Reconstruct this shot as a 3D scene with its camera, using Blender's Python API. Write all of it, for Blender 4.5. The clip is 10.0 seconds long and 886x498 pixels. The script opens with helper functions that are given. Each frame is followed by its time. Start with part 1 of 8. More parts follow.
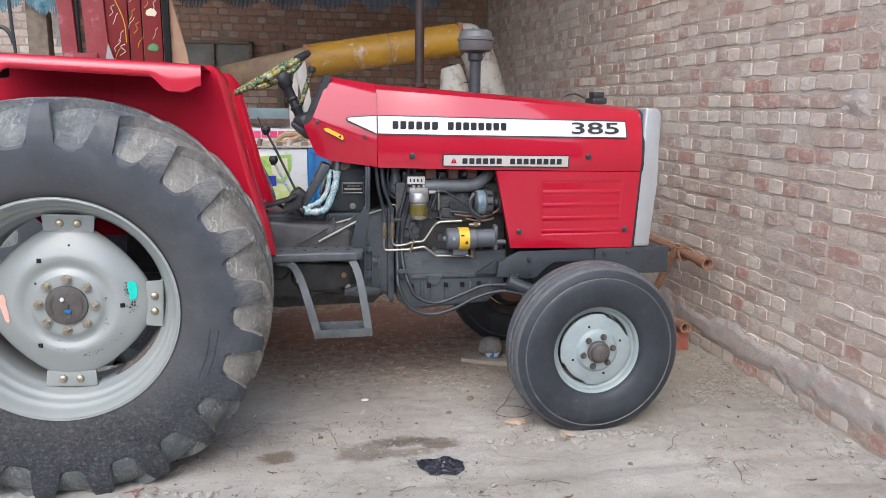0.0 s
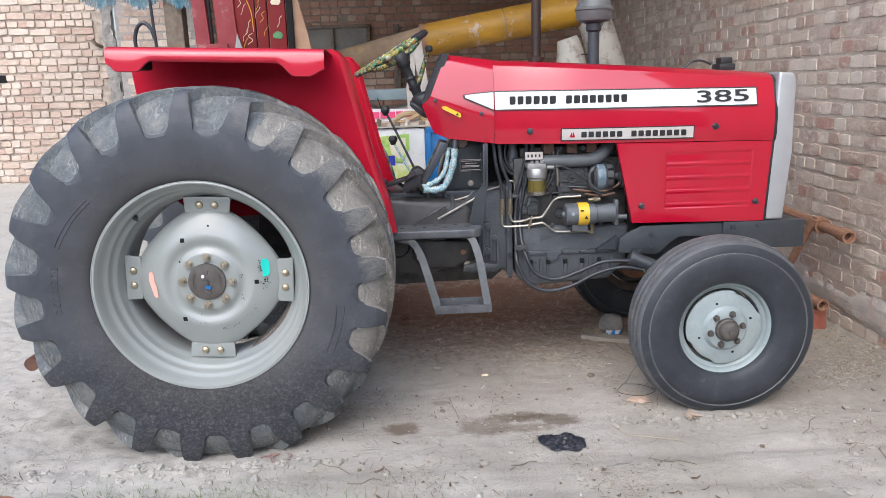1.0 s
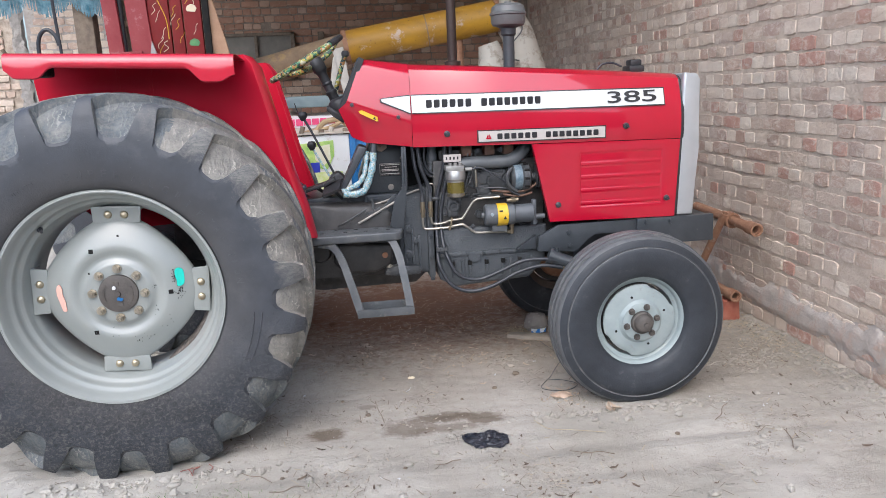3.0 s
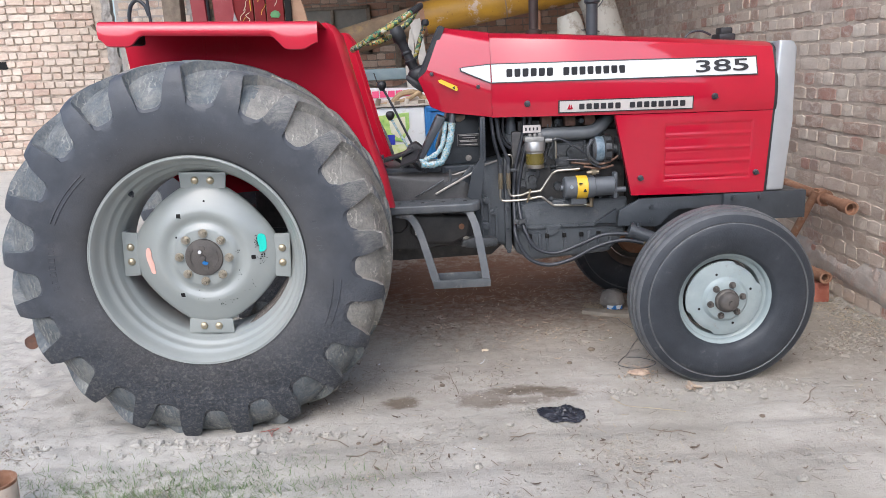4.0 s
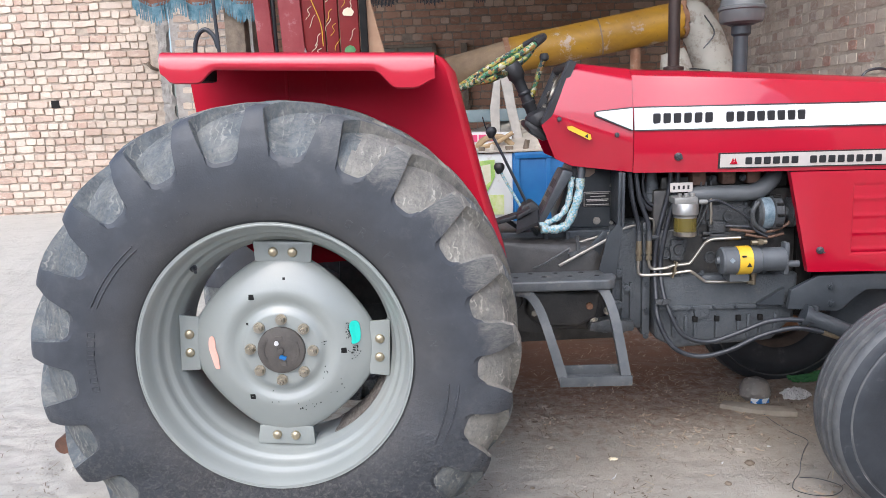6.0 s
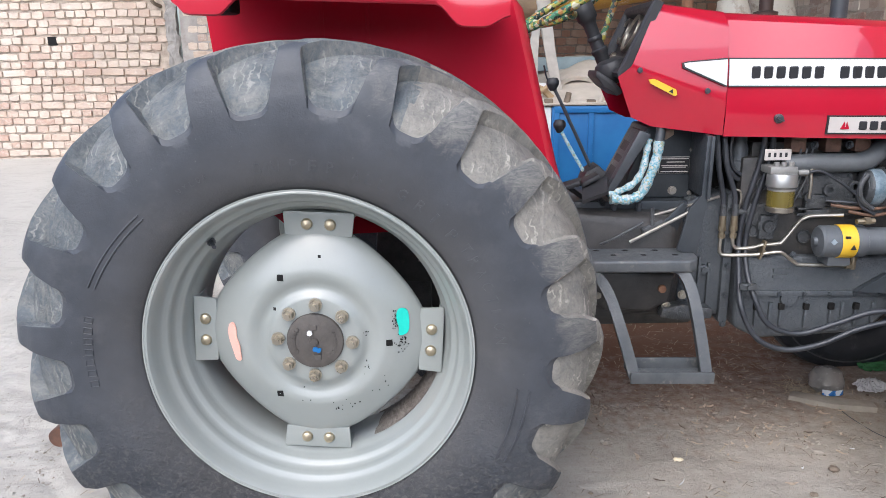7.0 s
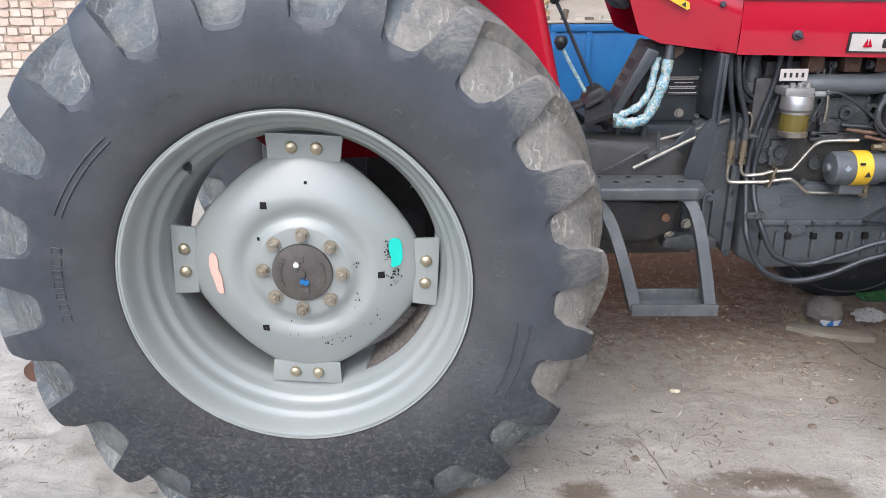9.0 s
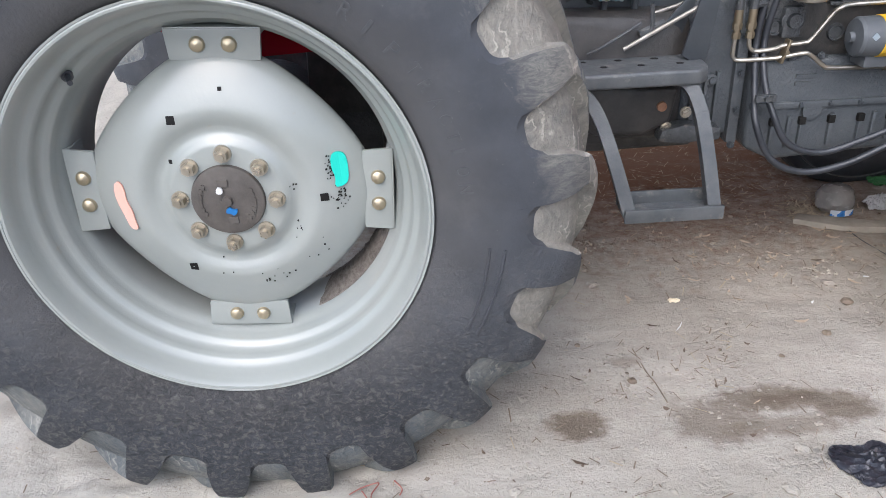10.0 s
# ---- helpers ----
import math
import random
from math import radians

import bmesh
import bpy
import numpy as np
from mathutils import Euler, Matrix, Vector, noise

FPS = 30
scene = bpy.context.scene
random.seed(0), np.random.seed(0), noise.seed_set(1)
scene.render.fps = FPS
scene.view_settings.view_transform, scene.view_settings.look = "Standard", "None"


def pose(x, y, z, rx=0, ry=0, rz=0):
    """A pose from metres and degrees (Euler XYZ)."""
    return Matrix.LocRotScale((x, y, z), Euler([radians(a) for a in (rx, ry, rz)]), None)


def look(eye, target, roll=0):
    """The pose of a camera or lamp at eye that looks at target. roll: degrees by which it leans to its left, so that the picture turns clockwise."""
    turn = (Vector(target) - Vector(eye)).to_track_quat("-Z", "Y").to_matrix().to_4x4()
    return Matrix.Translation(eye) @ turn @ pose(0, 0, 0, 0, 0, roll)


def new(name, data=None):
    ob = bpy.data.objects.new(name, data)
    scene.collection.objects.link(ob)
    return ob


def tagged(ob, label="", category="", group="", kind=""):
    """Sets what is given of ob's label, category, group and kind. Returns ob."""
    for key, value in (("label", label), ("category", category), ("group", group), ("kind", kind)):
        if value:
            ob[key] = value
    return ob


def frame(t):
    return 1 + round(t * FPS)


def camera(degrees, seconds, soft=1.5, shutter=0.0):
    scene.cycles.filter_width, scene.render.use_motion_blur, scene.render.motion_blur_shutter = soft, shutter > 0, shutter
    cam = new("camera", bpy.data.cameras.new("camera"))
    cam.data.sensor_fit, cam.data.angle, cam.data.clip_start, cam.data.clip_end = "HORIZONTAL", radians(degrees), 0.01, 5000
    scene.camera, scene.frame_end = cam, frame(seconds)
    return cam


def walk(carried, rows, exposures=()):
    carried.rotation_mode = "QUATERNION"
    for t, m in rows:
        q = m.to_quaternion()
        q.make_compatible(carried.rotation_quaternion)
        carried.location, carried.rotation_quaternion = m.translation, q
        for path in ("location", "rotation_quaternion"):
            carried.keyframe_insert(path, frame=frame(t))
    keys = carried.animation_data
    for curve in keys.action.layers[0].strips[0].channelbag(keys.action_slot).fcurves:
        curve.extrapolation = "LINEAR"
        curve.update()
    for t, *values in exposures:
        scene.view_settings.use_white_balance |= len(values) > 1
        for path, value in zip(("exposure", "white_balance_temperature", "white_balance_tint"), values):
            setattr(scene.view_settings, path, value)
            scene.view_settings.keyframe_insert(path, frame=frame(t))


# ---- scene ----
cam = camera(62.0, 10.0, soft=0.4)
PATH = [
    (0, (0.912, 0.251, 1.538), (1.292, 2.177, 1.156), 0.7),
    (0.2, (0.925, 0.25, 1.547), (1.207, 2.192, 1.159), 0.1),
    (0.5, (0.905, 0.258, 1.538), (1.079, 2.205, 1.117), -0.3),
    (0.7, (0.903, 0.256, 1.546), (1.029, 2.202, 1.102), -0.4),
    (1, (0.898, 0.245, 1.535), (0.965, 2.195, 1.096), -1.8),
    (1.2, (0.903, 0.247, 1.52), (0.977, 2.196, 1.075), -1.7),
    (1.5, (0.912, 0.231, 1.542), (0.967, 2.187, 1.129), -2.6),
    (1.7, (0.917, 0.216, 1.536), (0.993, 2.173, 1.134), -2.7),
    (2, (0.945, 0.206, 1.536), (1.066, 2.163, 1.144), -2.4),
    (2.2, (0.956, 0.211, 1.531), (1.139, 2.164, 1.144), -1.5),
    (2.5, (0.969, 0.217, 1.526), (1.195, 2.163, 1.123), -1.8),
    (2.7, (0.984, 0.217, 1.521), (1.223, 2.158, 1.102), -2.4),
    (3.8, (0.969, 0.229, 1.48), (1.122, 2.176, 1.05), -3.4),
    (4, (0.936, 0.243, 1.476), (0.984, 2.185, 1.001), -2.6),
    (4.2, (0.874, 0.28, 1.483), (0.819, 2.214, 0.973), -2.3),
    (4.5, (0.79, 0.365, 1.479), (0.652, 2.3, 0.991), -1.0),
    (4.8, (0.706, 0.454, 1.505), (0.578, 2.392, 1.03), -0.3),
    (5, (0.656, 0.501, 1.503), (0.575, 2.45, 1.066), -1.1),
    (5.2, (0.64, 0.536, 1.492), (0.604, 2.489, 1.06), -2.0),
    (5.5, (0.621, 0.633, 1.477), (0.661, 2.572, 0.986), -1.4),
    (5.8, (0.606, 0.833, 1.481), (0.628, 2.786, 1.052), -2.0),
    (6, (0.606, 0.975, 1.503), (0.556, 2.94, 1.134), -2.2),
    (6.2, (0.587, 1.059, 1.504), (0.464, 3.015, 1.106), -1.3),
    (7.3, (0.372, 1.467, 1.499), (0.331, 3.401, 0.991), -0.7),
    (7.5, (0.361, 1.49, 1.499), (0.293, 3.424, 0.995), -1.4),
    (7.8, (0.348, 1.51, 1.506), (0.245, 3.461, 1.075), -1.7),
    (8, (0.352, 1.517, 1.521), (0.272, 3.474, 1.117), -0.7),
    (8.2, (0.354, 1.517, 1.526), (0.3, 3.475, 1.122), -0.8),
    (8.5, (0.372, 1.509, 1.518), (0.336, 3.461, 1.086), -1.1),
    (8.8, (0.387, 1.506, 1.487), (0.353, 3.429, 0.941), -1.3),
    (9, (0.387, 1.517, 1.467), (0.367, 3.393, 0.775), -0.4),
    (9.2, (0.383, 1.539, 1.443), (0.388, 3.37, 0.638), -1.4),
    (9.5, (0.42, 1.596, 1.393), (0.53, 3.364, 0.464), -1.0),
    (9.8, (0.43, 1.723, 1.383), (0.456, 3.49, 0.446), -3.3),
    (10, (0.457, 1.834, 1.382), (0.456, 3.595, 0.435), -3.3),
]
walk(cam, [(t, look(eye, target, roll)) for t, eye, target, roll in PATH], exposures=[(0.0, 0.98, 5880, 10), (1.0, 1.01, 5880, 10), (3.0, 1.04, 5880, 10), (3.9, 1.02, 5880, 10), (4.5, 1.07, 5880, 10), (5.0, 0.88, 5880, 10), (5.5, 0.94, 5880, 10), (6.0, 1.13, 5880, 10), (6.6, 1.15, 5880, 10), (7.5, 1.13, 5880, 10), (10.0, 1.17, 5880, 10)])


# ---- world and light ----
SUN_EL, SUN_AZ = radians(47), radians(200)
world = bpy.data.worlds.new("sky")
scene.world = world
world.use_nodes = True
wn = world.node_tree
sky = wn.nodes.new("ShaderNodeTexSky")
sky.sky_type = "NISHITA"
sky.sun_disc = False
sky.sun_elevation, sky.sun_rotation = SUN_EL, SUN_AZ
sky.air_density, sky.dust_density, sky.ozone_density = 1.0, 3.5, 1.0
wn.nodes["Background"].inputs[1].default_value = 0.125
wn.links.new(sky.outputs[0], wn.nodes["Background"].inputs[0])
sun = new("sun", bpy.data.lights.new("sun", "SUN"))
sun.data.energy, sun.data.angle, sun.data.color = 1.05, radians(80), (1.0, 0.985, 0.965)
to_sun = Vector((math.cos(SUN_EL) * math.sin(SUN_AZ), math.cos(SUN_EL) * math.cos(SUN_AZ), math.sin(SUN_EL)))
sun.matrix_world = look(to_sun * 20, (0, 0, 0))


# ---- materials ----
RW = (0.0, 0.745)   # the tractor's rear axle, x and z


def surface(name, a, b, rough=0.6, scale=6.0, bump=0.1, bump_scale=60.0, metal=0.0, coat=0.0, dust=None, dust_at=0.6, dust_scale=4.0, detail=6.0, rough_var=0.12, spec=0.5, coat_rough=0.10):
    """Two tones mixed by noise, fine bump, and a dust or wear tone in patches."""
    m = bpy.data.materials.new(name)
    m.use_nodes = True
    t = m.node_tree
    n, ln = t.nodes, t.links
    bs = n["Principled BSDF"]
    co = n.new("ShaderNodeTexCoord")

    def noise_tex(sc, det=detail, r=0.6):
        x = n.new("ShaderNodeTexNoise")
        x.inputs["Scale"].default_value, x.inputs["Detail"].default_value, x.inputs["Roughness"].default_value = sc, det, r
        ln.new(co.outputs["Object"], x.inputs["Vector"])
        return x.outputs["Fac"]

    def ramp(fac, lo, hi):
        x = n.new("ShaderNodeMapRange")
        x.inputs["From Min"].default_value, x.inputs["From Max"].default_value = lo, hi
        ln.new(fac, x.inputs["Value"])
        return x.outputs["Result"]

    def mix(fac, c1, c2):
        x = n.new("ShaderNodeMix")
        x.data_type = "RGBA"
        ln.new(fac, x.inputs[0])
        for c, i in ((c1, 6), (c2, 7)):
            if hasattr(c, "is_linked"):
                ln.new(c, x.inputs[i])
            else:
                x.inputs[i].default_value = (*c, 1)
        return x.outputs[2]

    col = mix(ramp(noise_tex(scale), 0.3, 0.7), a, b)
    fine = noise_tex(bump_scale, 4)
    if dust:
        d = ramp(noise_tex(dust_scale, 8, 0.7), dust_at, dust_at + 0.15)
        col = mix(d, col, dust)
    ln.new(col, bs.inputs["Base Color"])
    rr = n.new("ShaderNodeMapRange")
    rr.inputs["To Min"].default_value, rr.inputs["To Max"].default_value = max(0.02, rough - rough_var), min(1, rough + rough_var)
    ln.new(noise_tex(scale * 3), rr.inputs["Value"])
    ln.new(rr.outputs[0], bs.inputs["Roughness"])
    bs.inputs["Metallic"].default_value = metal
    bs.inputs["Specular IOR Level"].default_value = spec
    if coat:
        bs.inputs["Coat Weight"].default_value, bs.inputs["Coat Roughness"].default_value, bs.inputs["Coat IOR"].default_value = coat, coat_rough, 1.72
    if bump:
        bp = n.new("ShaderNodeBump")
        bp.inputs["Strength"].default_value, bp.inputs["Distance"].default_value = bump, 0.01
        ln.new(fine, bp.inputs["Height"])
        ln.new(bp.outputs[0], bs.inputs["Normal"])
    return m


class Nodes:
    """A short hand for building a node tree on world positions."""

    def __init__(self, name, rough=0.9, spec=0.2):
        self.m = bpy.data.materials.new(name)
        self.m.use_nodes = True
        self.n, self.ln = self.m.node_tree.nodes, self.m.node_tree.links
        self.bs = self.n["Principled BSDF"]
        self.bs.inputs["Roughness"].default_value, self.bs.inputs["Specular IOR Level"].default_value = rough, spec
        self.geo = self.n.new("ShaderNodeNewGeometry")
        self.pos = self.geo.outputs["Position"]

    def plug(self, sock, v):
        if isinstance(v, tuple):
            sock.default_value = (*v, 1) if len(v) == 3 and sock.type == "RGBA" else v
        elif isinstance(v, (int, float)):
            sock.default_value = v
        else:
            self.ln.new(v, sock)

    def stretch(self, k, off=0.0):
        x = self.n.new("ShaderNodeVectorMath")
        x.operation = "MULTIPLY_ADD"
        self.ln.new(self.pos, x.inputs[0])
        x.inputs[1].default_value, x.inputs[2].default_value = k, (off, off * 0.7, off * 1.3)
        return x.outputs[0]

    def noise(self, sc, det=6, r=0.65, at=None, twist=0.0, off=0.0):
        x = self.n.new("ShaderNodeTexNoise")
        for key, v in (("Scale", sc), ("Detail", det), ("Roughness", r), ("Distortion", twist)):
            x.inputs[key].default_value = v
        self.ln.new(at or self.stretch((1, 1, 1), off), x.inputs["Vector"])
        return x.outputs["Fac"]

    def rng(self, v, lo, hi, to=1.0):
        x = self.n.new("ShaderNodeMapRange")
        x.inputs["From Min"].default_value, x.inputs["From Max"].default_value, x.inputs["To Max"].default_value = lo, hi, to
        self.ln.new(v, x.inputs["Value"])
        return x.outputs["Result"]

    def mix(self, fac, a, c):
        x = self.n.new("ShaderNodeMix")
        x.data_type = "RGBA"
        for v, k in ((fac, 0), (a, 6), (c, 7)):
            self.plug(x.inputs[k], v)
        return x.outputs[2]

    def calc(self, op, a, b=0.0):
        x = self.n.new("ShaderNodeMath")
        x.operation = op
        self.plug(x.inputs[0], a)
        self.plug(x.inputs[1], b)
        return x.outputs[0]

    def tones(self, v, colours, steps="LINEAR"):
        x = self.n.new("ShaderNodeValToRGB")
        x.color_ramp.interpolation = steps
        while len(x.color_ramp.elements) < len(colours):
            x.color_ramp.elements.new(0.5)
        for k, c in enumerate(colours):
            x.color_ramp.elements[k].position = k / len(colours)
            x.color_ramp.elements[k].color = (*c, 1)
        self.ln.new(v, x.inputs[0])
        return x.outputs[0]

    def finish(self, col, height=None, strength=0.5, dist=0.01):
        self.ln.new(col, self.bs.inputs["Base Color"])
        if height is not None:
            x = self.n.new("ShaderNodeBump")
            x.inputs["Strength"].default_value, x.inputs["Distance"].default_value = strength, dist
            self.ln.new(height, x.inputs["Height"])
            self.ln.new(x.outputs[0], self.bs.inputs["Normal"])
        return self.m


def brick_surface(name, tones, grime, smear=0.5, relief=0.7):
    """Fired clay, each brick of its own tone, with mortar smears, soot specks and a rough face."""
    t = Nodes(name, 0.92, 0.15)
    info = t.n.new("ShaderNodeObjectInfo")
    fr = t.calc("FRACT", t.calc("ADD", info.outputs["Random"], t.geo.outputs["Random Per Island"]))
    col = t.tones(fr, tones, "CONSTANT")
    col = t.mix(t.rng(t.noise(28, 6, 0.7), 0.40, 0.7, 0.3), col, tones[0])
    col = t.mix(t.rng(t.noise(10, 8, 0.72, t.stretch((1, 1, 1.8)), 0.8), 0.62 - 0.22 * smear, 0.80 - 0.22 * smear, 0.85), col, grime)
    col = t.mix(t.rng(t.noise(1.3, 4, 0.6, off=5), 0.42, 0.7, 0.45), col, tuple(c * 0.62 for c in tones[0]))
    col = t.mix(t.rng(t.noise(48, 6, 0.8, off=9), 0.60, 0.70, 0.55), col, tuple(c * 0.42 for c in tones[1]))
    col = t.mix(t.rng(t.noise(5.5, 8, 0.75, t.stretch((1, 1, 1.5), 13), 0.6), 0.50, 0.66, 0.45), col, tuple(c * k for c, k in zip(tones[1], (0.72, 0.66, 0.62))))
    h = t.calc("ADD", t.noise(34, 8, 0.7, off=2), t.calc("MULTIPLY", t.noise(120, 4, 0.7), 0.35))
    return t.finish(col, h, relief, 0.012)


def patchwork(name, colours, scale, rough=0.45):
    """Printed plastic film: small patches of several colours."""
    t = Nodes(name, rough, 0.5)
    v = t.n.new("ShaderNodeTexVoronoi")
    v.inputs["Scale"].default_value = scale
    warp = t.n.new("ShaderNodeTexNoise")
    warp.inputs["Scale"].default_value, warp.inputs["Detail"].default_value = scale * 0.7, 4.0
    t.ln.new(t.pos, warp.inputs["Vector"])
    bent = t.n.new("ShaderNodeVectorMath")
    bent.operation = "MULTIPLY_ADD"
    bent.inputs[1].default_value = (1.6 / scale,) * 3
    t.ln.new(warp.outputs["Color"], bent.inputs[0])
    t.ln.new(t.pos, bent.inputs[2])
    t.ln.new(bent.outputs[0], v.inputs["Vector"])
    sep = t.n.new("ShaderNodeSeparateColor")
    t.ln.new(v.outputs["Color"], sep.inputs[0])
    col = t.tones(sep.outputs[0], colours, "CONSTANT")
    return t.finish(col, t.noise(90, 3, 0.6), 0.4, 0.004)


def worn_rubber(name, dark, pale, lo, hi, streak):
    """Tread rubber with dust in blotches, drag streaks and fine pale scratches."""
    t = Nodes(name, 0.60, 0.4)
    n1 = t.noise(8, 8, 0.75, None, 1.2, 3)
    n2 = t.noise(26, 8, 0.8, t.stretch((1, 3.0, 1), 7), 1.6)
    f = t.calc("ADD", t.calc("MULTIPLY", n1, 0.6), t.calc("MULTIPLY", n2, 0.4))
    col = t.mix(t.rng(t.noise(16, 5, 0.6, off=11), 0.35, 0.65), dark, tuple(c * 1.6 for c in dark))
    col = t.mix(t.rng(f, lo, hi, 0.85), col, pale)
    wave = t.n.new("ShaderNodeTexWave")
    wave.inputs["Scale"].default_value, wave.inputs["Distortion"].default_value = 14.0, 9.0
    wave.inputs["Detail"].default_value, wave.inputs["Detail Scale"].default_value = 4.0, 2.5
    t.ln.new(t.stretch((1.0, 0.35, 1.0), 2), wave.inputs["Vector"])
    lines = t.calc("MULTIPLY", t.rng(wave.outputs["Fac"], 0.80, 0.97), t.rng(t.noise(11, 6, 0.7, off=21), 0.50, 0.62))
    col = t.mix(t.calc("MULTIPLY", lines, streak), col, tuple(min(0.7, c * 1.5) for c in pale))
    fine = t.noise(60, 5, 0.8, t.stretch((1.6, 3, 1), 17), 1.4)
    col = t.mix(t.rng(fine, 0.40, 0.30, 0.7), col, tuple(c * 0.5 for c in dark))
    h = t.calc("ADD", t.calc("ADD", n2, t.calc("MULTIPLY", fine, 0.5)), t.calc("MULTIPLY", wave.outputs["Fac"], 0.3))
    return t.finish(col, h, 0.6, 0.007)


def worn_paint(name, paint, stain, flake):
    """Old field paint: brown runs, and pale flakes where it has come off."""
    t = Nodes(name, 0.5, 0.4)
    col = t.mix(t.rng(t.noise(2.2, 6, 0.65, t.stretch((0.6, 1, 1)), 0.5), 0.40, 0.66, 0.75), paint, stain)
    col = t.mix(t.rng(t.noise(6.0, 10, 0.72, off=4), 0.575, 0.63, 0.85), col, flake)
    col = t.mix(t.rng(t.noise(22, 8, 0.75, off=8), 0.60, 0.68, 0.8), col, tuple(c * 0.6 for c in stain))
    return t.finish(col, t.noise(20, 8, 0.7), 0.3, 0.006)


RED = surface("red_enamel", (0.385, 0.0022, 0.020), (0.44, 0.0035, 0.025), 0.34, 2.0, 0.02, 90, coat=0.8, dust=(0.46, 0.05, 0.065), dust_at=0.68, dust_scale=7, spec=0.2, coat_rough=0.06)
RED_DULL = surface("red_fender_enamel", (0.45, 0.004, 0.023), (0.51, 0.008, 0.031), 0.45, 2.5, 0.05, 60, coat=0.8, dust=(0.50, 0.05, 0.07), dust_at=0.66, dust_scale=9, spec=0.25, coat_rough=0.2)
GREY = surface("dark_grey_enamel", (0.033, 0.038, 0.044), (0.053, 0.060, 0.067), 0.34, 9, 0.16, 70, dust=(0.15, 0.14, 0.125), dust_at=0.66, dust_scale=16, rough_var=0.12)
GREY_CAST = surface("painted_casting", (0.056, 0.063, 0.070), (0.084, 0.092, 0.099), 0.38, 14, 0.4, 110, dust=(0.16, 0.148, 0.13), dust_at=0.64, dust_scale=20, rough_var=0.12)
CAST = surface("cast_iron_grey", (0.030, 0.033, 0.036), (0.075, 0.079, 0.082), 0.36, 18, 0.5, 110, dust=(0.17, 0.145, 0.12), dust_at=0.61, dust_scale=22, rough_var=0.12)
RIM = surface("rim_grey_enamel", (0.265, 0.283, 0.266), (0.303, 0.319, 0.301), 0.36, 3, 0.05, 60, coat=0.45, dust=(0.29, 0.265, 0.22), dust_at=0.64, dust_scale=13, rough_var=0.08, coat_rough=0.2)
RED_SIDE = surface("red_panel_enamel", (0.41, 0.003, 0.021), (0.47, 0.005, 0.026), 0.5, 2.5, 0.03, 60, coat=0.15, spec=0.12, coat_rough=0.1)
ROD = surface("dull_steel_rod", (0.24, 0.225, 0.20), (0.36, 0.34, 0.31), 0.5, 25, 0.1, 60, metal=0.6)
RIM2 = surface("front_rim_paint", (0.25, 0.30, 0.30), (0.33, 0.38, 0.38), 0.36, 8, 0.12, 50, dust=(0.24, 0.21, 0.18), dust_at=0.60, dust_scale=18)


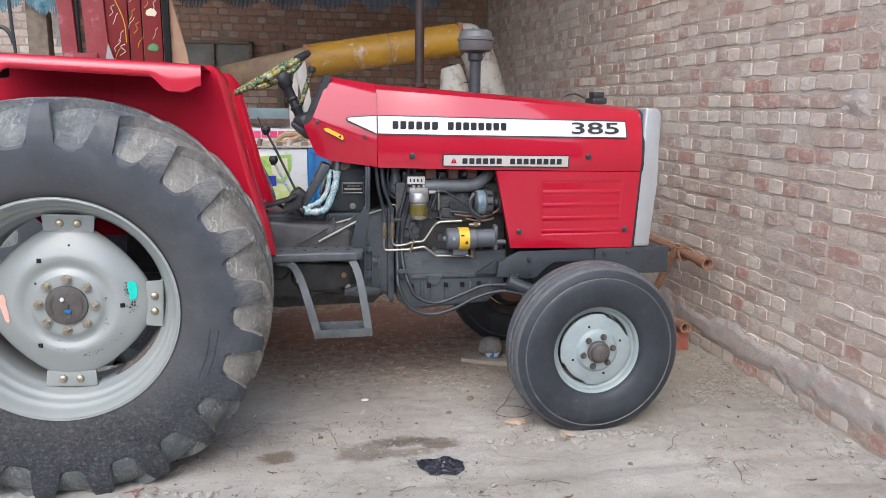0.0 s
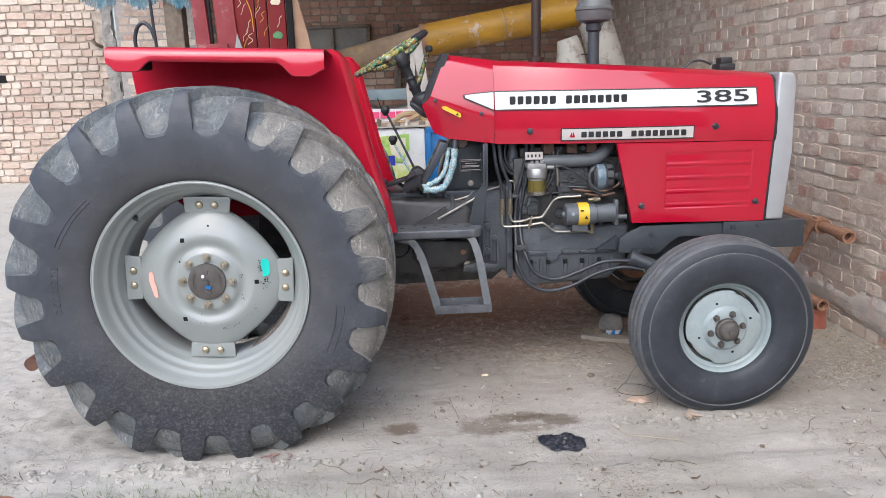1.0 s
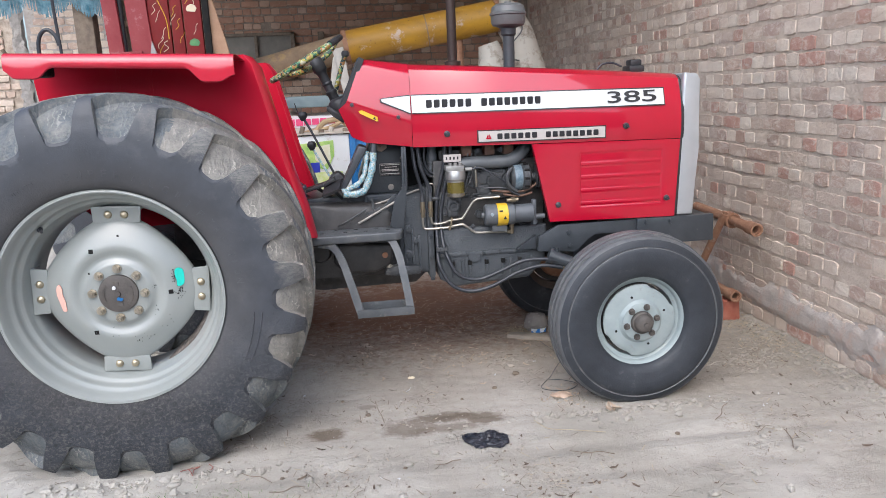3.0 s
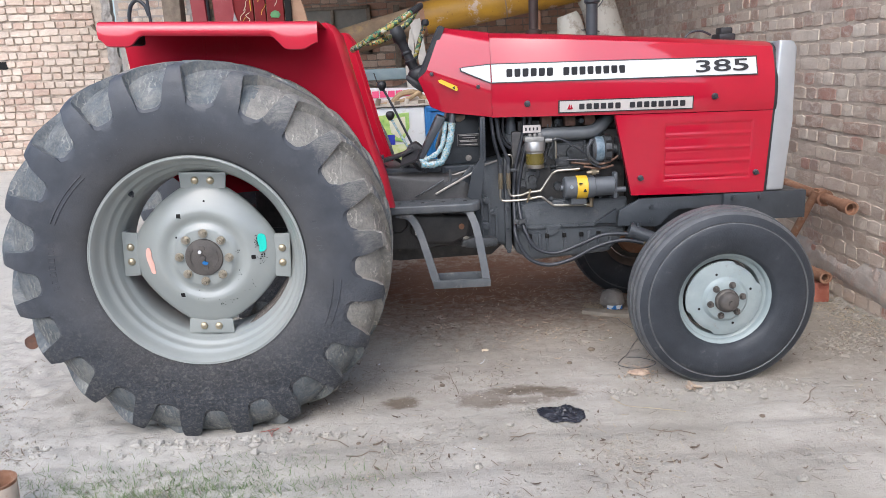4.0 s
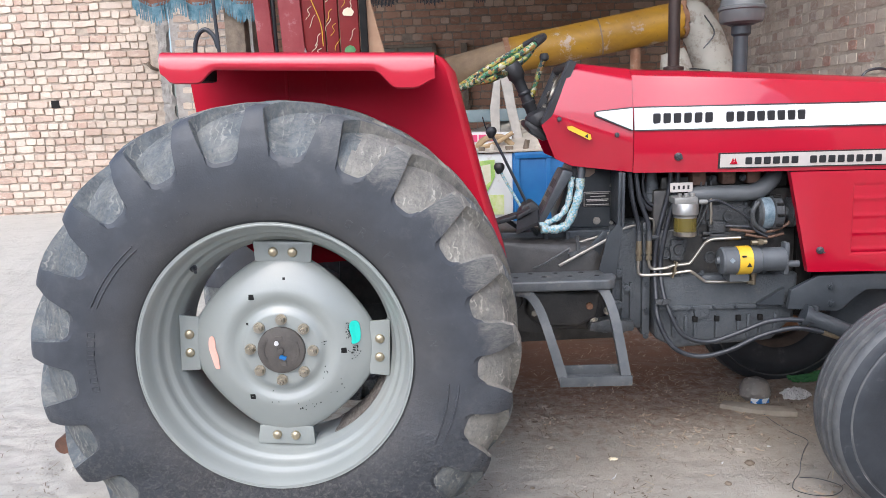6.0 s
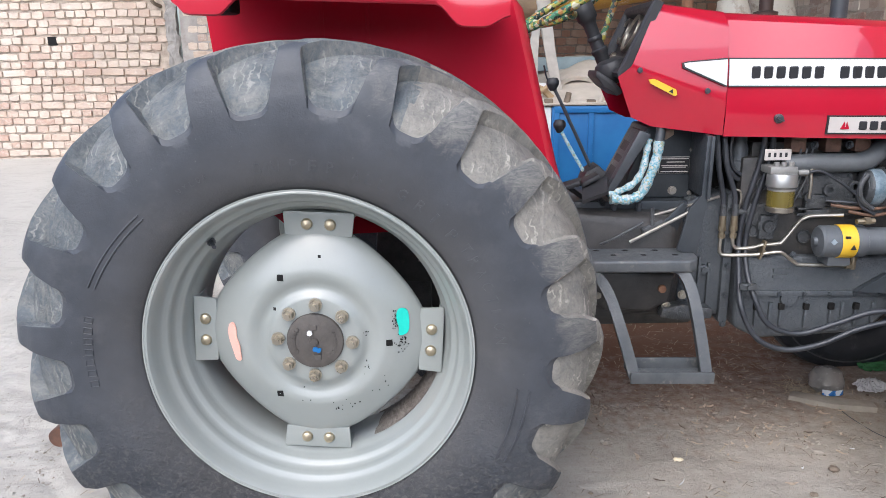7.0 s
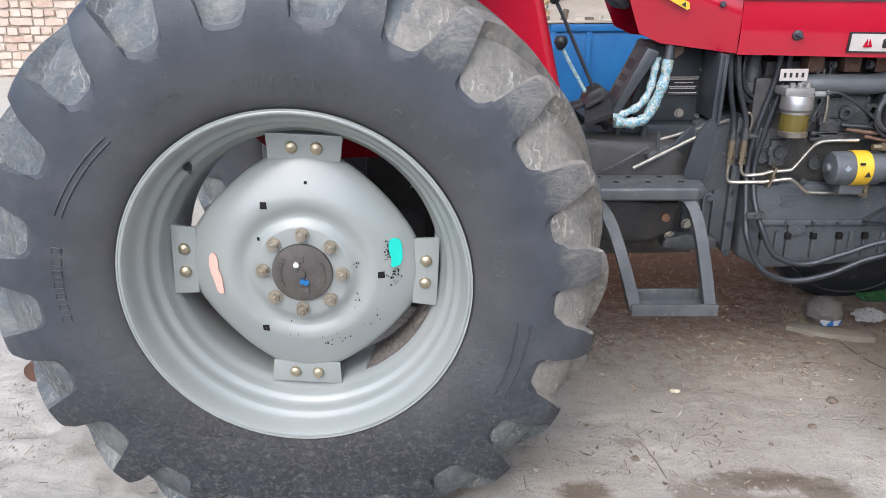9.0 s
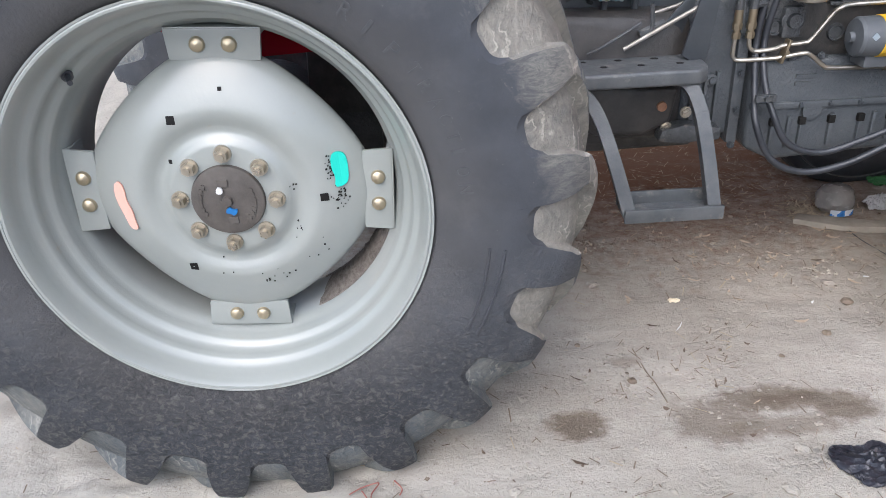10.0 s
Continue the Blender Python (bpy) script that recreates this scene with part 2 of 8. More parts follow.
def sidewall_rubber():
    """Dark tyre rubber with pale specks and scuffs; dried mud splashed over its lower part."""
    t = Nodes("tyre_rubber", 0.46, 0.45)
    col = t.mix(t.rng(t.noise(7, 6, 0.6), 0.35, 0.65), (0.040, 0.044, 0.052), (0.060, 0.065, 0.075))
    col = t.mix(t.rng(t.noise(5, 8, 0.7, off=4), 0.55, 0.72, 0.5), col, (0.105, 0.104, 0.106))
    col = t.mix(t.rng(t.noise(90, 3, 0.6, off=6), 0.71, 0.75, 0.35), col, (0.20, 0.195, 0.18))
    flat_r = t.n.new("ShaderNodeVectorMath")
    flat_r.operation = "MULTIPLY_ADD"
    t.ln.new(t.pos, flat_r.inputs[0])
    flat_r.inputs[1].default_value, flat_r.inputs[2].default_value = (1, 0, 1), (-RW[0], 0, -RW[1])
    rad = t.n.new("ShaderNodeVectorMath")
    rad.operation = "LENGTH"
    t.ln.new(flat_r.outputs[0], rad.inputs[0])
    ring = t.calc("ADD", rad.outputs["Value"], t.calc("MULTIPLY", t.calc("SUBTRACT", t.noise(6, 6, 0.7, off=15), 0.5), 0.16))
    col = t.mix(t.rng(ring, 0.60, 0.44, 0.45), col, (0.092, 0.084, 0.076))
    sep = t.n.new("ShaderNodeSeparateXYZ")
    t.ln.new(t.pos, sep.inputs[0])
    # bars scuffed pale on the forward side of the tyre
    rough = t.calc("SUBTRACT", t.noise(13, 9, 0.75, None, 1.2, 31), 0.5)
    worn = t.calc("MULTIPLY", t.rng(t.calc("ADD", rad.outputs["Value"], t.calc("MULTIPLY", rough, 0.22)), 0.655, 0.715), t.rng(t.calc("ADD", sep.outputs[0], t.calc("MULTIPLY", rough, 0.5)), 0.16, 0.40))
    tone = t.mix(t.rng(t.noise(30, 8, 0.8, t.stretch((1, 1, 2.5), 5), 1.5), 0.38, 0.64), (0.085, 0.086, 0.086), (0.235, 0.222, 0.195))
    m2 = t.n.new("ShaderNodeMix")
    m2.data_type = "RGBA"
    t.ln.new(t.calc("MULTIPLY", worn, t.rng(sep.outputs[2], 0.62, 0.90, 0.85)), m2.inputs[0])
    t.ln.new(col, m2.inputs[6])
    t.ln.new(tone, m2.inputs[7])
    col = m2.outputs[2]
    z = t.calc("ADD", sep.outputs[2], t.calc("MULTIPLY", t.calc("SUBTRACT", t.noise(7, 8, 0.75, off=3), 0.5), 0.55))
    mud = t.rng(z, 0.62, 0.22)
    grit = t.noise(66, 5, 0.72, t.stretch((1, 1, 1.2), 12), 0.8)
    col = t.mix(t.calc("MULTIPLY", mud, t.rng(grit, 0.50, 0.62, 0.75)), col, (0.155, 0.150, 0.140))
    col = t.mix(t.calc("MULTIPLY", mud, t.rng(grit, 0.44, 0.36, 0.6)), col, (0.022, 0.023, 0.026))
    h = t.calc("ADD", t.calc("MULTIPLY", t.noise(140, 4, 0.7), 0.05), t.calc("MULTIPLY", grit, mud))
    t.plug(t.bs.inputs["Roughness"], t.calc("ADD", 0.44, t.calc("MULTIPLY", mud, 0.3)))
    return t.finish(col, h, 1.0, 0.020)


RUBBER = sidewall_rubber()
RUBBER_DUSTY = worn_rubber("dusty_worn_rubber", (0.076, 0.086, 0.092), (0.27, 0.262, 0.232), 0.45, 0.66, 0.55)
RUBBER_WORN = worn_rubber("scuffed_rubber", (0.108, 0.106, 0.100), (0.335, 0.312, 0.268), 0.38, 0.62, 0.75)
LETTER_RUBBER = surface("dusty_raised_rubber", (0.042, 0.046, 0.054), (0.082, 0.084, 0.086), 0.5, 45, 0.1, 80)
FAR_RIM = surface("dark_brown_far_rim", (0.055, 0.042, 0.035), (0.12, 0.09, 0.07), 0.6, 12, 0.2, 50)

RUBBER_FRONT = surface("front_tyre_rubber", (0.024, 0.028, 0.034), (0.039, 0.044, 0.052), 0.5, 9, 0.2, 120, dust=(0.11, 0.11, 0.11), dust_at=0.61, dust_scale=9, spec=0.4)
RIB_RUBBER = surface("scuffed_rib_rubber", (0.075, 0.080, 0.085), (0.115, 0.118, 0.120), 0.55, 14, 0.3, 90, dust=(0.19, 0.185, 0.175), dust_at=0.58, dust_scale=12)
GOLD = surface("zinc_bolt", (0.47, 0.40, 0.28), (0.40, 0.34, 0.24), 0.36, 9, 0.0, 80, metal=0.8)
NUT = surface("dull_zinc_nut", (0.36, 0.32, 0.25), (0.50, 0.45, 0.37), 0.30, 9, 0.0, 80, metal=0.8)
HUBCAP = surface("weathered_hub_cap", (0.062, 0.054, 0.048), (0.105, 0.093, 0.082), 0.6, 20, 0.2, 90, dust=(0.17, 0.145, 0.12), dust_at=0.64, dust_scale=25)
STEEL = surface("bright_pipe", (0.46, 0.43, 0.37), (0.36, 0.33, 0.28), 0.32, 20, 0.03, 60, metal=0.9)
BRASS = surface("brass_fitting", (0.32, 0.27, 0.19), (0.24, 0.195, 0.13), 0.42, 25, 0.05, 60, metal=0.8)
SILVER = surface("silver_enamel", (0.42, 0.44, 0.455), (0.50, 0.515, 0.525), 0.34, 4, 0.02, 50, metal=0.35, coat=0.3)
BLACK = surface("black_plastic", (0.016, 0.016, 0.018), (0.03, 0.03, 0.032), 0.5, 12, 0.1, 80, dust=(0.12, 0.11, 0.1), dust_at=0.66, dust_scale=12)
HOSE = surface("black_hose", (0.020, 0.022, 0.027), (0.042, 0.045, 0.052), 0.36, 15, 0.1, 90)
# near-black for black metal, and for shade painted into hollows and openings
DARK = surface("black_metal_and_shade", (0.004, 0.004, 0.004), (0.012, 0.011, 0.010), 0.7, 15, 0.2, 60, spec=0.25)
WHITE = surface("white_decal", (0.60, 0.60, 0.595), (0.66, 0.66, 0.65), 0.4, 5, 0.02, 40)
INK = surface("black_print", (0.012, 0.012, 0.014), (0.02, 0.02, 0.022), 0.45, 10, 0.0)
PLATE = surface("aluminium_plate", (0.47, 0.43, 0.40), (0.56, 0.52, 0.49), 0.4, 8, 0.03, 60)
YELLOW = surface("yellow_sticker", (0.66, 0.40, 0.015), (0.72, 0.46, 0.035), 0.45, 10, 0.02)
CREAM = surface("cream_paint", (0.72, 0.62, 0.44), (0.78, 0.70, 0.52), 0.6, 10, 0.05)
TEAL = surface("teal_paint", (0.02, 0.55, 0.44), (0.04, 0.62, 0.5), 0.5, 20, 0.1)
PINK = surface("pink_paint", (0.74, 0.40, 0.32), (0.78, 0.46, 0.38), 0.6, 20, 0.1)
BLUE = surface("blue_enamel", (0.012, 0.115, 0.33), (0.022, 0.165, 0.41), 0.45, 4, 0.05, 50, dust=(0.15, 0.22, 0.33), dust_at=0.64, dust_scale=9)
MACHINE_WHITE = surface("dusty_white_enamel", (0.62, 0.64, 0.64), (0.70, 0.71, 0.70), 0.55, 5, 0.05, 40, dust=(0.45, 0.41, 0.35), dust_at=0.57, dust_scale=8)
CANVAS = surface("dusty_canvas", (0.44, 0.40, 0.34), (0.56, 0.51, 0.44), 0.9, 8, 0.5, 30)
AUGER = worn_paint("yellow_worn_paint", (0.47, 0.255, 0.020), (0.17, 0.085, 0.035), (0.50, 0.40, 0.33))
AUGER_OLD = surface("rusty_grey_tube", (0.20, 0.135, 0.085), (0.32, 0.23, 0.14), 0.75, 8, 0.3, 50, dust=(0.42, 0.28, 0.09), dust_at=0.58, dust_scale=4)
GEARBOX = surface("grimy_casting", (0.024, 0.023, 0.023), (0.060, 0.056, 0.052), 0.42, 11, 0.22, 90, dust=(0.10, 0.085, 0.07), dust_at=0.64, dust_scale=12, rough_var=0.12)
RUST = surface("orange_rust", (0.24, 0.115, 0.065), (0.33, 0.185, 0.115), 0.85, 14, 0.5, 60, dust=(0.38, 0.30, 0.24), dust_at=0.57, dust_scale=20)
DUCT = surface("dusty_white_duct", (0.40, 0.38, 0.33), (0.50, 0.475, 0.415), 0.6, 4, 0.1, 30, dust=(0.22, 0.18, 0.14), dust_at=0.49, dust_scale=9)
WOOD = surface("old_grey_wood", (0.13, 0.10, 0.075), (0.24, 0.19, 0.14), 0.85, 20, 0.5, 50)
WOOD_PALE = surface("pale_board", (0.36, 0.21, 0.13), (0.44, 0.28, 0.18), 0.8, 12, 0.3, 50)
RED_PANEL = surface("painted_red_panel", (0.14, 0.004, 0.005), (0.20, 0.008, 0.008), 0.5, 6, 0.1, 40, dust=(0.11, 0.010, 0.010), dust_at=0.6, spec=0.25)
RED_FADED = surface("faded_red_post", (0.22, 0.016, 0.022), (0.32, 0.055, 0.058), 0.6, 4, 0.15, 40, dust=(0.50, 0.31, 0.29), dust_at=0.54, dust_scale=4)
FRINGE = surface("blue_fringe", (0.05, 0.15, 0.20), (0.22, 0.34, 0.39), 0.9, 22, 0.6, 90)
# darker copy of the blue fringe: shade on the rear run put into its colour
FRINGE_SHADED = surface("shaded_blue_fringe", (0.03, 0.04, 0.055), (0.06, 0.075, 0.09), 0.9, 25, 0.6, 90)
AWNING = surface("brown_awning_cloth", (0.16, 0.07, 0.045), (0.24, 0.11, 0.07), 0.9, 8, 0.3, 60)
TAPE = patchwork("pale_blue_wrap", [(0.47, 0.51, 0.51), (0.17, 0.37, 0.44), (0.41, 0.48, 0.49), (0.48, 0.48, 0.44), (0.12, 0.30, 0.37), (0.31, 0.45, 0.49), (0.31, 0.33, 0.22), (0.23, 0.39, 0.45)], 150)
WRAP = patchwork("printed_film_wrap", [(0.32, 0.27, 0.04), (0.03, 0.12, 0.05), (0.42, 0.40, 0.28), (0.015, 0.025, 0.02), (0.27, 0.27, 0.06), (0.06, 0.18, 0.10), (0.02, 0.04, 0.035), (0.30, 0.14, 0.04)], 85)
# engine block iron; also the added backings that stand in for shade
BLOCK_IRON = surface("oily_iron_and_dark_backing", (0.022, 0.022, 0.022), (0.062, 0.058, 0.054), 0.42, 22, 0.22, 110, dust=(0.12, 0.10, 0.08), dust_at=0.61, dust_scale=24)
MORTAR = surface("mortar", (0.44, 0.36, 0.29), (0.60, 0.51, 0.42), 0.95, 14, 0.9, 60, spec=0.15)
MORTAR_DARK = surface("raked_mortar", (0.20, 0.16, 0.13), (0.32, 0.265, 0.215), 0.95, 20, 0.9, 60, spec=0.2)
CEMENT = surface("cement_render", (0.30, 0.275, 0.255), (0.45, 0.415, 0.385), 0.92, 9, 0.9, 50, spec=0.2, dust=(0.24, 0.205, 0.175), dust_at=0.55, dust_scale=12)
BRICK_SIDE = brick_surface("dusty_brick", [(0.62, 0.51, 0.415), (0.53, 0.42, 0.34), (0.71, 0.605, 0.505), (0.52, 0.385, 0.31), (0.68, 0.57, 0.47), (0.46, 0.325, 0.26), (0.73, 0.635, 0.535), (0.51, 0.415, 0.35), (0.62, 0.505, 0.415), (0.47, 0.265, 0.21), (0.44, 0.325, 0.27), (0.67, 0.56, 0.465)], (0.72, 0.64, 0.55), 0.62, 0.9)
BRICK_YARD = brick_surface("pale_brick", [(0.69, 0.57, 0.475), (0.63, 0.50, 0.41), (0.73, 0.625, 0.53), (0.57, 0.425, 0.345), (0.70, 0.59, 0.495), (0.61, 0.475, 0.385), (0.53, 0.37, 0.295), (0.66, 0.56, 0.47)], (0.76, 0.68, 0.585), 0.55, 1.0)
MORTAR_YARD = surface("open_joint_mortar", (0.60, 0.515, 0.43), (0.30, 0.245, 0.20), 0.95, 13, 1.0, 60, spec=0.1)
BRICK_BACK = brick_surface("red_brown_brick", [(0.40, 0.235, 0.165), (0.44, 0.26, 0.185), (0.36, 0.21, 0.15), (0.50, 0.36, 0.27), (0.41, 0.24, 0.17), (0.54, 0.42, 0.33)], (0.52, 0.41, 0.32), 0.4, 0.8)
STRAW = surface("dry_straw", (0.36, 0.295, 0.20), (0.46, 0.385, 0.27), 0.85, 20, 0.1)
LEAF = surface("dry_leaf", (0.34, 0.26, 0.19), (0.46, 0.37, 0.28), 0.8, 20, 0.2)
GRASS = surface("yard_grass", (0.09, 0.145, 0.05), (0.16, 0.21, 0.085), 0.8, 10, 0.1)
CLOD = surface("dry_clod", (0.28, 0.252, 0.212), (0.38, 0.345, 0.295), 0.95, 12, 0.5, 60, spec=0.2)
BAG_BLACK = surface("black_polythene", (0.012, 0.013, 0.018), (0.03, 0.032, 0.04), 0.3, 12, 0.3, 40, dust=(0.17, 0.17, 0.18), dust_at=0.55, dust_scale=45)
BAG_CLEAR = surface("cloudy_polythene", (0.50, 0.50, 0.50), (0.62, 0.62, 0.62), 0.3, 12, 0.3, 40)
BAG_POUCH = surface("cloudy_pouch", (0.20, 0.19, 0.18), (0.30, 0.285, 0.27), 0.25, 12, 0.2, 40)
GALV = surface("roof_sheet", (0.30, 0.29, 0.28), (0.36, 0.35, 0.34), 0.6, 4, 0.1, 30)


def amber_glass():
    m = bpy.data.materials.new("amber_bowl")
    m.use_nodes = True
    b = m.node_tree.nodes["Principled BSDF"]
    b.inputs["Base Color"].default_value = (0.24, 0.19, 0.045, 1)
    b.inputs["Transmission Weight"].default_value, b.inputs["Roughness"].default_value = 0.5, 0.12
    return m


AMBER = amber_glass()


def ground_material():
    m = surface("trodden_earth", (0.378, 0.352, 0.308), (0.472, 0.446, 0.394), 0.95, 2.2, 0.0, spec=0.15)
    t = m.node_tree
    n, ln = t.nodes, t.links
    bs = n["Principled BSDF"]
    col = bs.inputs["Base Color"].links[0].from_socket
    geo = n.new("ShaderNodeNewGeometry")

    def tex(sc, det=8, r=0.65, off=0.0):
        x = n.new("ShaderNodeTexNoise")
        x.inputs["Scale"].default_value, x.inputs["Detail"].default_value, x.inputs["Roughness"].default_value = sc, det, r
        v = n.new("ShaderNodeVectorMath")
        v.operation = "ADD"
        v.inputs[1].default_value = (off, off * 0.7, 0)
        ln.new(geo.outputs["Position"], v.inputs[0])
        ln.new(v.outputs[0], x.inputs["Vector"])
        return x.outputs["Fac"]

    def rng(s, lo, hi, to=1.0):
        x = n.new("ShaderNodeMapRange")
        x.inputs["From Min"].default_value, x.inputs["From Max"].default_value, x.inputs["To Max"].default_value = lo, hi, to
        ln.new(s, x.inputs["Value"])
        return x.outputs["Result"]

    def mix(fac, a, c):
        x = n.new("ShaderNodeMix")
        x.data_type = "RGBA"
        ln.new(fac, x.inputs[0])
        ln.new(a, x.inputs[6])
        x.inputs[7].default_value = (*c, 1)
        return x.outputs[2]

    def math2(op, a, b):
        x = n.new("ShaderNodeMath")
        x.operation = op
        for v, i in ((a, 0), (b, 1)):
            if isinstance(v, (int, float)):
                x.inputs[i].default_value = v
            else:
                ln.new(v, x.inputs[i])
        return x.outputs[0]

    def blot(cx, cy, rx, ry, off, edge=0.5):
        """A ragged spot on the ground, 1 inside."""
        v = n.new("ShaderNodeVectorMath")
        v.operation = "SUBTRACT"
        v.inputs[1].default_value = (cx, cy, 0)
        ln.new(geo.outputs["Position"], v.inputs[0])
        s = n.new("ShaderNodeVectorMath")
        s.operation = "MULTIPLY"
        s.inputs[1].default_value = (1 / rx, 1 / ry, 0)
        ln.new(v.outputs[0], s.inputs[0])
        le = n.new("ShaderNodeVectorMath")
        le.operation = "LENGTH"
        ln.new(s.outputs[0], le.inputs[0])
        d = math2("ADD", le.outputs["Value"], math2("MULTIPLY", math2("SUBTRACT", tex(17, 9, 0.75, off), 0.5), 2.0))
        return rng(d, 1.0 + edge * 0.3, 1.0 - edge)

    col = mix(rng(tex(1.1, 5, 0.6, 3), 0.45, 0.7, 0.6), col, (0.265, 0.243, 0.20))
    # stronger light of the open yard painted in: earth turns paler towards -x
    side = n.new("ShaderNodeSeparateXYZ")
    ln.new(geo.outputs["Position"], side.inputs[0])
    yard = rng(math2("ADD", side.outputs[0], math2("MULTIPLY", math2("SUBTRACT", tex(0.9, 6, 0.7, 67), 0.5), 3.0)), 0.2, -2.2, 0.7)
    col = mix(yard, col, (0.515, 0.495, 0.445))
    col = mix(rng(tex(26, 8, 0.75, 9), 0.58, 0.68, 0.55), col, (0.205, 0.182, 0.148))
    col = mix(rng(tex(38, 8, 0.75, 17), 0.58, 0.70, 0.6), col, (0.47, 0.445, 0.39))
    crack = n.new("ShaderNodeTexVoronoi")
    crack.feature = "DISTANCE_TO_EDGE"
    crack.inputs["Scale"].default_value = 13
    wob = n.new("ShaderNodeVectorMath")
    wob.operation = "ADD"
    ln.new(geo.outputs["Position"], wob.inputs[0])
    nz = n.new("ShaderNodeTexNoise")
    nz.inputs["Scale"].default_value = 9.0
    ln.new(geo.outputs["Position"], nz.inputs["Vector"])
    ln.new(nz.outputs["Color"], wob.inputs[1])
    ln.new(wob.outputs[0], crack.inputs["Vector"])
    cr = math2("MULTIPLY", rng(crack.outputs["Distance"], 0.035, 0.0), rng(tex(3.1, 4, 0.6, 63), 0.50, 0.62))
    col = mix(math2("MULTIPLY", cr, 0.75), col, (0.20, 0.16, 0.125))
    col = mix(rng(tex(60, 6, 0.8, 71), 0.66, 0.72, 0.8), col, (0.16, 0.125, 0.095))
    # damp reddish soil under the shed's machine, its tone also darkened for the shade there
    col = mix(math2("MULTIPLY", blot(1.6, 4.05, 1.4, 0.70, 33, 0.9), 0.45), col, (0.285, 0.232, 0.187))
    col = mix(math2("MULTIPLY", blot(1.30, 5.25, 1.6, 1.0, 31, 0.6), 0.92), col, (0.165, 0.078, 0.045))
    # darker dirt along the wall
    col = mix(math2("MULTIPLY", blot(3.05, 4.05, 0.80, 1.05, 37, 0.9), 0.6), col, (0.215, 0.180, 0.142))
    # oil drips
    for cx, cy, rx, ry, off, k in ((0.788, 3.35, 0.095, 0.062, 41, 0.9), (1.16, 3.34, 0.13, 0.10, 43, 0.7), (1.33, 3.42, 0.16, 0.05, 47, 0.8), (1.45, 3.40, 0.18, 0.045, 49, 0.8), (1.34, 3.31, 0.18, 0.04, 53, 0.6), (1.52, 3.35, 0.10, 0.04, 57, 0.8), (0.98, 3.62, 0.05, 0.03, 59, 0.5)):
        col = mix(math2("MULTIPLY", blot(cx, cy, rx, ry, off, 0.4), k), col, (0.145, 0.115, 0.086))
    # pale and dark crumbs
    col = mix(rng(tex(95, 5, 0.75, 81), 0.60, 0.68, 0.5), col, (0.45, 0.43, 0.372))
    col = mix(rng(tex(85, 5, 0.8, 91), 0.63, 0.67, 0.8), col, (0.17, 0.135, 0.105))
    # faint sweeps along the yard
    swp = n.new("ShaderNodeVectorMath")
    swp.operation = "MULTIPLY"
    swp.inputs[1].default_value = (1.6, 7.0, 1.0)
    ln.new(geo.outputs["Position"], swp.inputs[0])
    sw = n.new("ShaderNodeTexNoise")
    sw.inputs["Scale"].default_value, sw.inputs["Detail"].default_value, sw.inputs["Distortion"].default_value = 1.6, 7.0, 1.6
    ln.new(swp.outputs[0], sw.inputs["Vector"])
    col = mix(rng(sw.outputs["Fac"], 0.52, 0.70, 0.22), col, (0.24, 0.217, 0.18))
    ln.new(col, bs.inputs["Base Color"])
    h = math2("ADD", math2("MULTIPLY", sw.outputs["Fac"], 0.28), math2("ADD", math2("MULTIPLY", tex(30, 10, 0.7, 5), 0.38), math2("MULTIPLY", tex(120, 6, 0.7, 7), 0.3)))
    vor = n.new("ShaderNodeTexVoronoi")
    vor.inputs["Scale"].default_value = 52
    ln.new(geo.outputs["Position"], vor.inputs["Vector"])
    h = math2("ADD", h, math2("MULTIPLY", vor.outputs["Distance"], math2("MULTIPLY", rng(tex(4.5, 8, 0.75, 23), 0.58, 0.66), -0.6)))
    h = math2("ADD", h, math2("MULTIPLY", rng(tex(22, 6, 0.7, 29), 0.55, 0.75), math2("MULTIPLY", rng(tex(2.6, 5, 0.7, 35), 0.50, 0.62), 0.8)))
    bp = n.new("ShaderNodeBump")
    bp.inputs["Strength"].default_value, bp.inputs["Distance"].default_value = 0.62, 0.024
    ln.new(h, bp.inputs["Height"])
    ln.new(bp.outputs[0], bs.inputs["Normal"])
    return m


EARTH = ground_material()


# ---- mesh helpers ----
def part(name, bm, mats, parent=None, label="", smooth=35):
    """One mesh object from a bmesh in world places, under a thing or a part."""
    bmesh.ops.recalc_face_normals(bm, faces=bm.faces)
    me = bpy.data.meshes.new(name)
    bm.to_mesh(me)
    bm.free()
    for m in (mats if isinstance(mats, (list, tuple)) else [mats]):
        me.materials.append(m)
    if smooth:
        me.shade_smooth()
        me.set_sharp_from_angle(angle=radians(smooth))
    ob = new(name, me)
    if parent is not None:
        ob.parent = parent
        if parent.parent is None:
            ob.location = -parent.location
    if label:
        ob["label"] = label
    return ob


def thing(name, place, label, category, group="", kind=""):
    """An Empty at a thing's base that will hold its parts."""
    ob = new(name)
    ob.location = place
    ob.empty_display_size = 0.1
    return tagged(ob, label, category, group, kind)


def solo(name, bm, mats, label, category, group="", kind="", smooth=35):
    return tagged(part(name, bm, mats, None, "", smooth), label, category, group, kind)


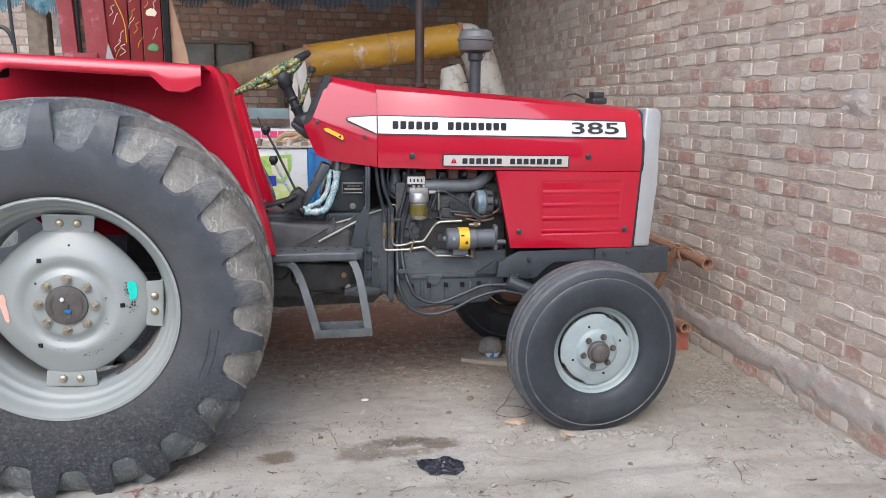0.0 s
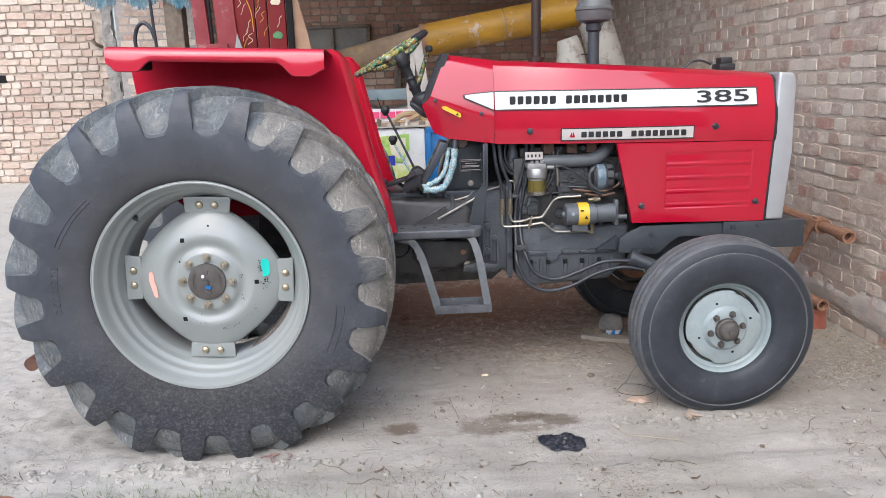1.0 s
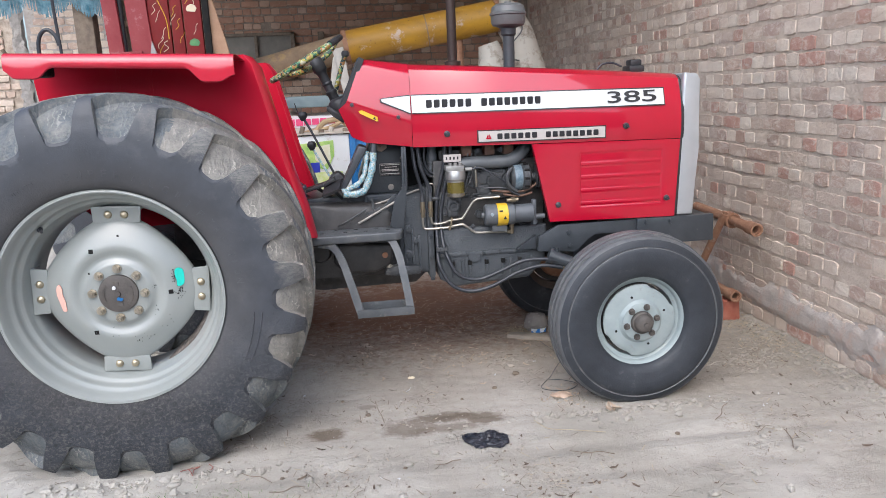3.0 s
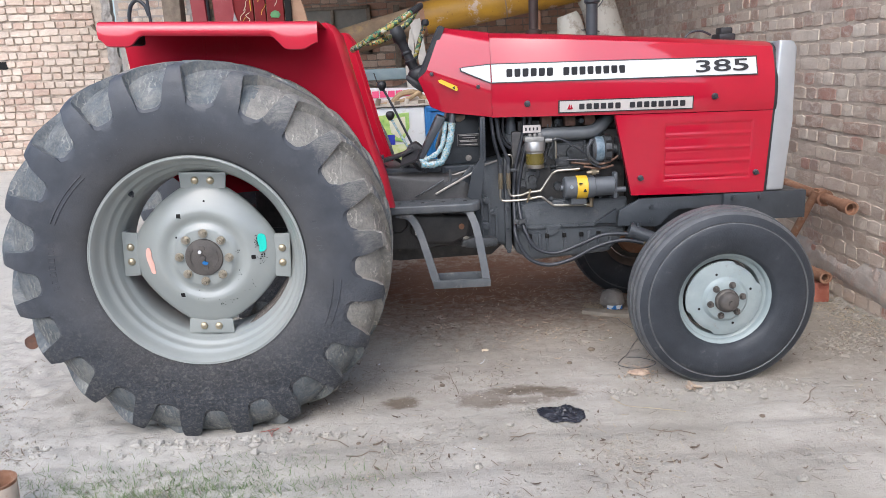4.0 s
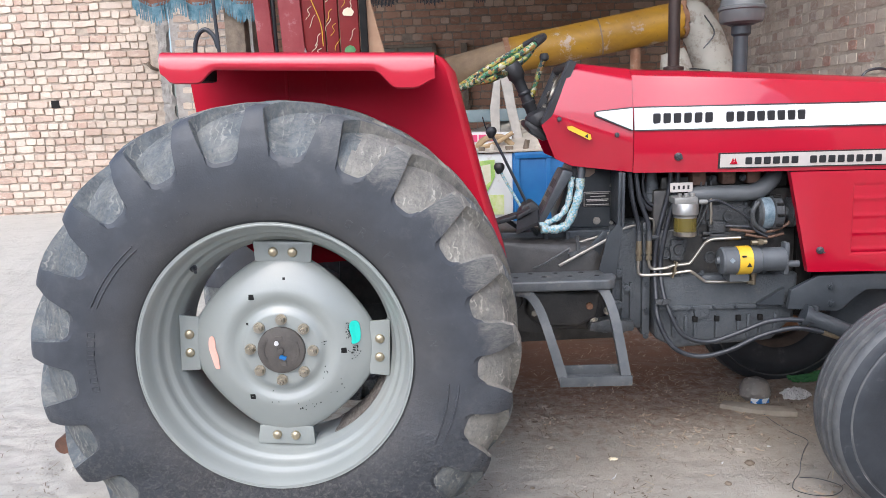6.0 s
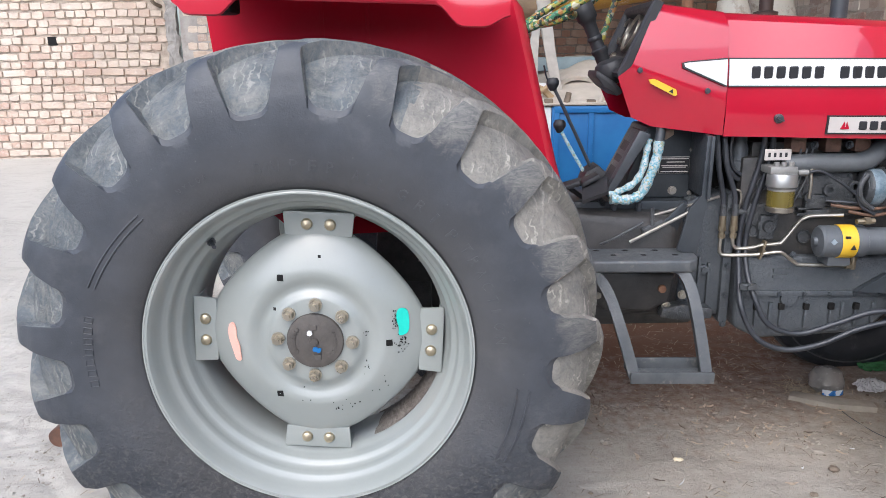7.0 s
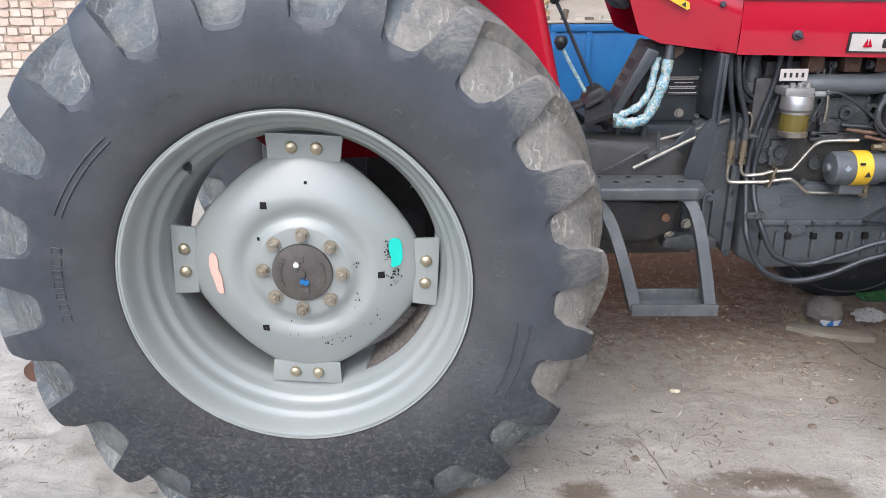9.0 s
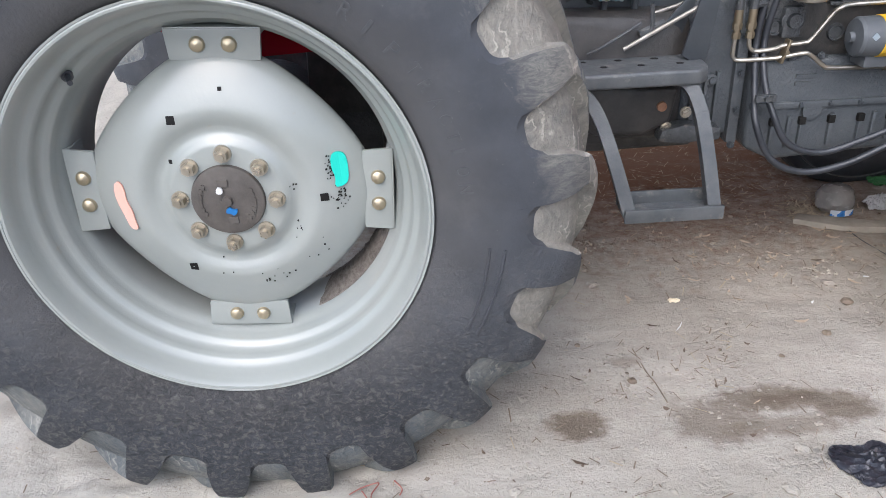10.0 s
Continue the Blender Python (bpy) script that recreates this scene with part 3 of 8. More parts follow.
def box(bm, x0, x1, y0, y1, z0, z1, bevel=0.0, seg=2, mat=0):
    r = bmesh.ops.create_cube(bm, size=1.0)
    for v in r["verts"]:
        v.co = Vector((x0 + (v.co.x + 0.5) * (x1 - x0), y0 + (v.co.y + 0.5) * (y1 - y0), z0 + (v.co.z + 0.5) * (z1 - z0)))
    fs = {f for v in r["verts"] for f in v.link_faces}
    for f in fs:
        f.material_index = mat
    if bevel:
        es = list({e for v in r["verts"] for e in v.link_edges})
        bmesh.ops.bevel(bm, geom=es, offset=bevel, segments=seg, affect="EDGES", profile=0.6, material=-1)
    return r["verts"]


def prism(bm, pts, y0, y1, bevel=0.0, seg=2, mat=0, axis="y"):
    """A polygon of (x, z), pushed from y0 to y1. axis x: of (y, z); axis z: of (x, y)."""
    def at(p, d):
        return {"y": (p[0], d, p[1]), "x": (d, p[0], p[1]), "z": (p[0], p[1], d)}[axis]
    a = [bm.verts.new(at(p, y0)) for p in pts]
    b = [bm.verts.new(at(p, y1)) for p in pts]
    fs = [bm.faces.new(a), bm.faces.new(b[::-1])]
    for i in range(len(pts)):
        j = (i + 1) % len(pts)
        fs.append(bm.faces.new((a[i], b[i], b[j], a[j])))
    for f in fs:
        f.material_index = mat
    if bevel:
        es = list({e for v in a + b for e in v.link_edges})
        bmesh.ops.bevel(bm, geom=es, offset=bevel, segments=seg, affect="EDGES", profile=0.6, material=-1)


def rod(bm, p, q, r, r2=None, seg=16, mat=0):
    """A capped round bar from p to q."""
    p, q = Vector(p), Vector(q)
    d = q - p
    m = Matrix.Translation((p + q) / 2) @ d.to_track_quat("Z", "Y").to_matrix().to_4x4()
    g = bmesh.ops.create_cone(bm, cap_ends=True, segments=seg, radius1=r, radius2=r if r2 is None else r2, depth=d.length, matrix=m)
    for f in {f for v in g["verts"] for f in v.link_faces}:
        f.material_index = mat


def lathe(bm, prof, origin, axis="y", seg=64, closed=False, mat=0):
    """Turn a profile of (radius, way along the axis) round the axis through origin."""
    o = Vector(origin)
    rings = []
    for r, h in prof:
        ring = []
        for i in range(seg):
            a = 2 * math.pi * i / seg
            c, s = r * math.cos(a), r * math.sin(a)
            ring.append(bm.verts.new(o + Vector({"y": (c, h, s), "x": (h, c, s), "z": (c, s, h)}[axis])))
        rings.append(ring)
    pairs = list(zip(rings, rings[1:]))
    if closed:
        pairs.append((rings[-1], rings[0]))
    for a, b in pairs:
        for i in range(seg):
            f = bm.faces.new((a[i], a[(i + 1) % seg], b[(i + 1) % seg], b[i]))
            f.material_index = mat


def smooth_path(pts, n=8):
    """A curve through the points."""
    ps = [Vector(p) for p in pts]
    ps = [2 * ps[0] - ps[1]] + ps + [2 * ps[-1] - ps[-2]]
    out = []
    for a, b, c, d in zip(ps, ps[1:], ps[2:], ps[3:]):
        for k in range(n):
            t = k / n
            out.append(0.5 * (2 * b + (c - a) * t + (2 * a - 5 * b + 4 * c - d) * t * t + (3 * b - a - 3 * c + d) * t ** 3))
    return out + [ps[-2]]


def pipe(bm, pts, r, seg=10, n=6, mat=0, radii=None):
    """A round tube along a smooth path."""
    ps = smooth_path(pts, n) if n else [Vector(p) for p in pts]
    up, rings = None, []
    for i, p in enumerate(ps):
        d = (ps[min(i + 1, len(ps) - 1)] - ps[max(i - 1, 0)]).normalized()
        if up is None:
            up = d.orthogonal()
        up = (up - d * up.dot(d)).normalized()
        side = d.cross(up)
        rr = r if radii is None else radii(i / (len(ps) - 1))
        rings.append([bm.verts.new(p + rr * (math.cos(a) * up + math.sin(a) * side)) for a in (2 * math.pi * k / seg for k in range(seg))])
    for a, b in zip(rings, rings[1:]):
        for k in range(seg):
            bm.faces.new((a[k], a[(k + 1) % seg], b[(k + 1) % seg], b[k])).material_index = mat
    for ring in (rings[0], rings[-1]):
        bm.faces.new(ring).material_index = mat


def sheet(bm, rows, thick, mat=0):
    """A skin over rows of points, given a thickness."""
    g = [[bm.verts.new(p) for p in row] for row in rows]
    fs = []
    for a, b in zip(g, g[1:]):
        for i in range(len(a) - 1):
            fs.append(bm.faces.new((a[i], a[i + 1], b[i + 1], b[i])))
    for f in fs:
        f.material_index = mat
    bmesh.ops.recalc_face_normals(bm, faces=fs)
    bmesh.ops.solidify(bm, geom=fs, thickness=thick)


def bmnew():
    return bmesh.new()


def slid(bm, dx):
    """The same mesh, moved along x."""
    for v in bm.verts:
        v.co.x += dx
    return bm


def nut(bm, x, y, z, r, h, axis_y=-1, mat=0):
    """A hexagonal nut with a stud end that stands out along y."""
    rod(bm, (x, y, z), (x, y + axis_y * h * 0.25, z), r * 1.25, seg=20, mat=mat)
    rod(bm, (x, y, z), (x, y + axis_y * h, z), r, r * 0.93, seg=6, mat=mat)
    rod(bm, (x, y, z), (x, y + axis_y * h * 1.35, z), r * 0.52, seg=10, mat=mat)


# ---- ground, walls, roof ----
def smooth01(a, b, v):
    t = min(1.0, max(0.0, (v - a) / (b - a)))
    return t * t * (3 - 2 * t)


def ground_z(x, y):
    """Height of the trodden yard."""
    near = max(0.0, 1 - max(abs(x) - 6, abs(y - 3) - 6, 0) / 4)
    z = 0.010 * noise.noise((x * 1.7, y * 1.7, 0.3)) + 0.008 * noise.noise((x * 5, y * 7, 1.7)) + (0.005 + 0.009 * smooth01(0.6, -0.4, x)) * noise.noise((x * 13, y * 17, 4.1)) + (0.0025 + 0.004 * smooth01(0.6, -0.4, x)) * noise.noise((x * 31, y * 37, 8.3))
    z -= 0.030 * smooth01(0.8, -0.5, x) * max(0.0, noise.noise((x * 6 + 3, y * 11, 6.6)) - 0.12)
    z *= near
    z += 0.44 * smooth01(4.9, 9.7, y) * (1 - smooth01(12, 40, y))
    # the rear tyre has sunk a little into the soft soil
    z -= 0.046 * math.exp(-((x + 0.02) / 0.38) ** 2 - ((y - 3.47) / 0.34) ** 2)
    # old tyre tracks along the wall side
    for yy in (2.75, 2.98):
        z -= 0.010 * math.exp(-((y - yy - 0.05 * math.sin(x * 0.9)) / 0.05) ** 2) * near
    return z


def steps(lo, hi, fine_lo, fine_hi, fine, grow=1.35):
    out, v = [], fine_lo
    while v < fine_hi:
        out.append(v)
        v += fine
    d = fine
    while v < hi:
        out.append(v)
        d *= grow
        v += d
    out.append(hi)
    v, d, low = fine_lo, fine, []
    while v > lo:
        d *= grow
        v -= d
        low.append(max(v, lo))
    return low[::-1] + out


def build_ground():
    xs, ys = steps(-400, 400, -3.4, 3.6, 0.022), steps(-400, 400, 1.9, 5.4, 0.022)
    verts = [(x, y, ground_z(x, y)) for y in ys for x in xs]
    w = len(xs)
    faces = [(j * w + i, j * w + i + 1, (j + 1) * w + i + 1, (j + 1) * w + i) for j in range(len(ys) - 1) for i in range(w - 1)]
    me = bpy.data.meshes.new("ground")
    me.from_pydata(verts, [], faces)
    me.materials.append(EARTH)
    me.shade_smooth()
    return tagged(new("ground", me), "pale dusty trodden earth with oil stains and straw", "ground", kind="structure")


build_ground()

RIGHT_X, YARD_Y, BACK_Y, COURSE = 3.47, 9.9, 10.3, 0.0903


def wall_box(name, x0, x1, y0, y1, z0, z1, mat, label):
    bm = bmnew()
    box(bm, x0, x1, y0, y1, z0, z1)
    return solo(name, bm, mat, label, "wall", kind="structure", smooth=0)


wall_east = wall_box("wall_east", RIGHT_X, RIGHT_X + 0.24, 1.1, 10.54, -0.3, 4.3, MORTAR, "dusty pinkish brick wall with raked joints and cement smears")
wall_north = wall_box("wall_north", -1.75, RIGHT_X, BACK_Y, BACK_Y + 0.24, -0.3, 4.3, MORTAR_DARK, "red-brown brick back wall of the open shed")
wall_yard = wall_box("wall_yard", -14, -2.86, YARD_Y, YARD_Y + 0.24, -0.3, 3.5, MORTAR_YARD, "pale weathered brick yard wall with open joints")
pillar = wall_box("wall_pillar", -2.72, -1.75, YARD_Y - 0.03, YARD_Y + 0.6, -0.3, 4.3, CEMENT, "brick corner pillar with pale mortar beside the yard wall")
bm = bmnew()
rows = []
for k in range(90):
    z = 0.2 + k * 0.035
    rows.append([(-2.880 + u * 0.026 + 0.012 * noise.noise((u, k * 0.7, 2.0)), YARD_Y + 0.012 + 0.014 * noise.noise((u * 0.9, k * 0.8, 5.0)) + random.uniform(-0.012, 0.012), z) for u in range(6)])
sheet(bm, rows, 0.05)
part("cement_joint", bm, surface("rough_dark_cement", (0.24, 0.225, 0.21), (0.40, 0.375, 0.35), 0.95, 16, 1.0, 50), wall_yard, "rough grey cement joint")
# unseen wall, added tall and dark for what the bonnet's lower half reflects
wall_box("wall_south", -14, 9, -9.3, -9, -0.3, 3.4, MORTAR_DARK, "unseen plain wall added behind the viewer, dark for reflections")
wall_box("wall_west", -14.3, -14, -9.3, 10.2, -0.3, 2.6, MORTAR, "plain brick yard wall at the side")
# roof slab out of view; its front edge is set to shade wall and interior
bm = bmnew()
box(bm, -2.75, RIGHT_X + 0.24, 4.35, 10.6, 4.3, 4.42)
solo("ceiling", bm, GALV, "unseen flat roof slab over the open-fronted shed", "ceiling", kind="structure", smooth=0)


# ---- tractor ----
TC = 4.20   # its centre line
tractor = thing("tractor", (1.2, TC, 0.0), "red farm tractor with grey running gear parked on earth", "tractor")


def text_mesh(body, width, height, place, bold=0.004):
    """Built-in letters on the plane that faces -y, fitted to a width and height."""
    cu = bpy.data.curves.new("lettering", "FONT")
    cu.body = body
    cu.extrude, cu.offset = 0.02, bold
    cu.resolution_u = 4
    ob = bpy.data.objects.new("lettering", cu)
    scene.collection.objects.link(ob)
    me = bpy.data.meshes.new_from_object(ob.evaluated_get(bpy.context.evaluated_depsgraph_get()))
    bpy.data.objects.remove(ob)
    bm = bmnew()
    bm.from_mesh(me)
    bpy.data.meshes.remove(me)
    lo = [min(v.co[i] for v in bm.verts) for i in (0, 1)]
    hi = [max(v.co[i] for v in bm.verts) for i in (0, 1)]
    for v in bm.verts:
        u, w, d = (v.co.x - lo[0]) / (hi[0] - lo[0]), (v.co.y - lo[1]) / (hi[1] - lo[1]), v.co.z
        v.co = Vector((place[0] + u * width, place[1] - d * 0.05, place[2] + w * height))
    return bm


def mirror(bm):
    for v in bm.verts:
        v.co.y = 2 * TC - v.co.y


def press(bm, floor_z):
    """The contact patch is pressed flat on the ground."""
    for v in bm.verts:
        if v.co.z < floor_z:
            v.co.z = floor_z + 0.03 * (v.co.z - floor_z)


LUGS = 21
SIDEWALL = [(0.434, 3.245), (0.441, 3.214), (0.450, 3.202), (0.470, 3.1895), (0.490, 3.1835), (0.510, 3.179), (0.535, 3.1745), (0.56, 3.172), (0.59, 3.171)]


def wall_y(r):
    """The rear tyre's near sidewall at a radius."""
    return float(np.interp(r, [p[0] for p in SIDEWALL] + [0.668], [p[1] for p in SIDEWALL] + [3.174]))


def tyre_half(bm, side, rnd):
    """Bead to tread centre: a bulged sidewall whose shoulder carries slanted bars with scoops between them."""
    X, Z = RW
    wall = SIDEWALL
    bar = ([0.0, 0.25, 0.5, 0.68, 0.74, 0.80, 0.86, 0.93, 0.985, 1.0], [0.61, 0.668, 0.729, 0.776, 0.795, 0.807, 0.812, 0.813, 0.813, 0.803], [3.1712, 3.174, 3.186, 3.208, 3.226, 3.254, 3.298, 3.365, 3.436, 3.44])
    dip = ([0.0, 0.25, 0.5, 0.68, 0.74, 0.80, 0.86, 0.93, 0.985, 1.0], [0.61, 0.664, 0.705, 0.737, 0.750, 0.764, 0.782, 0.796, 0.801, 0.802], [3.1712, 3.188, 3.210, 3.231, 3.242, 3.259, 3.291, 3.360, 3.436, 3.44])
    wid = ([0.0, 0.18, 0.32, 0.5, 0.68, 0.80, 1.0], [0.044, 0.037, 0.032, 0.028, 0.024, 0.025, 0.034], [0.060, 0.053, 0.048, 0.041, 0.034, 0.031, 0.036])
    pitch = 2 * math.pi / LUGS
    phase = radians(3.84) + 0.5 * pitch * side
    lugs = [(rnd.uniform(-0.008, 0.008), rnd.uniform(0.92, 1.08), rnd.uniform(-0.004, 0.002), rnd.uniform(0.0, 0.025)) for _ in range(LUGS)]
    vs = [0.0, 0.06, 0.11, 0.15, 0.19, 0.23, 0.27, 0.31, 0.35, 0.40, 0.46, 0.52, 0.58, 0.64, 0.69, 0.725, 0.76, 0.80, 0.84, 0.90, 0.96, 0.985, 1.0]
    rows = []

    def put(t, r, y):
        # worn smaller towards the front, and bulged outwards over the contact patch
        r -= 0.020 * smooth01(0.70, 0.80, r) * math.exp(-(((t + 0.12 + math.pi) % (2 * math.pi) - math.pi) / 0.75) ** 2)
        y -= 0.022 * smooth01(0.25, -0.05, Z + r * math.sin(t)) * smooth01(0.45, 0.62, r) * (1 - smooth01(3.25, 3.40, y))
        return bm.verts.new((X + r * math.cos(t), y if not side else 6.88 - y, Z + r * math.sin(t)))

    cols = [("top", k / 5) for k in range(6)] + [("ccw", 0.35), ("ccw", 0.75)] + [("dip", k / 10) for k in range(11)] + [("cw", 0.75), ("cw", 0.35)]
    kinds = []
    for r, y in wall:
        ring = []
        for k in range(LUGS):
            for c in range(len(cols)):
                ring.append(put(phase + pitch * (k + c / len(cols)) - 0.07, r, y))
        rows.append(ring)
    for v in vs:
        ring = []
        r1, y1 = np.interp(v, bar[0], bar[1]), np.interp(v, bar[0], bar[2])
        r0, y0 = np.interp(v, dip[0], dip[1]), np.interp(v, dip[0], dip[2])
        depth = math.hypot(r1 - r0, y1 - y0)
        sweep = -1.40 * max(0.0, y1 - 3.222) / 0.8
        for k in range(LUGS):
            turn, wide, wear, start = lugs[k]
            nturn, nwide = lugs[(k + 1) % LUGS][:2]
            cw, ccw = np.interp(v, wid[0], wid[1]), np.interp(v, wid[0], wid[2])
            at = phase + pitch * k + turn + sweep
            nxt = phase + pitch * (k + 1) + nturn + sweep
            a0, a1 = at - cw * wide / r1, at + ccw * wide / r1
            b0 = a1 + (0.003 + 0.26 * depth) / r1
            b1 = nxt - cw * nwide / r1 - (0.002 + 0.10 * depth) / r1
            a2 = nxt - cw * nwide / r1
            for kind, f in cols:
                if kind == "top":
                    w = v + (0.01 + start * 2 + 0.13) * smooth01(0.0, 0.12, v) * (1 - smooth01(0.30, 0.72, v))
                    r1, y1 = np.interp(w, bar[0], bar[1]), np.interp(w, bar[0], bar[2])
                    edge = 0.0025 * (f in (0.0, 1.0)) * min(1, depth / 0.02)
                    w = wear * smooth01(0.6, 0.8, v)
                    ring.append(put(a0 + (a1 - a0) * f, r1 - edge * smooth01(0.55, 0.75, v) + w, y1 + edge * (1 - smooth01(0.55, 0.75, v))))
                    continue
                if kind == "ccw":
                    t, m = a1 + (b0 - a1) * f, smooth01(0, 1, f)
                    near = 0.0
                elif kind == "cw":
                    t, m = a2 + (b1 - a2) * f, smooth01(0, 1, f)
                    near = 1.0
                else:
                    t, m = b0 + (b1 - b0) * f, 1.0
                    near = f
                # the scoop's inner end is rounded: rows bend round it
                bend = (0.01 + start * 2 + 0.13 * abs(2 * near - 1) ** 4) * smooth01(0.0, 0.12, v) * (1 - smooth01(0.30, 0.72, v))
                w = v + bend
                m *= smooth01(0.055, 0.115, v)
                ra, ya = np.interp(w, bar[0], bar[1]), np.interp(w, bar[0], bar[2])
                rb, yb = np.interp(w, dip[0], dip[1]), np.interp(w, dip[0], dip[2])
                ring.append(put(t, ra + (rb - ra) * m, ya + (yb - ya) * m))
        rows.append(ring)
    n = len(rows[0])
    for q, (a, b) in enumerate(zip(rows, rows[1:])):
        v = vs[q - len(wall)] if q >= len(wall) else -1.0
        for i in range(n):
            f = bm.faces.new((a[i], a[(i + 1) % n], b[(i + 1) % n], b[i]))
            c = f.calc_center_median()
            kind, fr = cols[i % len(cols)]
            idx = 0
            if v >= 0:
                pocket = kind != "top" or fr == 1.0
                ang = math.atan2(c.z - Z, c.x - X)
                if pocket and v >= 0.08:
                    idx = 2 if -0.5 < ang < 1.15 else 1
                elif not pocket and v > 0.74:
                    idx = 1 if (i // len(cols)) % 3 else 2
                elif not pocket and v > 0.66 and 0.0 < ang < 1.0:
                    idx = 2
            f.material_index = idx
    return rows[0]


def tyre_rear():
    """A drive tyre, pressed flat where it stands."""
    bm = bmnew()
    rnd = random.Random(5)
    tyre_half(bm, 0, rnd)
    tyre_half(bm, 1, rnd)
    bmesh.ops.recalc_face_normals(bm, faces=bm.faces)
    press(bm, -0.044)
    return bm


def polar(r, th, y):
    return (RW[0] + r * math.cos(th), y, RW[1] + r * math.sin(th))


def disc_edge(th, flat=0.2825, arm=0.308):
    """Edge of the wheel centre: a square with cut corners and four arms."""
    a = (th + math.pi / 4) % (math.pi / 2) - math.pi / 4
    d1 = arm / math.cos(a)
    d2 = flat / math.cos(math.pi / 4 - abs(a)) ** 0.55
    k = 70.0
    return -math.log(math.exp(-k * d1) + math.exp(-k * d2)) / k + 0.006


WHEEL_TURN = radians(-3.2)


def rear_wheel(far):
    wh = lambda b: (mirror(b) if far else None, b)[1]
    lbl = "rear wheel with grey steel rim and lugged black tyre"
    # rim barrel
    bm = bmnew()
    prof = [(0.436, 3.226), (0.440, 3.212), (0.4395, 3.204), (0.435, 3.201), (0.431, 3.202), (0.428, 3.207), (0.424, 3.217), (0.420, 3.232), (0.416, 3.248), (0.411, 3.259), (0.403, 3.265), (0.399, 3.271), (0.397, 3.284), (0.395, 3.298), (0.389, 3.306), (0.381, 3.311), (0.377, 3.319), (0.374, 3.336), (0.369, 3.349), (0.362, 3.358), (0.358, 3.376), (0.356, 3.42), (0.355, 3.50), (0.375, 3.55), (0.40, 3.60), (0.43, 3.645), (0.444, 3.672)]
    back = [(r + 0.008, y) for r, y in prof[::-1]]
    lathe(bm, prof + back[:-3], (RW[0], 0, RW[1]), seg=128, closed=True)
    rim = part("rear_wheel", wh(bm), RIM, tractor, lbl, smooth=32)
    part("tyre", wh(tyre_rear()), [RUBBER, RUBBER_DUSTY, RUBBER_WORN], rim, "black lugged tyre with dusty scoops", smooth=30)
    # centre disc
    bm = bmnew()
    seg = 144
    prof = [(0.070, 3.304), (0.118, 3.304), (0.126, 3.306), (0.134, 3.312), (0.142, 3.318), (0.152, 3.320), (0.164, 3.316), (0.176, 3.3095), (0.188, 3.307), (0.198, 3.307), (0.207, 3.3105)]
    outer = [(0.12, 3.313), (0.25, 3.319), (0.5, 3.328), (0.75, 3.341), (0.92, 3.351), (1.0, 3.360)]
    rings = []
    for r, y in prof:
        rings.append([bm.verts.new(polar(r, 2 * math.pi * i / seg, y)) for i in range(seg)])
    for f, y in outer:
        rings.append([bm.verts.new(polar(0.207 + f * (disc_edge(2 * math.pi * i / seg - WHEEL_TURN) - 0.207), 2 * math.pi * i / seg, y)) for i in range(seg)])
    fs = []
    rings += [[bm.verts.new(v.co + Vector((0, 0.012, 0))) for v in ring] for ring in rings[::-1]]
    for a, b in zip(rings, rings[1:] + rings[:1]):
        for i in range(seg):
            bm.faces.new((a[i], a[(i + 1) % seg], b[(i + 1) % seg], b[i]))
    part("wheel_disc", wh(bm), RIM, rim, "grey dished wheel centre", smooth=50)
    # four clamp brackets with two round bolts each
    for q in range(4):
        a = q * math.pi / 2 + WHEEL_TURN
        bm = bmnew()
        rot = Matrix.Translation((RW[0], 0, RW[1])) @ Matrix.Rotation(-a, 4, "Y")
        prism(bm, [(0.288, -0.093), (0.352, -0.098), (0.352, 0.098), (0.288, 0.093)], 3.346, 3.358, 0.004)
        prism(bm, [(0.340, -0.098), (0.355, -0.098), (0.355, 0.098), (0.340, 0.098)], 3.348, 3.42, 0.003)
        bmesh.ops.transform(bm, matrix=rot, verts=bm.verts)
        clamp = part("clamp", wh(bm), RIM, rim)
        for s in (-0.032, 0.032):
            bm = bmnew()
            p = rot @ Vector((0.321, 3.346, s))
            lathe(bm, [(0.0, -0.013), (0.008, -0.012), (0.014, -0.008), (0.0165, 0.0), (0.0165, 0.004)], (p.x, p.y, p.z), seg=18)
            part("bolt", wh(bm), GOLD, rim)
    # hub cap and eight studs
    bm = bmnew()
    lathe(bm, [(0.0, 3.284), (0.010, 3.284), (0.012, 3.290), (0.070, 3.291), (0.078, 3.294), (0.080, 3.302)], (RW[0], 0, RW[1]), seg=48)
    for dx, dz, w, h in ((-0.004, 0.042, 0.012, 0.008), (0.006, -0.045, 0.011, 0.008)):
        box(bm, dx - w, dx + w, 3.287, 3.292, RW[1] + dz - h, RW[1] + dz + h, 0.001, 1)
    for k in range(7):
        for base in (2.5, -0.75):
            t = base + k * 0.19
            p = polar(0.058, t, 3.2905)
            box(bm, p[0] - 0.0035, p[0] + 0.0035, 3.288, 3.292, p[2] - 0.006, p[2] + 0.006)
    cap = part("hub_cap", wh(bm), HUBCAP, rim, "brownish weathered hub cap")
    for k in range(8):
        a = math.pi / 2 + k * math.pi / 4 + WHEEL_TURN
        bm = bmnew()
        p = polar(0.104, a, 3.304)
        nut(bm, p[0], p[1], p[2], 0.0150, 0.022)
        lathe(bm, [(0.0, -0.028), (0.006, -0.027), (0.0075, -0.020), (0.0075, -0.01)], p, seg=12)
        lathe(bm, [(0.012, -0.004), (0.0185, -0.003), (0.019, 0.002)], p, seg=20)
        part("stud_nut", wh(bm), NUT, rim)
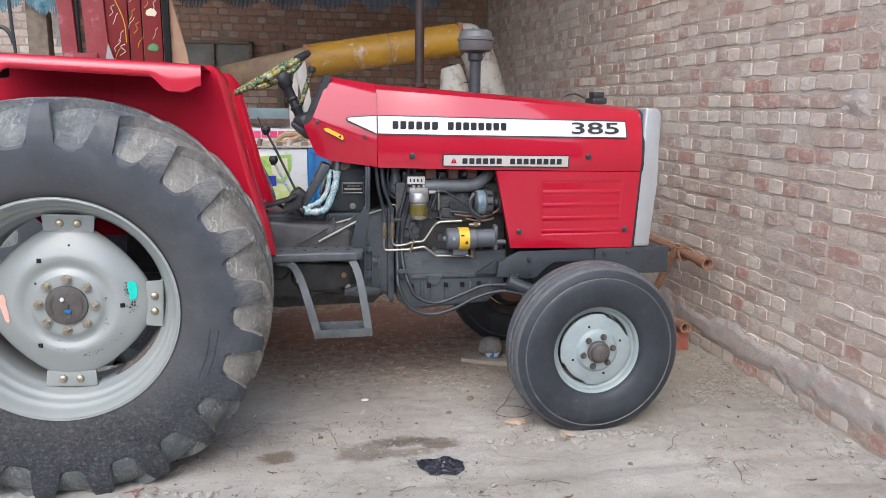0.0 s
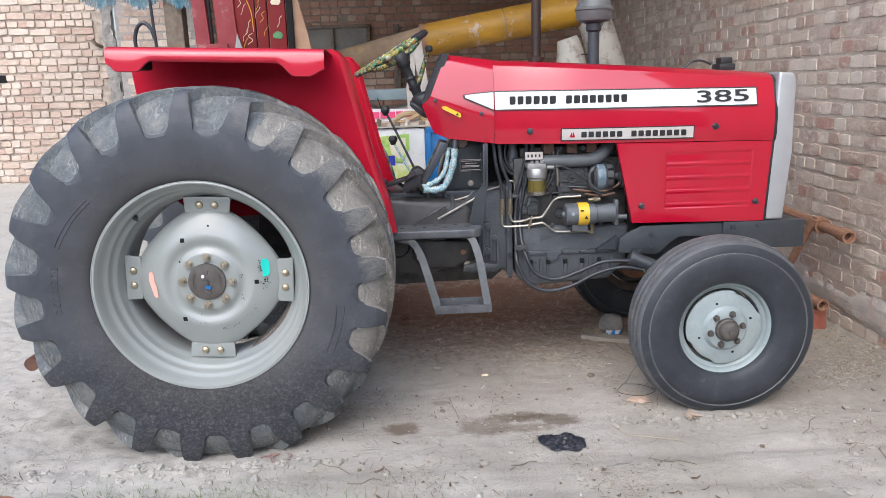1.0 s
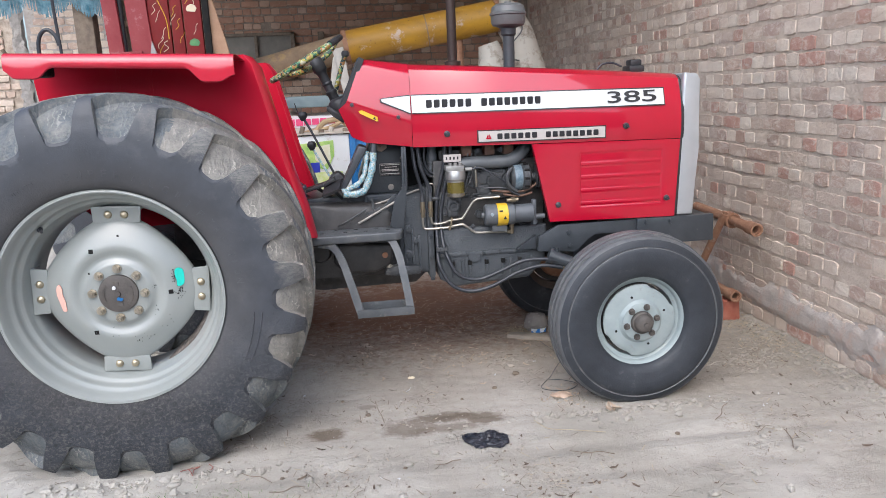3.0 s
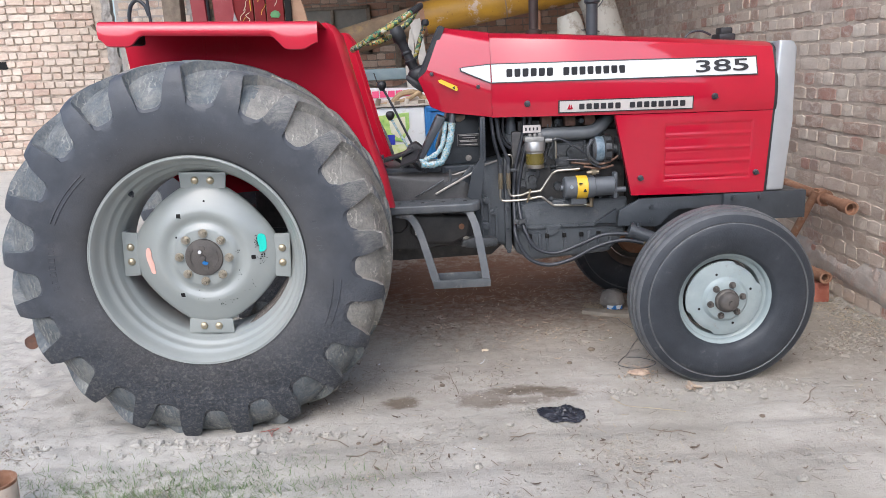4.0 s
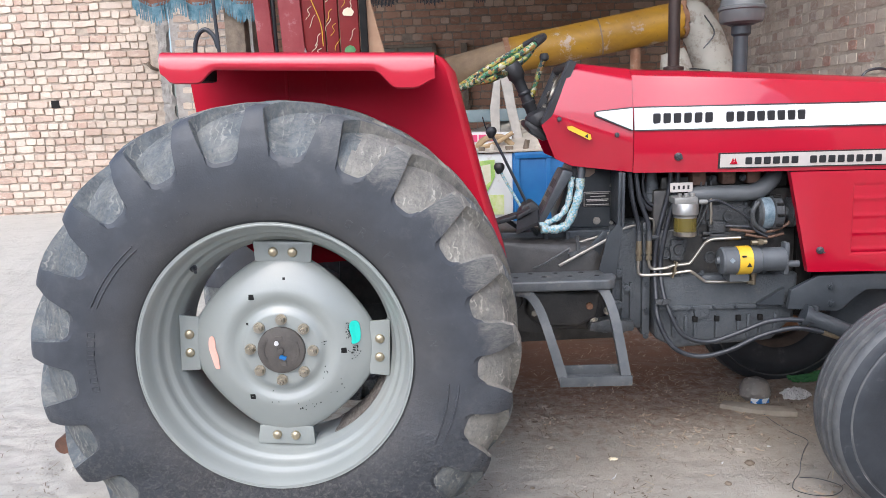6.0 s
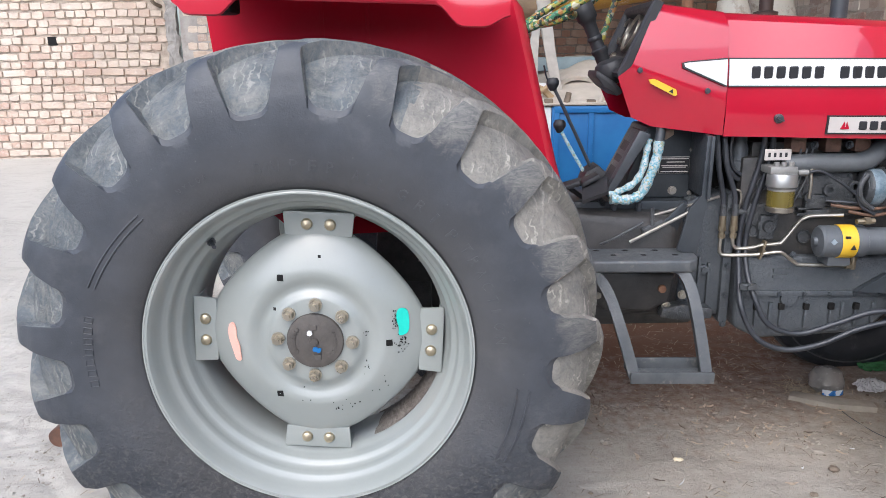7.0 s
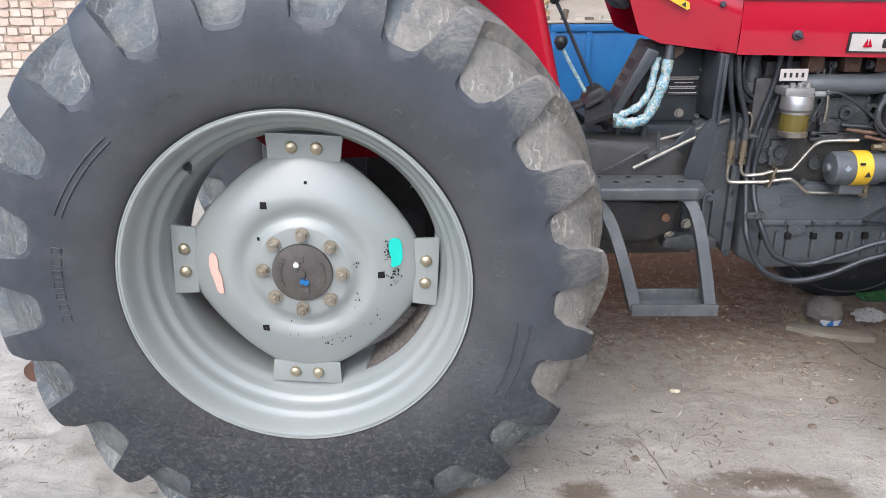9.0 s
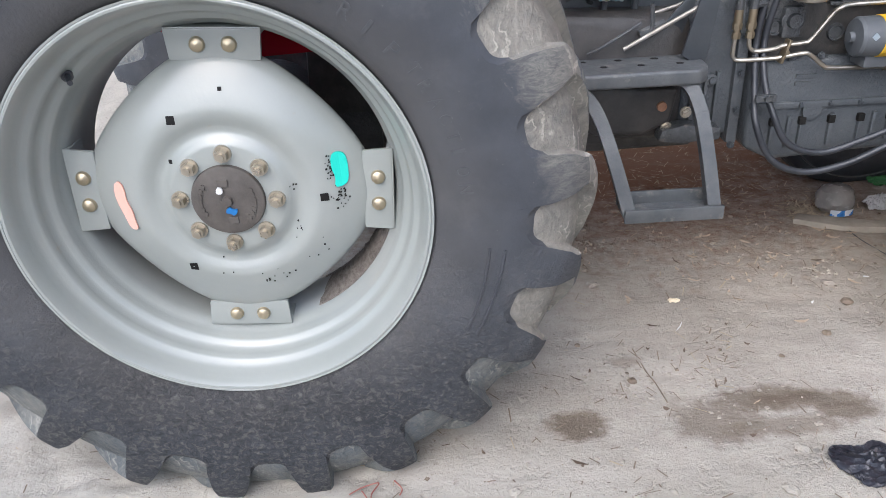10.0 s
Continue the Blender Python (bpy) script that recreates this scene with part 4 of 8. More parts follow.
    if not far:
        # paint dabs, square punch holes, dabs on the cap
        def dab(name, pts, m, label="", proud=0.0045):
            bm = bmnew()
            for _ in range(2 if len(pts) > 4 else 0):
                # corners cut twice: a brushed outline
                pts = [tuple(a + (b - a) * f for a, b in zip(p, q)) for p, q in zip(pts, pts[1:] + pts[:1]) for f in (0.25, 0.75)]
            a = [bm.verts.new(p) for p in pts]
            c = [bm.verts.new((p[0], p[1] - proud, p[2])) for p in pts]
            bm.faces.new(c)
            for i in range(len(pts)):
                bm.faces.new((a[i], a[(i + 1) % len(pts)], c[(i + 1) % len(pts)], c[i]))
            part(name, bm, m, rim, label, 0)

        def on_disc(r, th):
            edge = disc_edge(th - WHEEL_TURN)
            pr = prof + [(0.207 + f * (edge - 0.207), y) for f, y in outer]
            return float(np.interp(r, [p[0] for p in pr], [p[1] for p in pr])) - 0.001

        def spot(u, w):
            return (RW[0] + u, on_disc(math.hypot(u, w), math.atan2(w, u)), RW[1] + w)

        dab("paint_dab", [spot(*p) for p in ((0.228, 0.084), (0.246, 0.086), (0.259, 0.076), (0.262, 0.045), (0.260, 0.016), (0.244, 0.008), (0.230, 0.010), (0.234, 0.032), (0.226, 0.055))], TEAL, "teal paint dab")
        dab("paint_dab", [spot(*p) for p in ((-0.245, 0.046), (-0.228, 0.050), (-0.221, 0.028), (-0.224, 0.008), (-0.214, -0.020), (-0.215, -0.042), (-0.212, -0.064), (-0.232, -0.066), (-0.238, -0.035), (-0.250, 0.010))], PINK, "pink paint dab")
        for u, w in ((-0.088, 0.180), (0.206, -0.011), (-0.110, -0.163), (-0.111, 0.088), (0.021, 0.237)):
            h = 0.009 if abs(u) > 0.03 and (u, w) != (-0.111, 0.088) else 0.004
            dab("punched_hole", [spot(u - h, w - h * 0.9), spot(u + h, w - h), spot(u + h * 0.9, w + h), spot(u - h, w + h)], DARK, proud=0.0012)
        chip = random.Random(19)
        for k in range(96):
            if k < 30:
                u, w = chip.gauss(0.224, 0.005), chip.uniform(0.03, 0.085)
            elif k < 66:
                u, w = chip.gauss(0.244, 0.010), chip.gauss(-0.015, 0.014)
            elif k < 76:
                u, w = chip.gauss(0.140, 0.008), chip.choice((0.02, -0.085)) + chip.gauss(0, 0.010)
            elif k < 86:
                u, w = chip.gauss(0.06, 0.018), chip.gauss(-0.212, 0.008)
            else:
                u, w = chip.uniform(-0.1, 0.2), chip.uniform(-0.2, -0.1)
            if math.hypot(u, w) > 0.262 or math.hypot(u, w) < 0.125:
                continue
            h = chip.uniform(0.0009, 0.0024)
            dab("paint_chip", [spot(u - h, w - h * 0.6), spot(u + h * 0.7, w - h), spot(u + h, w + h * 0.5), spot(u - h * 0.4, w + h)], DARK, proud=0.0022)
        dab("paint_dab", [(RW[0] + u, 3.287, RW[1] + w) for u, w in ((-0.004, -0.014), (0.006, -0.012), (0.010, -0.018), (0.020, -0.016), (0.018, -0.026), (0.010, -0.032), (0.004, -0.026), (-0.006, -0.026))], BLUE, "blue paint dab")
        dab("paint_dab", [(RW[0] + u, 3.287, RW[1] + w) for u, w in ((-0.020, 0.022), (-0.010, 0.019), (-0.003, 0.024), (-0.006, 0.034), (-0.016, 0.036))], WHITE, "white paint dab")
        # dried mud lying in the barrel
        bm = bmnew()
        rows = []
        for k in range(101):
            a = radians(-66 + k * 0.5)
            ease = smooth01(0, 20, k) * (1 - smooth01(80, 100, k))
            rows.append([polar(0.3585 - (0.016 * math.sin(math.pi * j / 13) + 0.005 * noise.noise((k * 0.35, j * 0.7, 2.0)) * (0 < j < 13)) * ease, a, 3.372 + 0.011 * j) for j in range(14)])
        sheet(bm, rows, 0.002)
        part("dried_mud", bm, surface("gritty_mud", (0.10, 0.085, 0.072), (0.21, 0.185, 0.16), 0.95, 60, 0.8, 120), rim, "gritty dried mud inside the rim", smooth=40)
        # valve stem on the barrel
        bm = bmnew()
        p = polar(0.394, radians(133), 3.304)
        q = polar(0.372, radians(131), 3.258)
        rod(bm, p, q, 0.007, 0.0055, 10)
        rod(bm, p, polar(0.388, radians(132.5), 3.291), 0.012, seg=10)
        part("valve_stem", bm, HOSE, rim)
        # raised moulded lettering and ridges on the sidewall
        for word, start, step, r, h in (("SUPER", 100.5, 5.2, 0.507, 0.028), ("ALL", 72.5, 3.9, 0.503, 0.026), ("GRIP", 58.5, 6.1, 0.505, 0.030), ("TRACTION", 34.5, 4.2, 0.512, 0.027), ("NYLON", 123.2, 2.1, 0.530, 0.014)):
            for k, ch in enumerate(word):
                t = radians(start - k * step)
                bm = text_mesh(ch, h * (0.25 if ch == "I" else 0.72), h, (0, 0, 0), 0.0)
                for v in bm.verts:
                    u, w = v.co.x - h * 0.36, v.co.z - h * 0.5
                    base = wall_y(r + w)
                    q = Vector(polar(r + w, t - u / r, base - (0.0016 if v.co.y < 0 else -0.004)))
                    v.co = q
                part("moulded_letter", bm, LETTER_RUBBER, rim, "", 0)
        for a0, a1, ra, rb in ((160, 136, 0.585, 0.555), (160, 136, 0.568, 0.540), (-9, -30, 0.560, 0.575), (-9, -30, 0.592, 0.600)):
            bm = bmnew()
            pts = [polar(ra + (rb - ra) * k / 12, radians(a0 + (a1 - a0) * k / 12), wall_y(ra + (rb - ra) * k / 12) - 0.0005) for k in range(13)]
            pipe(bm, pts, 0.003, 6, 2)
            part("moulded_ridge", bm, RUBBER, rim)
        for k in range(7):
            bm = bmnew()
            t = radians(169 + k * 3.0)
            c = Vector(polar(0.572, t, wall_y(0.572) - 0.0005))
            er, et = Vector((math.cos(t), 0, math.sin(t))), Vector((-math.sin(t), 0, math.cos(t)))
            pts = [c + er * a + et * d for a, d in ((-0.011, -0.008), (0.011, -0.008), (0.011, 0.008), (-0.011, 0.008), (-0.011, -0.008))]
            pipe(bm, pts, 0.0018, 6, 1)
            part("moulded_mark", bm, RUBBER, rim)
    return rim


rear_wheel(0)
rear_wheel(1)

FW = (2.296, 0.393)


def front_wheel(far):
    def wh(b):
        for v in b.verts:
            v.co.y -= 0.022
        if far:
            mirror(b)
        return b
    o = (FW[0], 0, FW[1])
    bm = bmnew()
    prof = [(0.232, 3.438), (0.236, 3.432), (0.233, 3.427), (0.226, 3.430), (0.219, 3.442), (0.208, 3.449), (0.203, 3.458), (0.199, 3.470), (0.190, 3.476), (0.182, 3.482), (0.178, 3.500), (0.178, 3.56), (0.20, 3.585), (0.232, 3.597)]
    lathe(bm, prof + [(r + 0.006, y) for r, y in prof[::-1]][:-3], o, seg=72, closed=True)
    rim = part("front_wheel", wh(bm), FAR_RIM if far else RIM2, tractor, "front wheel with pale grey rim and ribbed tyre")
    # ribbed tyre
    bm = bmnew()
    half = [(0.215, 3.444), (0.222, 3.428), (0.236, 3.418), (0.255, 3.410), (0.275, 3.4055), (0.290, 3.4035), (0.293, 3.4025), (0.315, 3.402), (0.335, 3.4035), (0.350, 3.407), (0.3565, 3.411), (0.3605, 3.4145), (0.364, 3.411), (0.378, 3.415), (0.392, 3.424), (0.401, 3.434), (0.404, 3.444), (0.404, 3.450), (0.396, 3.454), (0.396, 3.464), (0.410, 3.468), (0.411, 3.486), (0.402, 3.490), (0.402, 3.498), (0.414, 3.502)]
    half = [(r + 0.12 * max(0.0, r - 0.33), y) for r, y in half]
    lathe(bm, half + [(half[-1][0], 3.5145)] + [(r, 7.029 - y) for r, y in half[::-1]], o, seg=96)
    for v in bm.verts:
        fz = -0.004
        if v.co.z < fz + 0.012:
            v.co.z = max(v.co.z, fz) if v.co.z > fz else fz + 0.03 * (v.co.z - fz)
    for f in bm.faces:
        c = f.calc_center_median()
        rad = math.hypot(c.x - FW[0], c.z - FW[1])
        if (rad > 0.385 and 3.44 < c.y < 3.59) or 0.3615 < rad < 0.372 or (rad > 0.398 and c.y < 3.44):
            f.material_index = 1
        elif rad > 0.364:
            f.material_index = 2
    part("tyre", wh(bm), [RUBBER_FRONT, RIB_RUBBER, RUBBER_FRONT], rim, "black ribbed front tyre", smooth=50)
    # centre disc with lobed edge
    bm = bmnew()
    seg = 120
    rings = []
    for f, y in ((0.05, 3.430), (0.083, 3.430), (0.092, 3.433), (0.098, 3.442), (0.106, 3.449), (0.12, 3.4505), (0.14, 3.452), (0.155, 3.456), (0.168, 3.462)):
        ring = []
        for i in range(seg):
            t = 2 * math.pi * i / seg
            slot = smooth01(0.74, 0.86, 0.5 + 0.5 * math.cos(2 * (t - radians(48))))
            r = f + ((0.0085 - 0.0125 * slot) * (1 if f > 0.16 else 0.5) if f > 0.15 else 0)
            ring.append(bm.verts.new((FW[0] + r * math.cos(t), y, FW[1] + r * math.sin(t))))
        rings.append(ring)
    rings += [[bm.verts.new(v.co + Vector((0, 0.008, 0))) for v in ring] for ring in rings[::-1]]
    for a, b in zip(rings, rings[1:] + rings[:1]):
        for i in range(seg):
            bm.faces.new((a[i], a[(i + 1) % seg], b[(i + 1) % seg], b[i]))
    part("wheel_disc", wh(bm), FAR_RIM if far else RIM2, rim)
    # black disc added behind the slots, in place of the shade inside
    bm = bmnew()
    lathe(bm, [(0.0, 3.492), (0.150, 3.492), (0.170, 3.498), (0.172, 3.53), (0.0, 3.53)], o, seg=40)
    part("slot_backing", wh(bm), BLOCK_IRON, rim, "black disc added behind the wheel disc to keep its slots dark")
    bm = bmnew()
    lathe(bm, [(0.0, 3.372), (0.010, 3.372), (0.012, 3.378), (0.026, 3.379), (0.035, 3.384), (0.043, 3.393), (0.046, 3.41), (0.053, 3.414), (0.055, 3.432), (0.055, 3.46)], o, seg=32)
    part("hub_cap", wh(bm), HUBCAP, rim, "rusty brown front hub")
    for k in range(6):
        t = radians(72 + 60 * k)
        bm = bmnew()
        nut(bm, FW[0] + 0.075 * math.cos(t), 3.430, FW[1] + 0.075 * math.sin(t), 0.0125, 0.016)
        part("stud_nut", wh(bm), HUBCAP, rim)
    for k in range(4):
        t = radians(20 + 90 * k)
        bm = bmnew()
        c = (FW[0] + 0.125 * math.cos(t), FW[1] + 0.125 * math.sin(t))
        rod(bm, (c[0], 3.4495, c[1]), (c[0], 3.46, c[1]), 0.006, seg=10)
        part("punched_hole", wh(bm), DARK, rim)
    return rim


front_wheel(0)
front_wheel(1)

# black box added for the dark gap between the rear wheels, and wires
bm = bmnew()
prism(bm, [(0.10, 0.74), (0.70, 0.74), (0.74, 0.98), (0.56, 1.14), (0.22, 1.15), (0.12, 1.02)], 3.86, 4.54, 0.02)
lift = part("lift_housing", bm, BLOCK_IRON, tractor, "black box added to keep the gap behind the wheel dark")
for pts in ([(0.16, 3.84, 1.02), (0.27, 3.80, 0.96), (0.40, 3.82, 0.90)], [(0.20, 3.83, 0.92), (0.30, 3.79, 1.05), (0.44, 3.83, 1.10)], [(0.24, 3.84, 1.08), (0.29, 3.80, 0.99), (0.35, 3.85, 0.86)]):
    bm = bmnew()
    pipe(bm, pts, 0.0022, 6, 4)
    part("wire", bm, STEEL, lift, "thin pale wire")


def fender(far):
    wh = lambda b: (mirror(b) if far else None, b)[1]
    bm = bmnew()
    shell = [(-0.375, 1.70), (0.535, 1.70), (0.570, 1.655), (0.680, 1.19), (0.735, 1.0), (0.765, 0.84), (0.60, 0.86), (0.47, 0.87), (0.40, 0.885), (0.33, 0.94), (0.24, 0.955), (0.0, 0.945), (-0.14, 0.955), (-0.26, 1.06), (-0.34, 1.25), (-0.35, 1.45)]
    prism(bm, shell, 3.735, 3.740)
    fd = part("fender", wh(bm), RED_SIDE, tractor, "glossy red rear fender", smooth=0)
    # top shelf with a rolled lip, deeper at both ends
    def lip(x):
        d = 0.052 + 0.006 * (x + 0.35)
        d += 0.045 * (1 - smooth01(-0.23, -0.165, x))
        d += 0.054 * smooth01(0.345, 0.415, x)
        d -= 0.03 * smooth01(0.47, 0.545, x)
        d -= 0.03 * (1 - smooth01(-0.345, -0.31, x))
        return d
    rows = []
    n = 64
    for i in range(n + 1):
        x = -0.345 + 0.885 * i / n
        zt = 1.722 - 0.034 * (x + 0.345) / 0.885
        zb = zt - lip(x)
        rows.append([(x, 3.737, zt - 0.012), (x, 3.60, zt - 0.004), (x, 3.47, zt + 0.002), (x, 3.425, zt), (x, 3.404, zt - 0.008), (x, 3.395, zt - 0.024), (x, 3.392, (zt - 0.024) * 0.5 + zb * 0.5), (x, 3.396, zb), (x, 3.404, zb - 0.004)])
    bm = bmnew()
    sheet(bm, rows, 0.004)
    part("fender_top", wh(bm), RED_DULL, fd, "red shelf with rolled lip", smooth=50)
    # turned-in front edge
    bm = bmnew()
    edge = [(0.533, 1.702), (0.570, 1.655), (0.680, 1.19), (0.735, 1.0), (0.765, 0.84)]
    sheet(bm, [[(x, 3.735, z), (x + 0.010, 3.740, z - 0.002), (x + 0.032, 3.775, z - 0.010), (x + 0.036, 3.83, z - 0.012)] for x, z in edge], 0.004)
    part("front_edge", wh(bm), RED_DULL, fd)
    bm = bmnew()
    for x in (-0.02, 0.12):
        prism(bm, [(x, 1.12), (x + 0.012, 1.12), (x + 0.012, 1.69), (x, 1.69)], 3.733, 3.736, 0.001, 1)
    part("pressed_rib", wh(bm), RED_SIDE, fd)
    bm = bmnew()
    box(bm, -0.275, -0.205, 3.45, 3.55, 1.625, 1.70, 0.015)
    part("lamp_bracket", wh(bm), DARK, fd)
    return fd


fender(0)
fender(1)


# ---- tractor: bonnet and front ----
NEAR, FAR = 3.885, 2 * TC - 3.885


def hood_off(v):
    """How far the bonnet's side leans in at the share v of its height."""
    return float(np.interp(v, [0, 0.14, 0.4, 0.62, 0.8, 1], [0.008, 0.0, 0.001, 0.009, 0.024, 0.044]))


def hood_top(x):
    u = (x - 1.302) / 1.426
    return 1.640 - 0.092 * u - 0.012 * u * u


def hood_bottom(x):
    return 1.229 - 0.022 * (x - 1.302) / 1.426


def hood_y(x, z):
    """The bonnet's near side."""
    return hood_near(x) + hood_off((z - hood_bottom(x)) / (hood_top(x) - 0.05 - hood_bottom(x)))


def hood_section(x):
    """Outline of the bonnet's cross-section at x, from the near bottom edge over to the far one."""
    top, bottom, near, inset = hood_top(x), hood_bottom(x), hood_near(x), 0.10
    side = [(x, near + hood_off(v), bottom + v * (top - 0.05 - bottom)) for v in (0, 0.07, 0.14, 0.27, 0.4, 0.51, 0.62, 0.71, 0.8, 0.9, 1)]
    side += [(x, near + 0.054, top - 0.028), (x, near + inset * 0.85, top - 0.010), (x, near + inset * 1.4, top)]
    return side + [(x, TC, top + 0.006)] + [(x, 2 * TC - y, z) for _, y, z in side[::-1]]


def hood_near(x):
    return 3.935 + (NEAR - 3.935) * smooth01(1.3, 1.75, x)


bm = bmnew()
rows = []
for i in range(25):
    x = 1.302 + (2.690 - 1.302) * i / 24
    rows.append(hood_section(x))
sheet(bm, rows, 0.004)
hood = part("hood", bm, RED, tractor, "glossy red bonnet", smooth=30)

# rear cowl under the dashboard
bm = bmnew()
def V(*p):
    return bm.verts.new(p)
for s in (1, -1):
    m = lambda p: (p[0], p[1] if s == 1 else 2 * TC - p[1], p[2])
    a, b, d, e = V(*m((0.984, 3.955, 1.464))), V(*m((1.060, 3.984, 1.648))), V(*m((1.30, 3.963, 1.592))), V(*m((1.30, 3.934, 1.347)))
    bm.faces.new((a, b, d, e))
    b2, d2 = V(*m((1.072, 4.04, 1.672))), V(*m((1.30, 4.03, 1.640)))
    bm.faces.new((b, b2, d2, d))
    b3, d3 = V(*m((1.075, TC, 1.68))), V(*m((1.30, TC, 1.648)))
    bm.faces.new((b2, b3, d3, d2))
    g, h, k = V(*m((1.30, 3.945, 1.232))), V(*m((1.066, 3.99, 1.262))), V(*m((1.0, 4.005, 1.292)))
    l = V(*m((0.943, 3.975, 1.430)))
    bm.faces.new((a, e, g, h, k, l))
bmesh.ops.remove_doubles(bm, verts=bm.verts, dist=0.0005)
fs = list(bm.faces)
es = [e for e in bm.edges if len(e.link_faces) == 2]
bmesh.ops.bevel(bm, geom=es, offset=0.012, segments=3, affect="EDGES", profile=0.5)
bmesh.ops.recalc_face_normals(bm, faces=bm.faces)
bmesh.ops.solidify(bm, geom=list(bm.faces), thickness=0.004)
cowl = part("cowl", bm, RED, tractor, "red cowl behind the bonnet", smooth=40)

# lower side panel with pressed louvres
def side_panel(far):
    bm = bmnew()
    y = NEAR + 0.004
    x0, x1, z0, z1 = 2.145, 2.60, 0.872, 1.168
    outer = [(1.902, 1.216), (2.688, 1.205), (2.664, 0.800), (1.990, 0.812)]
    inner = [(x0, z1), (x1, z1), (x1 - 0.004, z0), (x0 + 0.004, z0)]
    def ring(pts, yy, n=1):
        return [bm.verts.new((p[0], yy, p[1])) for p in pts]
    a, b = ring(outer, y), ring(inner, y)
    for i in range(4):
        bm.faces.new((a[i], a[(i + 1) % 4], b[(i + 1) % 4], b[i]))
    c1 = ring([(p[0] + (0.012 if p[0] < 2.4 else -0.012), p[1] + (0.012 if p[1] < 1 else -0.012)) for p in inner], y + 0.007)
    for i in range(4):
        bm.faces.new((b[i], b[(i + 1) % 4], c1[(i + 1) % 4], c1[i]))
    # pressed bands across the recess
    prev = (c1[0], c1[1])
    n = 40
    for k in range(1, n + 1):
        u = k / n
        z = (z1 - 0.012) + (z0 - z1 + 0.024) * u
        ph = (u * 4) % 1.0
        bulge = 0.0032 * math.exp(-((ph - 0.80) / 0.10) ** 2) + 0.001 * ph
        vs = (bm.verts.new((x0 + 0.012, y + 0.007 - bulge, z)), bm.verts.new((x1 - 0.012, y + 0.007 - bulge, z)))
        if k == n:
            vs = (c1[3], c1[2])
        bm.faces.new((prev[0], prev[1], vs[1], vs[0]))
        prev = vs
    # side panel bottom lip, turned in
    r = ring([(1.990, 0.812), (2.664, 0.800)], y + 0.03)
    bm.faces.new((a[3], a[2], r[1], r[0]))
    s = ring([(1.902, 1.216), (1.990, 0.812)], y + 0.03)
    bm.faces.new((a[0], a[3], s[1], s[0]))
    if far:
        mirror(bm)
    return part("side_panel", bm, RED, tractor, "red side panel with pressed louvres", smooth=40)


side_panel(0)
side_panel(1)

# silver grille surround
bm = bmnew()
prof = [(2.682, 0.802), (2.772, 0.802), (2.794, 1.15), (2.796, 1.500), (2.778, 1.532), (2.706, 1.540)]
prism(bm, prof, NEAR + 0.012, NEAR + 0.055, 0.012, 3)
prism(bm, prof, FAR - 0.055, FAR - 0.012, 0.012, 3)
box(bm, 2.71, 2.794, NEAR + 0.055, FAR - 0.055, 1.47, 1.536, 0.012, 3)
box(bm, 2.69, 2.772, NEAR + 0.055, FAR - 0.055, 0.805, 0.86, 0.01)
grille = part("grille", bm, SILVER, tractor, "silver grille surround")
bm = bmnew()
for k in range(16):
    z = 0.88 + k * 0.037
    box(bm, 2.735, 2.768, NEAR + 0.055, FAR - 0.055, z, z + 0.012)
part("grille_bars", bm, BLACK, grille, "black grille bars")
bm = bmnew()
sheet(bm, [[(x, y + (0.005 if y < TC else -0.005), z - 0.004) for _, y, z in hood_section(2.690)] for x in (2.687, 2.697, 2.708)], 0.006)
part("rubber_seal", bm, BLACK, tractor, "black rubber seal between bonnet and grille")
bm = bmnew()
prism(bm, [(2.664, 0.802), (2.682, 0.802), (2.704, 1.21), (2.688, 1.21)], NEAR + 0.012, FAR - 0.012, 0.002)
part("lower_seal", bm, BLACK, tractor, "black rubber seal between side panel and grille")

# decals: white stripe with dark word bars and the model number, and the maker's plate
def flat(name, pts, yf, m, parent, label="", thick=0.0015):
    """A thin plate on the bonnet's side; yf gives the surface's y at x."""
    bm = bmnew()
    a = [bm.verts.new((x, yf(x, z) - thick, z)) for x, z in pts]
    b = [bm.verts.new((x, yf(x, z) + 0.003, z)) for x, z in pts]
    if len(pts) > 12:
        n = len(pts) // 2
        for i in range(n - 1):
            bm.faces.new((a[i], a[i + 1], a[-2 - i], a[-1 - i]))
    else:
        bm.faces.new(a)
    for i in range(len(pts)):
        bm.faces.new((a[i], a[(i + 1) % len(pts)], b[(i + 1) % len(pts)], b[i]))
    return part(name, bm, m, parent, label, 0)


def strip(x0, x1, z0a, z1a, z0b, z1b, n=24):
    """Outline of a long band whose ends have their own heights."""
    us = [i / n for i in range(n + 1)]
    return [(x0 + (x1 - x0) * u, z0a + (z0b - z0a) * u) for u in us] + [(x0 + (x1 - x0) * u, z1a + (z1b - z1a) * u) for u in reversed(us)]


hy = lambda x, z: hood_y(x, z) - 0.0045
def cy(x, z):
    """The cowl's upper side."""
    edge = 1.464 - 0.37 * (x - 0.984)
    return 3.9515 + (3.930 - 3.9515) * (x - 0.984) / 0.316 + 0.125 * max(0.0, z - edge) * (0.7 + 0.3 * (x - 0.984) / 0.316) - 0.002
flat("stripe_border", strip(1.304, 2.603, 1.394, 1.489, 1.380, 1.471), hy, INK, hood, "black edge of the white stripe", 0.002)
flat("stripe", strip(1.304, 2.597, 1.399, 1.484, 1.386, 1.465), hy, WHITE, hood, "white stripe on the bonnet", 0.0035)
flat("stripe_border", [(1.148, 1.474), (1.150, 1.458), (1.297, 1.394), (1.297, 1.489), (1.165, 1.479)], cy, INK, cowl, "", 0.004)
